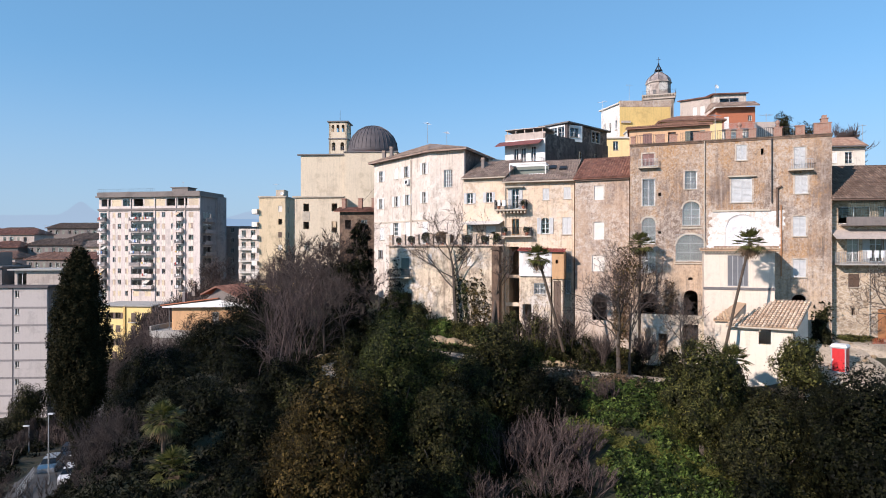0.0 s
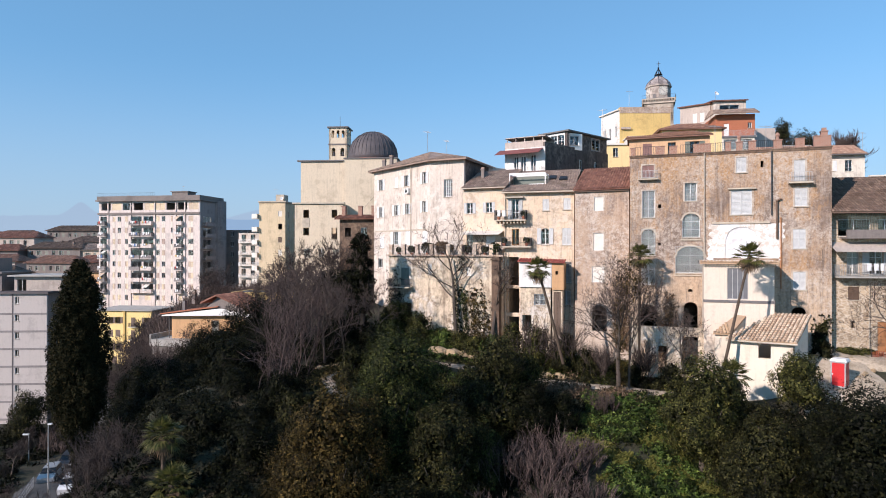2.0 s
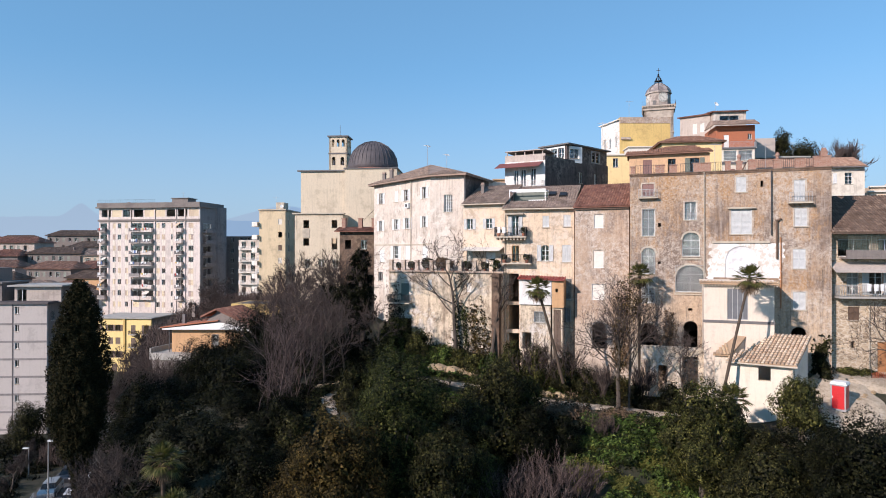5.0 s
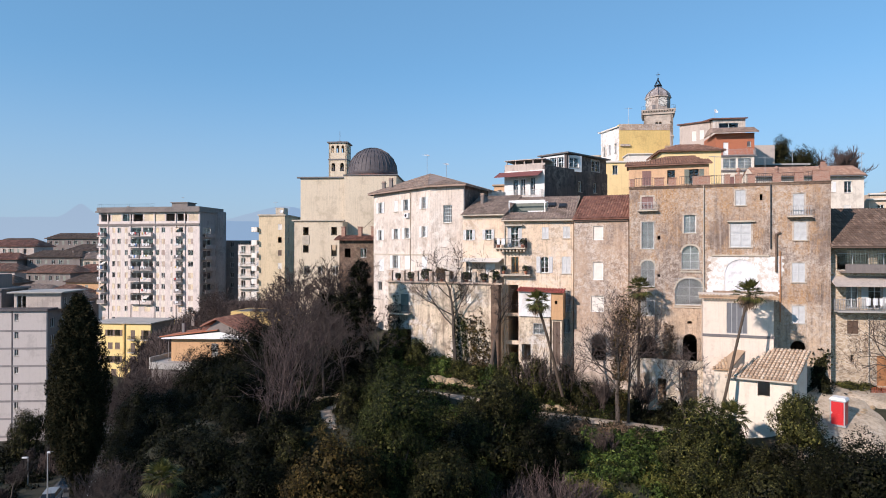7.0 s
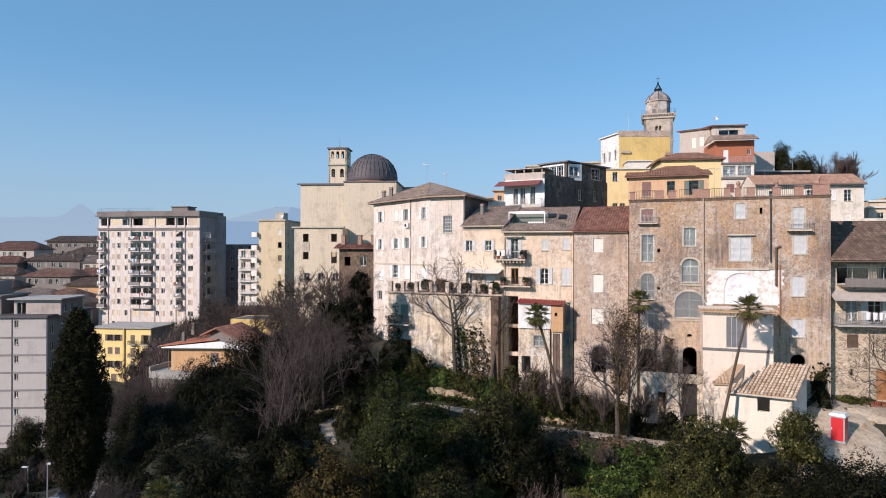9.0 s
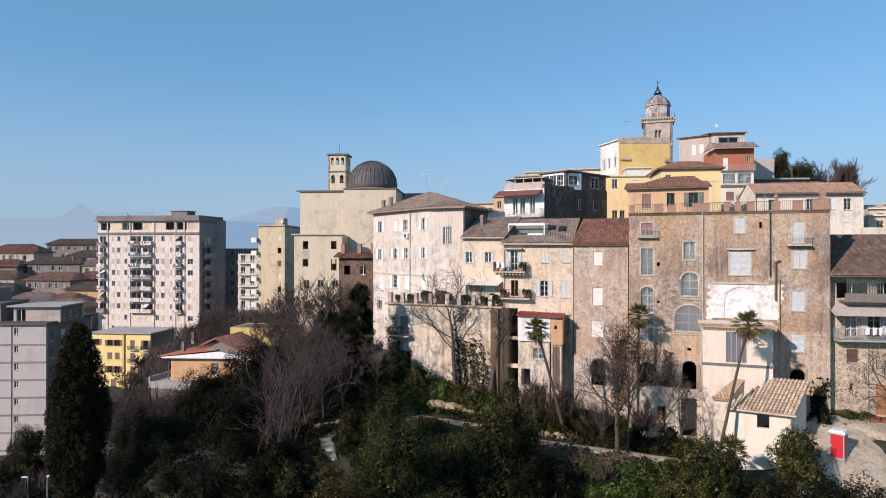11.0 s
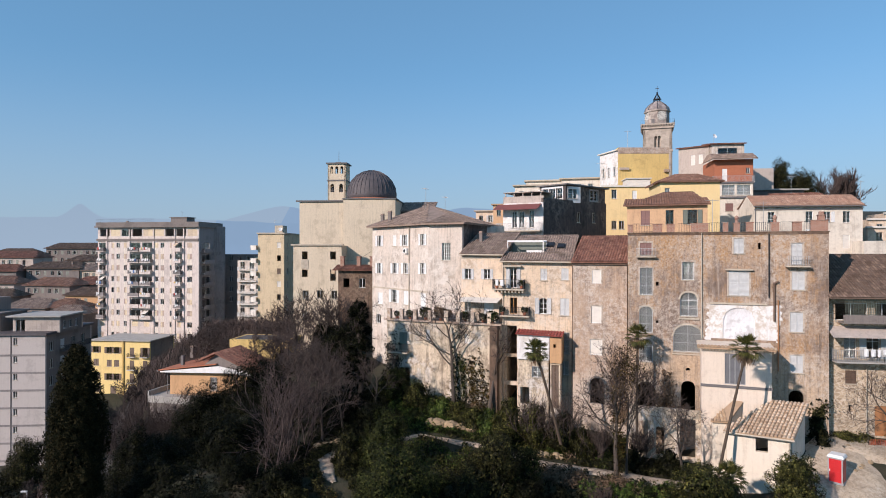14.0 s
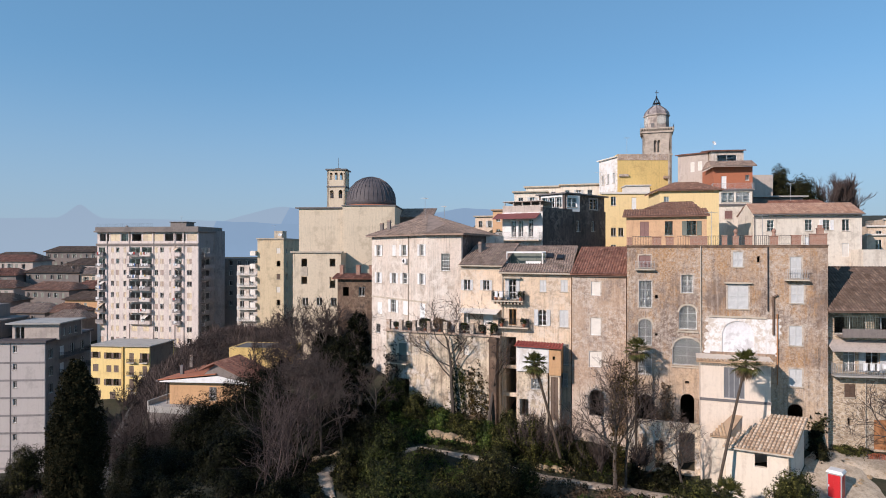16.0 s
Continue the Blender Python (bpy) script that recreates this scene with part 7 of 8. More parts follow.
def cypress(x, y, r, top, z, seed):
    rng = np.random.default_rng(seed)
    ob = thing("cypress", pose(x, y, z), "tall dark columnar cypress tree", "tree")
    h = top - z
    ls = []
    for i in range(260):
        t = (i + rng.uniform(0, 1)) / 260
        w = r * float(np.interp(t, (0, 0.06, 0.14, 0.28, 0.45, 0.6, 0.76, 0.9, 1.0), (0.05, 0.16, 0.42, 0.86, 1.0, 1.0, 0.86, 0.62, 0.2)))
        a = i * 2.399963
        w *= 1 + 0.10 * math.sin(3 * a + 9 * t) + 0.08 * math.sin(5 * a - 17 * t) + rng.uniform(-0.06, 0.10)
        q = rng.uniform(0.26, 0.60) * (1 - 0.4 * t)
        ls.append((math.cos(a) * max(w - q * 0.6, 0), math.sin(a) * max(w - q * 0.6, 0), 1.2 + t * (h - 1.7), q, q, q * 2.6))
    c, n = lobe_points(rng, ls, 110)
    v, f = leaves(rng, c, n * np.array((0.8, 0.8, 0.2)), 0.17, 0.4)
    part("crown", sheet("crown", v, f, LEAF_CYP), None, ob)
    c, n = lobe_points(rng, [(a * 0.6, b * 0.6, d, p * 0.9, q * 0.9, s) for a, b, d, p, q, s in ls], 14, 0.8)
    v, f = leaves(rng, c, n, 0.4, 0.7)
    part("inner_sprays", sheet("inner_sprays", v, f, LEAF_CYP), None, ob)
    g = Geo()
    g.tube(((0, 0, -0.5), (0, 0, h * 0.5), (0, 0, h * 0.9)), (0.35, 0.22, 0.05), 9)
    part("trunk", g, BARK, ob)


def fan_palm(x, y, z, crown_at, r, seed, trunk_r=0.13, fronds=40, label="fan palm with a slender leaning trunk", size=1.0):
    """A palm whose trunk leads from (x, y, z) to the point crown_at."""
    rng = np.random.default_rng(seed)
    ob = thing("fan_palm", pose(x, y, z), label, "palm", "fan palms")
    top = Vector(crown_at) - Vector((x, y, z))
    g = Geo()
    k = 14
    path = [Vector((0, 0, -0.3)).lerp(top, i / k) + Vector((0, 0, 0.25 * math.sin(math.pi * i / k))) for i in range(k + 1)]
    g.tube(path, [trunk_r * (1.25 - 0.35 * i / k + (0.12 if i % 2 else 0)) for i in range(k)] + [trunk_r * 1.5], 9)
    part("trunk", g, PALM_BARK, ob)
    g, dry = Geo(), Geo()
    for i in range(fronds):
        a = i * 2.399963
        e = 1.45 - 2.75 * (i / fronds) ** 0.85 + rng.uniform(-0.15, 0.15)
        d = Vector((math.cos(a) * math.cos(e), math.sin(a) * math.cos(e), math.sin(e)))
        side = d.cross(Vector((0, 0, 1))).normalized()
        nrm = side.cross(d)
        old = e < -0.55
        tgt = dry if old else g
        stem = r * rng.uniform(0.42, 0.60) * (0.7 if old else 1.0)
        tip = top + d * stem - Vector((0, 0, 0.12 * stem))
        tgt.tube((top, top + d * stem * 0.6, tip), (0.025, 0.02, 0.015), 3, caps=False)
        for j in range(13):
            w = (j - 6) / 6 * 1.35
            q = (d * math.cos(w) + side * math.sin(w)).normalized()
            ln = r * 0.58 * size * (1 - 0.28 * abs(w) / 1.35) * rng.uniform(0.9, 1.08)
            m0 = tip + q * ln * 0.5 + nrm * (0.05 if j % 2 else 0.0)
            e0 = tip + q * ln - Vector((0, 0, ln * (0.14 if e > 0 else 0.3)))
            pr = q.cross(nrm).normalized() * 0.055 * size
            tgt.poly((tip, m0 - pr, e0, m0 + pr))
    part("fronds", g, LEAF_PALM, ob)
    part("dead_fronds", dry, LEAF_DRY, ob, "drooping dead brown fronds")


DARKTREE, BROWNTREE = "dense dark green evergreen tree", "broad olive-brown evergreen tree"
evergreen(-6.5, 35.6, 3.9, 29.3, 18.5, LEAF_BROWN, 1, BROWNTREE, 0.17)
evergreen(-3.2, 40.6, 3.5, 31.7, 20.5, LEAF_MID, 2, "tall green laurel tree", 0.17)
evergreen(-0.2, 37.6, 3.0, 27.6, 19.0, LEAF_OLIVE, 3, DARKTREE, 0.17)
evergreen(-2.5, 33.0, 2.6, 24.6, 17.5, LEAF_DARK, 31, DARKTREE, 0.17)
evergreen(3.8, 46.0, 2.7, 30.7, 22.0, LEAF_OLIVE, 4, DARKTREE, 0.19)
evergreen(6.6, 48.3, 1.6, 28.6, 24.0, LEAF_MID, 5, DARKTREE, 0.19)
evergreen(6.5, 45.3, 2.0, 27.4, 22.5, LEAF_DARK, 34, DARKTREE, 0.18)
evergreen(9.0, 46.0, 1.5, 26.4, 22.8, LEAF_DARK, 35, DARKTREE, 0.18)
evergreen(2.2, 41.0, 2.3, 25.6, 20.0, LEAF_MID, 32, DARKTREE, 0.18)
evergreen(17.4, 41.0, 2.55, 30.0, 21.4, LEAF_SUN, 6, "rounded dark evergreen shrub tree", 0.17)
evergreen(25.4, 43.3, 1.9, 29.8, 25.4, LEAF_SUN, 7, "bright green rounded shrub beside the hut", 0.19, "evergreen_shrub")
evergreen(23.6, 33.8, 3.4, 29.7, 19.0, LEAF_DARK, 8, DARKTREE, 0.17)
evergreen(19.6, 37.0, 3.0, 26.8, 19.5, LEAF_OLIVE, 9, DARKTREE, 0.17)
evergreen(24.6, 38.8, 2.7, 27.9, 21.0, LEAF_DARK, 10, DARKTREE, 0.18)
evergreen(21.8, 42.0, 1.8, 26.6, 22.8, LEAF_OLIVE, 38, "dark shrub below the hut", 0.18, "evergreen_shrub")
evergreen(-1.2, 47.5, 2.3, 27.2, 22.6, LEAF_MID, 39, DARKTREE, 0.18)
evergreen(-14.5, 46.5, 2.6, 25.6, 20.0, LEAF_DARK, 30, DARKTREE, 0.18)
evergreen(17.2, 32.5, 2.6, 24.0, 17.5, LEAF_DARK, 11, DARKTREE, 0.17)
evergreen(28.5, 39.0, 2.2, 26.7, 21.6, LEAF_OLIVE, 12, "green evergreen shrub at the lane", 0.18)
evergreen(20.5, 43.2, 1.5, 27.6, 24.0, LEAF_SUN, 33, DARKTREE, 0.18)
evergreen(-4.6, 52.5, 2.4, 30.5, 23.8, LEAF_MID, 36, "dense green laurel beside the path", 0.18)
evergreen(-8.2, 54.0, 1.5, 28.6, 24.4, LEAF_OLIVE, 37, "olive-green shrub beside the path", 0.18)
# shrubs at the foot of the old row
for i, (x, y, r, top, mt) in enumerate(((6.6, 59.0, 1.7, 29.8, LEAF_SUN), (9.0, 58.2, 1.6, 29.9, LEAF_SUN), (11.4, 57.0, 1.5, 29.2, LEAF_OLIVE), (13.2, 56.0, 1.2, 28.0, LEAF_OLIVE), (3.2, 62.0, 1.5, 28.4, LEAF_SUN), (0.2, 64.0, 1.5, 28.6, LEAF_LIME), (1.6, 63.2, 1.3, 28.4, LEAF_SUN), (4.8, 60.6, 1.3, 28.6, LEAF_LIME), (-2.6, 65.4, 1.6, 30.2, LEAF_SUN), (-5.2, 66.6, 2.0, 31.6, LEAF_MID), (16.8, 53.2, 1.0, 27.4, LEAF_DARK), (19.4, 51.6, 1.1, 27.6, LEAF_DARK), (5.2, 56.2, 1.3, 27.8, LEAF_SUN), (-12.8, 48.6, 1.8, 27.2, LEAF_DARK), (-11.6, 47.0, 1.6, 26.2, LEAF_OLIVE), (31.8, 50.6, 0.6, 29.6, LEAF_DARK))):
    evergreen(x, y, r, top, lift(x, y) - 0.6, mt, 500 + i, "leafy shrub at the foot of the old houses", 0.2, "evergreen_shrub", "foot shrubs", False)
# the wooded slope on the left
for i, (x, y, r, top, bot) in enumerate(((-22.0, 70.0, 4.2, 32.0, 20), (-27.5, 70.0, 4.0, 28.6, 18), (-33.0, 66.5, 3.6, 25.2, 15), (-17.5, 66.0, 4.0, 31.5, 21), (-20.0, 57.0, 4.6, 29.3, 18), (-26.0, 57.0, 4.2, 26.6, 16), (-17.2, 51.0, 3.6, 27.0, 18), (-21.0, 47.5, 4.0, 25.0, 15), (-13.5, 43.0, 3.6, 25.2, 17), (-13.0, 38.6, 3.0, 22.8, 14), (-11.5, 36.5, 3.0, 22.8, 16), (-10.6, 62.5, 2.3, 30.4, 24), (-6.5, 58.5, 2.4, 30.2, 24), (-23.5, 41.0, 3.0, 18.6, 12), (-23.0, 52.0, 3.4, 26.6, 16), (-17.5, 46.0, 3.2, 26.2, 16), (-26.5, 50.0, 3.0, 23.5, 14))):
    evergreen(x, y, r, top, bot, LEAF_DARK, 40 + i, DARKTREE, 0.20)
rng = np.random.default_rng(300)
for i in range(22):
    x = rng.uniform(-31, -9)
    y = rng.uniform(71, 98) if x < -14 else rng.uniform(86, 100)
    bare_tree(x, y, lift(x, y) + rng.uniform(6.5, 11.5), 310 + i, (8, 7, 5, 3), 0.12, BARK_PALE if i % 2 else None, trunk=0.58, spread=0.8, up=0.3)
for i in range(16):
    x, y = rng.uniform(-34, -12), rng.uniform(70, 92)
    if x < -24 and y > 76:
        continue
    evergreen(x, y, rng.uniform(1.6, 2.6), lift(x, y) + rng.uniform(2.8, 4.6), lift(x, y) - 0.5, LEAF_DARK, 340 + i, "dark evergreen shrub on the wooded slope", 0.26, "evergreen_shrub", "slope shrubs", False)
for i, (x, y) in enumerate(((-41, 75), (-44, 86), (-47, 95), (-42.5, 80), (-45.5, 90), (-43.4, 77))):
    bare_tree(x, y, lift(x, y) + 5.5, 360 + i, (8, 7, 5, 3), 0.12, trunk=0.6, spread=0.6)
evergreen(-65.8, 97.0, 3.3, 14.6, 5.0, LEAF_OLIVE, 60, "round grey-green holm oak by the street", 0.24)
cypress(-31.3, 52.5, 2.15, 35.9, 17.2, 61)
# ivy-clad trunk
rng = np.random.default_rng(62)
ivy = thing("ivy_clad_tree", pose(-8.8, 65.6, 27), "old trunk and limbs wrapped in dark ragged ivy", "tree")
g, tw, tufts = Geo(), Geo(), []
g.tube(((0, 0, -1), (0.25, 0, 4), (-0.1, 0.1, 8), (0.15, 0, 11.8)), (0.32, 0.26, 0.18, 0.06), 8)
for i in range(230):
    t = rng.uniform(0, 1) ** 0.9
    w = float(np.interp(t, (0, 0.3, 0.55, 0.8, 1.0), (3.0, 2.2, 1.6, 1.35, 0.8))) * (0.6 + 0.4 * math.sin(t * 19.0) ** 2)
    a, q = rng.uniform(0, 2 * math.pi), rng.uniform(0.15, 1.0)
    r = rng.uniform(0.2, 0.55)
    tufts.append((math.cos(a) * w * q, math.sin(a) * w * q * 0.7, 11.6 * t, r, r, r * rng.uniform(0.6, 1.3)))
for i in range(26):
    t = rng.uniform(0.25, 0.95)
    a = rng.uniform(0, 2 * math.pi)
    grow(g, rng, Vector((0, 0, 11.5 * t)), Vector((math.cos(a), math.sin(a), 0.5)).normalized(), rng.uniform(1.2, 2.8), 0.035, 2, (0, 0, 6, 4), tw, 0, 0.3, 0.6)
c, n = lobe_points(rng, tufts, 60, 0.8)
v, f = leaves(rng, c, n, 0.16, 0.7)
part("ivy", sheet("ivy", v, f, LEAF_DARK), None, ivy)
part("trunk", g, BARK, ivy)
part("crown", tw, BARK_PALE, ivy)

# winter trees
bare_tree(1.35, 65.9, 41.8, 70, (8, 6, 5, 3), 0.24, trunk=0.62, spread=0.85)
bare_tree(14.6, 50.6, 37.6, 71, (11, 8, 6, 3), 0.22, trunk=0.6, spread=0.85)
bare_tree(15.8, 51.8, 36.2, 74, (9, 7, 5, 3), 0.12, trunk=0.62, spread=0.6)
bare_tree(4.9, 63.2, 36.6, 75, (5, 5, 4), 0.22, lean=(0.28, 0.1), trunk=0.75, spread=0.6)


def ivy_sprays(x, y, spots, seed, mat, label, k=420):
    """Loose sprays of ivy that hang in a bare crown."""
    rng = np.random.default_rng(seed)
    ob = thing("ivy_spray", pose(x, y, 0), label, "ivy", "ivy in the trees")
    for px, py, pz, r, h in spots:
        q = np.stack([px - x + rng.normal(0, r, k), py - y + rng.normal(0, r, k), pz + rng.uniform(-h, h, k)], -1)
        v, f = leaves(rng, q, np.tile((0.0, -0.5, 0.5), (k, 1)), 0.13, 0.6)
        part("foliage", sheet("foliage", v, f, mat), None, ob)


ivy_sprays(15.0, 50.9, ((15.0, 50.9, 33.5, 0.65, 1.6), (15.6, 51.2, 35.2, 0.6, 1.0), (14.6, 50.7, 31.0, 0.3, 2.0), (14.8, 50.6, 27.5, 0.2, 2.0), (16.2, 51.3, 33.8, 0.5, 0.9)), 176, LEAF_BROWN, "olive ivy in the crown of a bare tree")
ivy_sprays(1.35, 65.9, ((1.4, 65.8, 31.0, 0.16, 3.0), (1.9, 65.9, 35.5, 0.3, 0.8)), 177, LEAF_DARK, "dark ivy round a bare trunk", 260)
bare_tree(20.3, 50.3, 33.2, 72, (7, 6, 5, 3), 0.14, trunk=0.6)
bare_tree(38.6, 47.5, 38.2, 73, (9, 7, 6, 3), 0.2, lean=(-0.3, 0), trunk=0.6, spread=0.9)
for i, (x, y, top) in enumerate(((-11.5, 58.5, 35.6), (-15.0, 60.0, 34.8), (-12.0, 64.0, 37.0), (-9.6, 61.0, 35.4), (-14.5, 66.0, 37.0), (-7.0, 63.5, 35.0))):
    bare_tree(x, y, top, 80 + i, (7, 6, 5, 3), 0.14, trunk=0.58, spread=0.8, up=0.3)
for i, (x, y, top) in enumerate(((-17.5, 86.0, 41.2), (-21.5, 90.0, 39.5), (-12.5, 84.0, 39.0), (-24.5, 93.0, 38.0), (-27.5, 100.0, 36.5))):
    bare_tree(x, y, top, 90 + i, (8, 7, 6, 3), 0.2, trunk=0.6, spread=0.65)
for i, (x, y, top, z) in enumerate(((-52.0, 140.0, 31.0, 17), (-57.0, 138.0, 29.0, 14), (-48.0, 133.0, 28.0, 17), (-62.0, 135.0, 18.5, 8), (-68.0, 138.0, 16.5, 8), (-57.0, 118.0, 16.5, 7), (-62.0, 112.0, 14.5, 7), (-50.0, 100.0, 16.0, 9), (-46.0, 92.0, 19.0, 11), (-46.2, 88.0, 20.0, 11), (-44.0, 84.0, 20.5, 12), (-48.2, 92.5, 19.0, 10), (-45.4, 90.0, 19.5, 11), (-49.5, 96.0, 18.0, 10))):
    bare_tree(x, y, top, 100 + i, (8, 7, 6, 3), 0.2, z=z, trunk=0.55, spread=0.7)
for i, (x, y, top) in enumerate(((76.0, 121.0, 60.4), (78.2, 122.5, 61.4), (80.4, 122.0, 61.0), (82.4, 123.5, 59.6), (84.4, 125.0, 57.4), (79.2, 119.5, 60.0))):
    bare_tree(x, y, top, 125 + i, (10, 9, 7, 4), 0.2, BARK_PALE, z=48, trunk=0.62, spread=0.45, up=0.6, label="dense bare tree above the white house")
evergreen(63.5, 114.0, 2.4, 61.5, 52.0, LEAF_OLIVE, 122, "dark conifer above the roofs", 0.26)
evergreen(68.0, 115.0, 3.8, 59.5, 51.0, LEAF_OLIVE, 123, "dark evergreen crown above the roofs", 0.26)
evergreen(-112, 168, 3.0, 26.0, 14.0, LEAF_DARK, 124, "dark tree beside the flats", 0.4)
rng = np.random.default_rng(410)
for i in range(26):
    y = rng.uniform(92, 134)
    x = -0.53 * y + rng.uniform(-9, 5)
    bare_tree(x, y, lift(x, y) + rng.uniform(4.5, 8.0), 420 + i, (7, 6, 5, 3), 0.12, BARK_PALE if i % 3 else None, trunk=0.6, spread=0.75, up=0.35, label="bare reddish-brown tree of the valley thicket", group="valley thicket")
rng = np.random.default_rng(450)
g, tw = Geo(), Geo()
for i in range(42):
    u, q = rng.uniform(0, 1), rng.uniform(0, 1)
    x, y = -15.6 + 3.6 * u, 49.5 + 10.5 * q
    z = lift(x, y)
    h = min(rng.uniform(2.2, 8.0), 33.0 - z + rng.uniform(-2.5, 1.0))
    d = Vector((rng.normal(0, 0.22), rng.normal(0, 0.15), 1)).normalized()
    grow(g, rng, Vector((x, y, z - 0.2)), d, max(h, 2.0), rng.uniform(0.025, 0.055), 1, (0, 6, 5), tw, 0.2, 0.35, 0.5, 0.016)
g.v.extend(tw.v), g.f.extend(tuple(len(g.v) - len(tw.v) + a for a in f) for f in tw.f), g.k.extend(tw.k)
tagged(part("winter_thicket", g, TWIG_GREY), "dense tangle of bare purplish-brown saplings", "thicket", kind="stuff")
rng = np.random.default_rng(451)
# shrubs on the lower slope
for i, (x, y, top, w) in enumerate(((7.4, 41.2, 24.7, 3.2), (9.4, 41.6, 23.9, 2.6), (4.4, 40.0, 24.4, 2.8), (6.4, 37.4, 22.8, 3.0), (9.2, 38.0, 22.6, 2.6), (6.4, 39.6, 23.9, 3.0), (2.6, 36.6, 22.6, 2.8), (4.2, 35.0, 21.6, 2.6), (7.5, 34.6, 21.0, 2.6), (12.6, 47.6, 25.7, 1.3), (-21.6, 42.0, 25.0, 3.4), (-23.4, 43.0, 24.5, 3.0), (-19.8, 38.0, 21.0, 2.6), (-22.6, 39.5, 22.0, 2.8), (-20.6, 40.0, 22.5, 2.6), (-24.6, 42.0, 22.5, 2.4), (9.0, 57.8, 29.6, 1.6), (11.5, 57.0, 29.4, 1.8), (17.5, 54.0, 28.4, 1.6), (14.2, 55.2, 28.2, 1.8), (-15.5, 68.0, 33.0, 2.2), (-12.8, 67.5, 33.0, 2.2))):
    if x < -19:
        bare_shrub(x, y, top, w, 130 + i, 9, BARK_MID, "open leafless shrub of branching brown stems", 0.75, 0.0003, (0, 7, 6))
    elif i < 9:
        bare_shrub(x, y, top, w, 130 + i, 26, TWIG_GREY, "tall leafless shrub of upright purplish stems", 0.36, 0.00042, (0, 5, 4))
    else:
        bare_shrub(x, y, top, w, 130 + i, 20, BARK_MID)
for i in range(16):
    x, y = rng.uniform(-38.5, -31.5), rng.uniform(73.5, 77.0)
    bare_shrub(x, y, 23.6 + rng.uniform(-1.2, 0.8), 2.4, 480 + i, 10, None, "bare brown shrub on the bank below the orange house")
for i in range(9):
    x, y = rng.uniform(-28.0, -23.0), rng.uniform(39.5, 45.0)
    bare_shrub(x, y, lift(x, y) + rng.uniform(1.6, 3.0), 2.0, 500 + i, 8, BARK_MID, "bare brown shrub beside the valley street")
# palms
fan_palm(20.9, 46.6, 25.6, (24.3, 48.3, 36.5), 1.4, 150, 0.095, 34)
fan_palm(10.9, 55.2, 27.0, (8.5, 54.6, 35.3), 1.4, 151, 0.11, 34)
fan_palm(17.9, 55.6, 27.5, (17.9, 55.4, 36.5), 1.35, 152, 0.1, 34)
fan_palm(-18.8, 41.0, 16.0, (-18.8, 41.0, 24.6), 1.5, 153, 0.14)
fan_palm(-17.4, 39.2, 15.0, (-17.4, 39.2, 21.9), 1.6, 154, 0.16)
fan_palm(20.5, 43.6, 24.0, (20.6, 43.4, 28.1), 1.4, 155, 0.2, label="low bushy fan palm beside the hut")

# undergrowth that nobody could count
rng = np.random.default_rng(160)
kinds = {"dark": [], "mid": [], "lime": [], "dry": []}
for i in range(4800):
    x, y = rng.uniform(-40, 37), rng.uniform(27, 70)
    if abs(y - np.interp(x, (-10.8, -10.0, -8.6, -2, 4, 9, 14, 20), (51.2, 53.5, 56.5, 60.5, 58, 54.2, 52, 49.6))) < (2.4 if x < -7.5 else 1.2) and -11.6 < x < 20.5:
        continue
    if x > 25.5 and y > 41 or (x > 21 and y > 46.5) or y > 71.5 - 0.42 * max(x, -6) - 4.5 - 0.4 * max(0, -x - 6):
        continue
    if x < -24.5 and 35 < y < 45 and rng.uniform() < 0.6:
        continue
    if (x + 45) ** 2 + (y - 66) ** 2 < 60 or x < -37 - 0.4 * (y - 60):
        continue
    if 46 < y < 57 and abs(x - np.interp(y, (46.4, 49.0, 52.0, 54.6, 57.2), (-6.8, -8.0, -9.6, -10.4, -9.2))) < 1.25:
        continue
    u = noise.noise(Vector((x * 0.13, y * 0.13, 0.5)))
    if 9.5 < x < 17 and 36 < y < 43.5 and rng.uniform() < 0.8:
        continue
    lawn = 9 < x < 17.5 and 36 < y < 48
    k = "lime" if (lawn and u > -0.25) else ("mid" if (lawn or (y > 55 and u > -0.15 and x > -8) or u > 0.3) else ("dry" if u < -0.33 else "dark"))
    if 53 < y and -6 < x < 15 and u > -0.3:
        k = "lime" if rng.uniform() < 0.6 else "mid"
    if x < -7 or (x > 18 and y < 46):
        k = "dark"
    if k == "lime" and rng.uniform() < 0.25:
        k = "mid"
    r = (rng.uniform(0.45, 1.0) if y > 43.5 else rng.uniform(0.15, 0.35)) if lawn else rng.uniform(0.35, 1.0)
    kinds[k].append((x, y, lift(x, y) + r * 0.15, r, r, r * rng.uniform(0.5, 0.9)))
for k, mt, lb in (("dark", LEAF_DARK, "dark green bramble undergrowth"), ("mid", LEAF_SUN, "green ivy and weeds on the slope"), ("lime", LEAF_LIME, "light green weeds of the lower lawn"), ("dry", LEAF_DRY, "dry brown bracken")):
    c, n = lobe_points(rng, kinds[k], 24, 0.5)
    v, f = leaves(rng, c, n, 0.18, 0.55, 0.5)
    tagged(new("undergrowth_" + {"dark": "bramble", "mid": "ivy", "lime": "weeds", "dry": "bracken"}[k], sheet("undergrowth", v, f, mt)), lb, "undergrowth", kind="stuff")

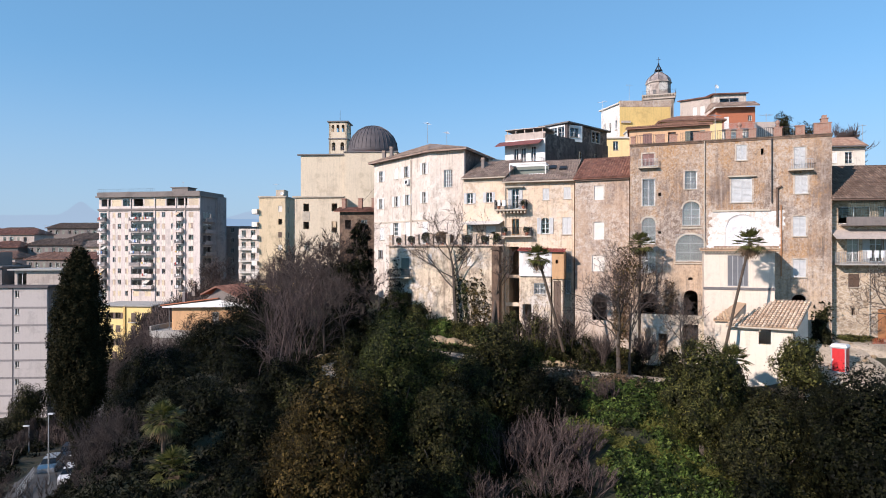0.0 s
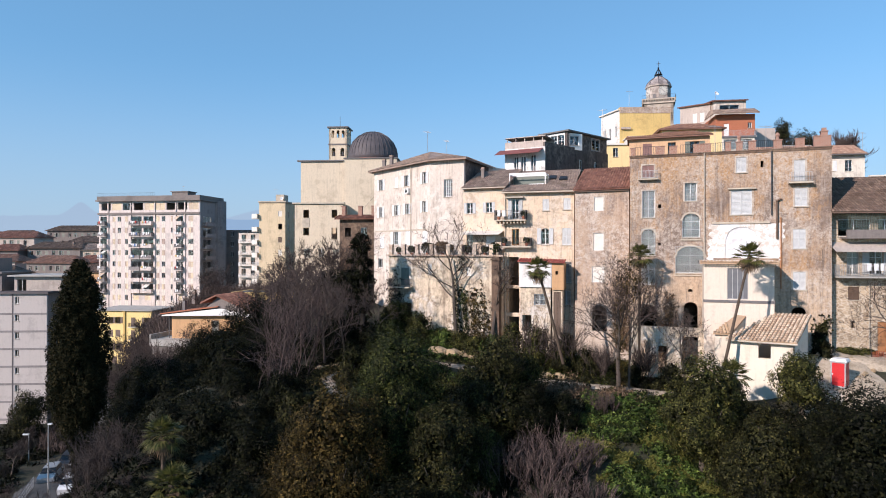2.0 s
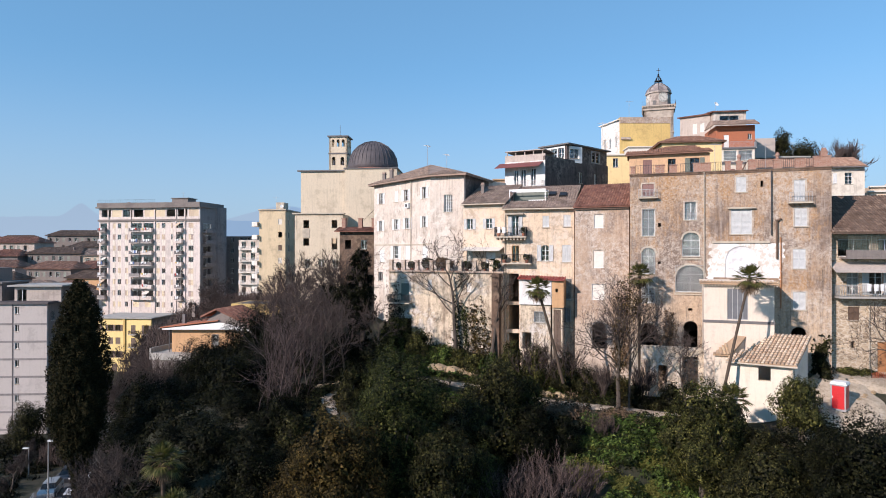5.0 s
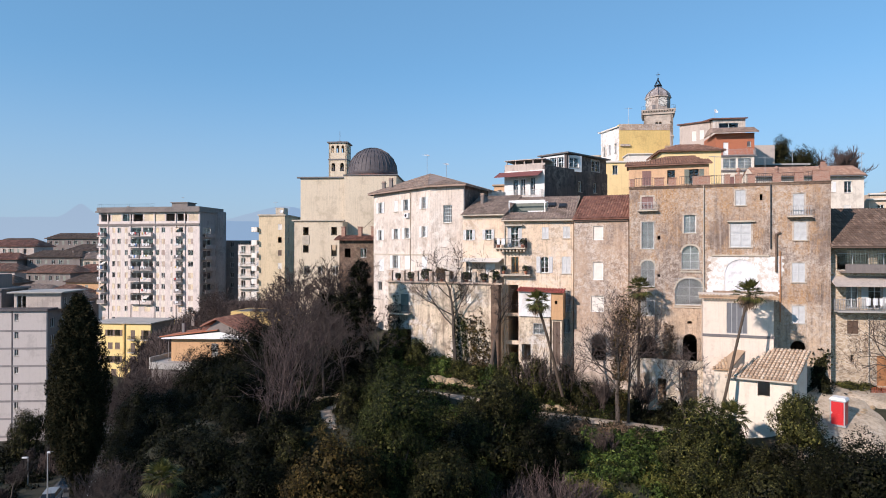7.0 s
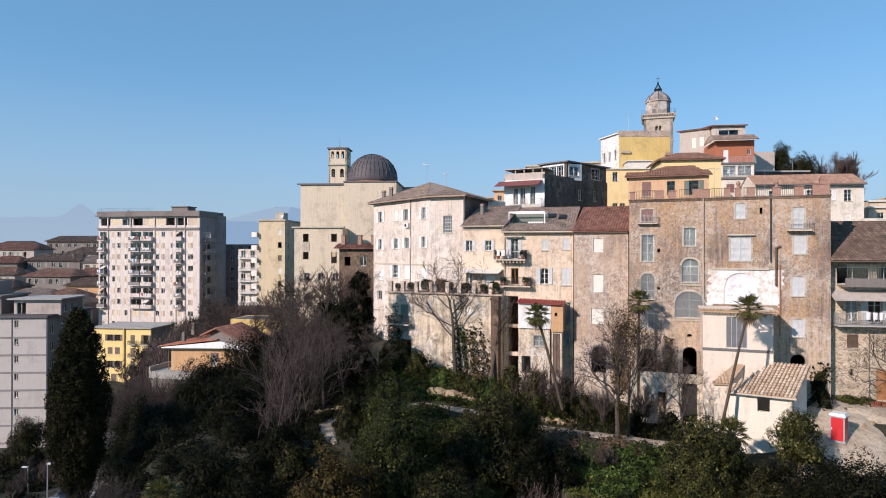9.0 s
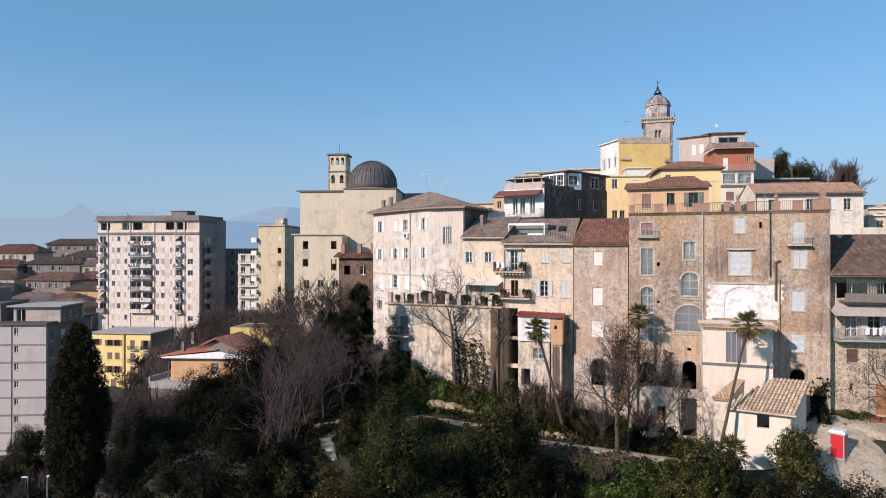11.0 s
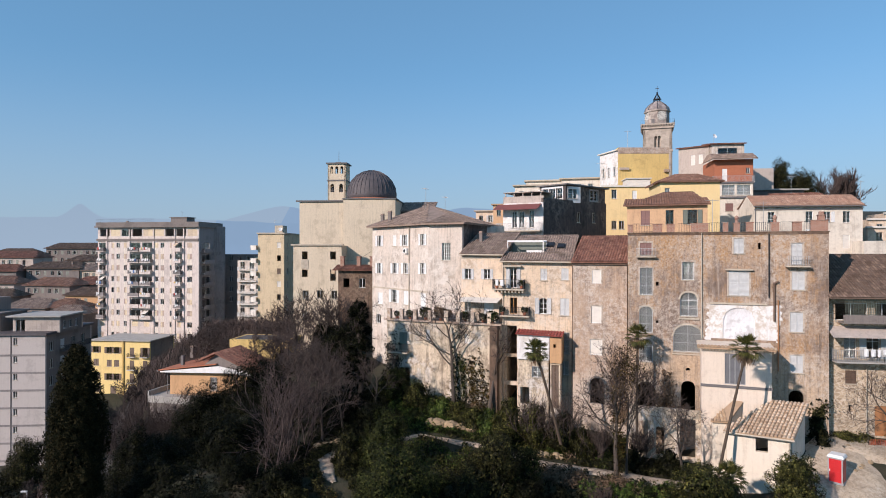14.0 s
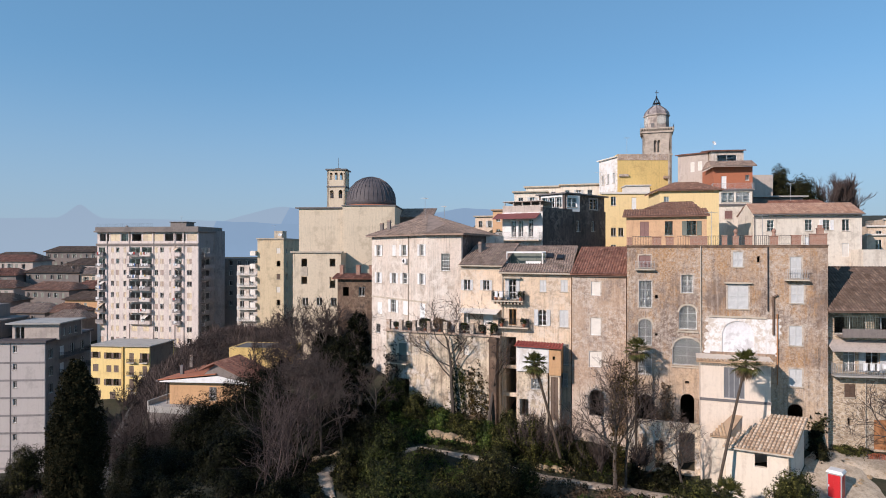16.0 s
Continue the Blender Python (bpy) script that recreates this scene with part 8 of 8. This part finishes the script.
# grass and ivy of the lower lawn
rng = np.random.default_rng(170)
k = 80000
x, y = rng.uniform(9.0, 18.5, k), rng.uniform(34, 47.5, k)
z = ground(x, y) + 0.12 * np.sin(x * 2.1) * np.sin(y * 1.7)
tone = np.sin(x * 0.9 + np.sin(y * 0.7) * 2) * np.sin(y * 0.8 + x * 0.3) + 0.35 * np.sin(x * 3.1) * np.sin(y * 2.7)
sel = (tone > -0.45) & (y > 39.4 - 0.5 * (x - 12.5)) & (y < 47.2)
q = np.stack([x[sel], y[sel], z[sel] + rng.uniform(0.02, 0.4, int(sel.sum()))], -1)
v, f = leaves(rng, q, np.tile((-0.3, -0.5, 0.7), (len(q), 1)), 0.19, 0.3)
tagged(new("lawn_weeds", sheet("lawn_weeds", v, f, LEAF_GRASS)), "yellow-green weeds and long grass", "grass", kind="stuff")
at, size, ways = [], [], []
for i in range(1000):
    x, y = rng.uniform(11.0, 20.0), rng.uniform(34, 49.5)
    u = noise.noise(Vector((x * 0.5, y * 0.5, 7.0)))
    if not (y > 44.8 + 1.4 * u and x > 11.5 or y < 40.8 - 0.45 * (x - 13.0) + 2.5 * u + (2.6 if x > 15 else 0.0) or u > 0.25):
        continue
    q = rng.uniform(0.24, 0.55)
    at.append(np.array((x, y, lift(x, y) + q * 0.5))), size.append(q), ways.append(np.array((-0.3, -0.55, 0.75)))
v, f = clumps(rng, at, size, ways, 60, 0.2, 0.6)
tagged(new("lawn_ivy", sheet("lawn_ivy", v, f, LEAF_LIME)), "deep green large-leaved ivy on the lower lawn", "ivy", kind="stuff")
# ivy on the bank below the terrace wall
rng = np.random.default_rng(175)
k = 22000
x, y = rng.uniform(-5.5, 13.0, k), rng.uniform(0.0, 1.0, k)
y = np.interp(x, (-6, 6, 13), (62.6, 59.0, 55.6)) + y * np.interp(x, (-6, 6, 13), (5.0, 4.2, 3.0))
q = np.stack([x, y, ground(x, y) + rng.uniform(0.05, 0.75, k) * (0.6 + 0.5 * np.sin(x * 1.7) * np.sin(y * 1.9))], -1)
v, f = leaves(rng, q, np.tile((-0.3, -0.5, 0.7), (k, 1)), 0.26, 0.6)
tagged(new("bank_ivy", sheet("bank_ivy", v, f, LEAF_LIME)), "bright green ivy on the bank below the terrace", "ivy", kind="stuff")
# weeds that hang over the edges of the path
rng = np.random.default_rng(177)
line = [Vector(p) for p in ((-6.8, 46.4), (-8.0, 49.0), (-9.6, 52.0), (-10.4, 54.6), (-9.2, 57.2), (-2, 60.5), (4, 58), (9, 54.2), (14, 52), (20, 49.6))]
at, size, ways = [], [], []
for i in range(620):
    j = rng.integers(0, 9) if i > 260 else rng.integers(0, 4)
    p = line[j].lerp(line[j + 1], rng.uniform(0, 1))
    d = (line[j + 1] - line[j]).normalized()
    p = p + Vector((-d.y, d.x)) * rng.choice((-1, 1)) * (rng.uniform(0.75, 1.7) if j < 4 else rng.uniform(0.7, 1.5))
    q = rng.uniform(0.14, 0.42)
    at.append(np.array((p.x, p.y, lift(p.x, p.y) + 0.2 + 0.3 * q))), size.append(q), ways.append(np.array((-0.2, -0.5, 0.8)))
v, f = clumps(rng, at, size, ways, 70, 0.15, 0.7)
tagged(new("path_weeds", sheet("path_weeds", v, f, LEAF_OLIVE)), "ragged olive weeds along the edges of the path", "weeds", kind="stuff")
# thicket along the valley street
rng = np.random.default_rng(180)
lobes = []
for i in range(2600):
    x, y = rng.uniform(-78, -30), rng.uniform(34, 135)
    rx = float(np.interp(y, (30, 54, 66, 82, 110, 128), (-31, -38, -42.5, -48, -57, -62)))
    if abs(x - rx) < 5.0 or (x < -68 and y > 103) or (x > -42 and y > 74):
        continue
    r = rng.uniform(0.4, 1.1)
    lobes.append((x, y, lift(x, y) + r * 0.2, r, r, r * rng.uniform(0.6, 1.2)))
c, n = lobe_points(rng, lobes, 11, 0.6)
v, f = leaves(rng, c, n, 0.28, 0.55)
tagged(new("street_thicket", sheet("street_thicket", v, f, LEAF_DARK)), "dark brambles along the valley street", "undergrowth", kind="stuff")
for i, (x, y, top) in enumerate(((-36.2, 50.0, 17.5), (-38.5, 53.5, 17.0), (-48.5, 67.0, 15.0), (-51.0, 72.0, 14.8), (-54.0, 78.0, 13.8), (-57.5, 84.0, 13.0), (-35.5, 46.5, 17.5))):
    bare_tree(x, y, top, 400 + i, (8, 7, 6, 3), 0.13, trunk=0.6, spread=0.7)

# leafless brush on the floor of the valley
rng = np.random.default_rng(188)
k = 95000
y = rng.uniform(84, 140, k)
x = np.where(rng.uniform(0, 1, k) < 0.55, -0.535 * y + rng.uniform(-11, 7, k), rng.uniform(-54, -28, k))
keep = (np.abs(x - np.interp(y, (82, 110, 128, 140), (-48, -57, -62, -52))) > 3.6) & ~((x < -68) & (y > 103))
x, y = x[keep], y[keep]
k = len(x)
h = rng.uniform(0.8, 3.6, k) * (0.7 + 0.4 * np.sin(x * 0.6) * np.sin(y * 0.45))
z = ground(x, y) + rng.uniform(0, 0.6, k) * h
d = np.stack([rng.normal(0, 0.38, k), rng.normal(0, 0.38, k), np.ones(k)], -1) * (h * 0.55)[:, None]
a = rng.uniform(0, math.pi, k)
w = np.stack([np.cos(a), np.sin(a), np.zeros(k)], -1) * rng.uniform(0.025, 0.05, (k, 1))
p = np.stack([x, y, z], -1)
brush = sheet("valley_brush", np.stack([p - w, p + w, p + d], 1).reshape(-1, 3), np.arange(3 * k).reshape(-1, 3), islands("brown_brush_stems", [(0.05, 0.036, 0.032), (0.10, 0.074, 0.066), (0.15, 0.11, 0.097)], 0.9, grain=0.4))
tagged(new("valley_brush", brush), "leafless purplish-brown brush on the valley floor", "brush", kind="stuff")

# climbers on the terrace building and the palazzo
rng = np.random.default_rng(190)


def climber(host, u0, u1, z0, z1, k, seed, mat, label):
    """Leaves and stems that hug a wall."""
    rng = np.random.default_rng(seed)
    ob = thing("wall_climber", host.matrix_basis @ pose(u0, -0.05, z0), label, "climber", "wall climbers")
    g = Geo()
    pts = []
    for i in range(k):
        x, path = rng.uniform(0, u1 - u0), []
        top = (z1 - z0) * rng.uniform(0.45, 1.0)
        for j in range(9):
            x += rng.normal(0, 0.12)
            path.append((x, rng.uniform(-0.08, 0.0), top * j / 8))
            pts.extend((x + rng.normal(0, 0.18), -abs(rng.normal(0, 0.12)), top * j / 8 + rng.normal(0, 0.25)) for q in range(7))
        g.tube(path, [0.03 - 0.0025 * j for j in range(9)], 4, caps=False)
    part("stem", g, BARK, ob)
    pts = np.array(pts)
    v, f = leaves(rng, pts, np.tile((0.0, -1.0, 0.2), (len(pts), 1)), 0.2, 0.7)
    part("foliage", sheet("foliage", v, f, mat), None, ob)


climber(t1, 8.2, 9.8, 1.5, 8.5, 12, 191, LEAF_MID, "green climber on the terrace wall")
climber(t1, 9.7, 11.4, 1.5, 8.0, 9, 192, LEAF_BROWN, "dry brown climber on the terrace wall")
climber(t1, 11.2, 12.4, 1.5, 9.5, 8, 193, LEAF_BROWN, "dry climber at the wall's end")
climber(t1, 0.0, 1.2, 1.5, 10.5, 12, 194, LEAF_DARK, "dark ivy on the terrace wall")
climber(palazzo, 2.6, 4.2, 2.0, 8.2, 22, 195, LEAF_DRY, "tangled dry climber on the old palazzo")
climber(palazzo, 15.0, 16.1, 3.0, 6.5, 14, 196, LEAF_OLIVE, "olive climber beside the lane")
climber(b2, 4.0, 5.2, 2.5, 9.0, 14, 197, LEAF_DRY, "dry climber on the brown house")


# ---- small things ----
toilet = thing("portable_toilet", pose(29.55, 46.5, lift(30.2, 46.5) + 0.03, 0, 0, -46) @ Matrix.Scale(0.93, 4), "red portable toilet with light grey frame and white roof", "portable toilet")
g = Geo()
for x in (0, 1.0):
    for y in (0, 1.0):
        g.box(x + (0.03 if x == 0 else 0), y, 0, x + (0.12 if x == 0 else 0.09), y + 0.12, 2.1)
g.box(-0.03, -0.03, 0, 1.15, 1.15, 0.16), g.box(-0.02, -0.02, 2.02, 1.14, 1.14, 2.14)
part("frame", g, FRAME_GREY, toilet)
g = Geo()
g.box(0.12, 0.02, 0.16, 1.0, 0.07, 2.02)
door = part("door", g, RED_PLASTIC, toilet)
g = Geo()
for z in (0.28, 1.15):
    g.box(0.2, 0.005, z, 0.52, 0.02, z + 0.72), g.box(0.6, 0.005, z, 0.92, 0.02, z + 0.72)
part("door_panel", g, RED_PLASTIC, door)
g = Geo()
g.box(0.14, -0.03, 1.0, 0.2, 0.02, 1.16)
part("handle", g, GREY_PLASTIC, door)
g = Geo()
g.box(0.02, 0.12, 0.16, 0.07, 1.0, 2.02), g.box(1.05, 0.12, 0.16, 1.1, 1.0, 2.02), g.box(0.12, 1.05, 0.16, 1.0, 1.1, 2.02)
part("side_panel", g, RED_PLASTIC, toilet)
g = Geo()
g.poly(((-0.06, -0.06, 2.14), (1.18, -0.06, 2.14), (1.06, 0.06, 2.34), (0.06, 0.06, 2.34)))
g.poly(((1.18, -0.06, 2.14), (1.18, 1.18, 2.14), (1.06, 1.06, 2.34), (1.06, 0.06, 2.34)))
g.poly(((1.18, 1.18, 2.14), (-0.06, 1.18, 2.14), (0.06, 1.06, 2.34), (1.06, 1.06, 2.34)))
g.poly(((-0.06, 1.18, 2.14), (-0.06, -0.06, 2.14), (0.06, 0.06, 2.34), (0.06, 1.06, 2.34)))
g.poly(((0.06, 0.06, 2.34), (1.06, 0.06, 2.34), (1.06, 1.06, 2.34), (0.06, 1.06, 2.34)))
g.poly(((-0.06, -0.06, 2.14), (-0.06, 1.18, 2.14), (1.18, 1.18, 2.14), (1.18, -0.06, 2.14)))
part("roof", g, WHITE_PAINT, toilet)


def car(x, y, turn, paint, label):
    ob = thing("parked_car", pose(x, y, lift(x, y) + 0.32, 0, 0, turn), label, "car", "parked cars")
    g = Geo()
    prof = ((-2.05, 0.35), (-2.1, 0.75), (-1.75, 0.92), (-1.0, 0.98), (1.5, 0.98), (2.0, 0.9), (2.05, 0.4))
    for a, b in zip(prof, prof[1:]):
        g.poly(((a[0], -0.85, a[1]), (a[0], 0.85, a[1]), (b[0], 0.85, b[1]), (b[0], -0.85, b[1])))
    for s in (-0.85, 0.85):
        pts = [(p[0], s, p[1]) for p in prof]
        g.poly(pts if s < 0 else pts[::-1])
    g.box(-2.0, -0.85, 0.22, 2.0, 0.85, 0.42)
    body = part("body", g, paint, ob)
    g = Geo()
    lo, hi = [(-1.2, -0.8), (1.75, -0.8), (1.75, 0.8), (-1.2, 0.8)], [(-0.55, -0.62), (1.25, -0.62), (1.25, 0.62), (-0.55, 0.62)]
    for i in range(4):
        j = (i + 1) % 4
        g.poly(((*lo[i], 0.96), (*lo[j], 0.96), (*hi[j], 1.42), (*hi[i], 1.42)))
    part("glasshouse", g, CAR_GLASS, ob)
    g = Geo()
    g.slab([Vector((-0.62, -0.66, 1.47)), Vector((1.32, -0.66, 1.47)), Vector((1.32, 0.66, 1.47)), Vector((-0.62, 0.66, 1.47))], 0.06)
    part("roof", g, paint, ob)
    for u in (-1.3, 1.3):
        for s in (-0.8, 0.8):
            g = Geo()
            g.lathe(((0.2, -0.1), (0.32, -0.1), (0.32, 0.1), (0.2, 0.1)), 16)
            w = part("wheel", g, IRON, ob, "", pose(u, s, 0.32, 90))
            g = Geo()
            g.lathe(((0.19, -0.105), (0.19, 0.105)), 12)
            part("rim", g, GREY_PLASTIC, w)
    for s in (-0.6, 0.6):
        g = Geo()
        g.box(-2.11, s - 0.16, 0.62, -2.02, s + 0.16, 0.76)
        part("headlight", g, GREY_PLASTIC, ob)
        g = Geo()
        g.box(1.98, s - 0.14, 0.62, 2.07, s + 0.14, 0.82)
        part("tail_light", g, RED_PLASTIC, ob)


CAR_GLASS = plain("tinted_car_glass", (0.012, 0.014, 0.017), 0.15, 0, 0.1)
WHITE_CAR, GREY_CAR, DARK_CAR = plain("white_car_paint", (0.75, 0.75, 0.76), 0.25, 0, 0.05), plain("silver_car_paint", (0.42, 0.45, 0.48), 0.3, 0.5, 0.05), plain("dark_car_paint", (0.05, 0.055, 0.065), 0.3, 0.2, 0.05)
car(-40.2, 66.0, 108, WHITE_CAR, "white hatchback parked in the street")
car(-45.3, 70.5, 108, GREY_CAR, "silver car parked in the street")
car(-47.2, 77.0, 108, DARK_CAR, "dark car parked in the street")
car(-42.4, 73.0, 108, WHITE_CAR, "white car parked further along the street")


def street_lamp(x, y, top, arm=-1.0):
    z = lift(x, y)
    ob = thing("street_lamp", pose(x, y, z), "grey steel street lamp with a flat head", "street lamp", "street lamps")
    g = Geo()
    g.tube(((0, 0, -0.2), (0, 0, top - z)), (0.09, 0.05), 8)
    part("pole", g, IRON_PALE, ob)
    g = Geo()
    g.box(min(0, arm * 0.9), -0.14, top - z - 0.05, max(0, arm * 0.9), 0.14, top - z + 0.08)
    part("lamp_head", g, GREY_PLASTIC, ob)


street_lamp(-41.4, 64.0, 18.7, 0.6)
street_lamp(-53.3, 78.5, 13.2, -0.8)
street_lamp(-62.0, 122.0, 17.0, 1.0)
fence = thing("street_railing", pose(-42.2, 60.5, lift(-42.2, 60.5) + 0.2, 0, 0, 112), "grey steel railing along the street", "railing")
for i in range(14):
    part("post", one_box("post", -0.025, -0.025, 0, 0.025, 0.025, 1.1, IRON_PALE), None, fence, "", pose(0.5 * i, 0, 0))
for z in (0.3, 0.7, 1.1):
    part("rail", one_box("rail", 0, -0.02, 0, 6.5, 0.02, 0.05, IRON_PALE), None, fence, "", pose(0, 0, z))

# stones along the path and rubble at the lane
rnd = random.Random(21)


def boulder(x, y, r, mat):
    g = Geo()
    n, m = 9, 6
    prof = [(r * math.sin(math.pi * i / m) * rnd.uniform(0.85, 1.1), r * 0.75 * (1 - math.cos(math.pi * i / m)) - 0.3 * r) for i in range(m + 1)]
    g.lathe([(max(a, 0.02), b) for a, b in prof], n)
    g.v = [(a * rnd.uniform(0.85, 1.2), b * rnd.uniform(0.85, 1.2), c) for a, b, c in g.v]
    ob = part("boulder", g, mat, m=pose(x, y, lift(x, y), 0, 0, rnd.uniform(0, 360)))
    tagged(ob, "weathered ochre stone beside the path", "stone", "path stones")


OCHRE_ROCK = stone("ochre_rock", (0.42, 0.31, 0.19), (0.32, 0.23, 0.14), (0.25, 0.19, 0.12), 1.2)
for i in range(9):
    boulder(-0.9 + 0.5 * i + rnd.uniform(-0.1, 0.1), 62.3 - 0.12 * i, rnd.uniform(0.4, 0.75), OCHRE_ROCK)
for i in range(7):
    boulder(-11.6 + 0.6 * i, 57.6 + 0.25 * i, rnd.uniform(0.35, 0.7), OCHRE_ROCK)
for i in range(5):
    boulder(9.2 + 0.45 * i, 56.2 - 0.15 * i, rnd.uniform(0.25, 0.45), OCHRE_ROCK)
for i in range(26):
    boulder(rnd.uniform(30.5, 41), rnd.uniform(46.5, 52.0), rnd.uniform(0.08, 0.26), OCHRE_ROCK)

rng = np.random.default_rng(195)
k = 9000
x, y = rng.uniform(33.5, 46, k), rng.normal(0, 0.55, k)
y = 52.2 - 0.16 * (x - 34) + y
keep = np.sin(x * 1.3) + 0.6 * np.sin(x * 3.1 + 1) > 0.1
x, y = x[keep], y[keep]
q = np.stack([x, y, ground(x, y) + 0.25 + rng.uniform(0, 0.3, len(x))], -1)
v, f = leaves(rng, q, np.tile((-0.3, -0.6, 0.6), (len(q), 1)), 0.17, 0.4)
tagged(new("lane_weeds", sheet("lane_weeds", v, f, LEAF_SUN)), "ragged green weeds at the foot of the stone house", "weeds", kind="stuff")
# orange safety netting by the lane
ORANGE_NET = plain("orange_plastic_net", (0.36, 0.085, 0.04), 0.7, 0, 0.4)
net = thing("safety_net", pose(35.6, 50.6, lift(35.6, 50.6) + 0.1, 0, 0, -14), "sagging orange plastic safety netting", "safety net")
g = Geo()
for i in range(34):
    x = 0.18 * i
    s = 0.14 * math.sin(x * 1.6)
    g.box(x - 0.02, s - 0.01, 0.02, x + 0.02, s + 0.01, 0.50 + 0.12 * math.sin(x * 2.3))
for j in range(7):
    g.tube([(0.18 * i, 0.14 * math.sin(0.18 * i * 1.6), 0.05 + j * 0.07 + 0.02 * j * math.sin(0.18 * i * 2.3)) for i in range(34)], [0.016] * 34, 4)
part("mesh", g, ORANGE_NET, net)
for i in range(4):
    g = Geo()
    g.tube(((i * 2.0, 0.0, -0.2), (i * 2.0, 0.02, 0.75)), (0.03, 0.03), 6)
    part("stake", g, IRON, net)


def potted_plant(x, y, z, r, seed, mat=None):
    rng = np.random.default_rng(seed)
    ob = thing("potted_plant", pose(x, y, z), "leafy plant in a terracotta pot on the terrace", "plant", "terrace pots")
    g = Geo()
    g.lathe(((0.14, 0), (0.2, 0.32), (0.22, 0.34), (0.18, 0.34)), 12)
    part("pot", g, P_REDOR, ob)
    c, n = lobe_points(rng, [(0, 0, 0.35 + r * 0.7, r, r, r), (r * 0.5, 0, 0.3 + r, r * 0.6, r * 0.6, r * 0.6), (-r * 0.4, 0.1, 0.35 + r * 1.1, r * 0.6, r * 0.6, r * 0.6)], 130)
    v, f = leaves(rng, c, n, 0.14, 0.6)
    part("leaves", sheet("leaves", v, f, mat or LEAF_MID), None, ob)


T1M = t1.matrix_basis
for i, (u, v, r) in enumerate(((0.9, 0.8, 0.35), (2.6, 0.7, 0.45), (4.5, 0.9, 0.7), (6.3, 0.9, 0.75), (6.9, 1.2, 0.6), (9.3, 0.8, 0.5), (11.4, 0.8, 0.45), (12.6, 0.4, 0.65))):
    p = T1M @ Vector((u, v, 11.35))
    potted_plant(p.x, p.y, p.z, r, 200 + i, LEAF_DRY if i in (3, 4) else LEAF_MID)
B3M = b3.matrix_basis
for i, (u, v, z, r) in enumerate(((2.2, -0.6, 15.2, 0.35), (-0.5, -0.5, 15.2, 0.3), (0.1, -0.5, 12.4, 0.3), (2.5, -0.5, 12.4, 0.35))):
    p = B3M @ Vector((u, v, z))
    potted_plant(p.x, p.y, p.z, r, 220 + i)
# ruined garden wall with arches below the palazzo
gw = thing("garden_wall", palazzo.matrix_basis @ pose(0.2, -2.6, 0.5), "crumbling pale garden wall with openings", "wall")
g = Geo()
wall_panel(g, 6.3, 4.6, [(0.9, 0.4, 0.8, 2.9, "rect"), (2.4, 0.4, 0.7, 2.5, "rect"), (4.4, 0.4, 1.3, 3.4, "rect")], 0.35)
part("masonry", g, P_TERR, gw)
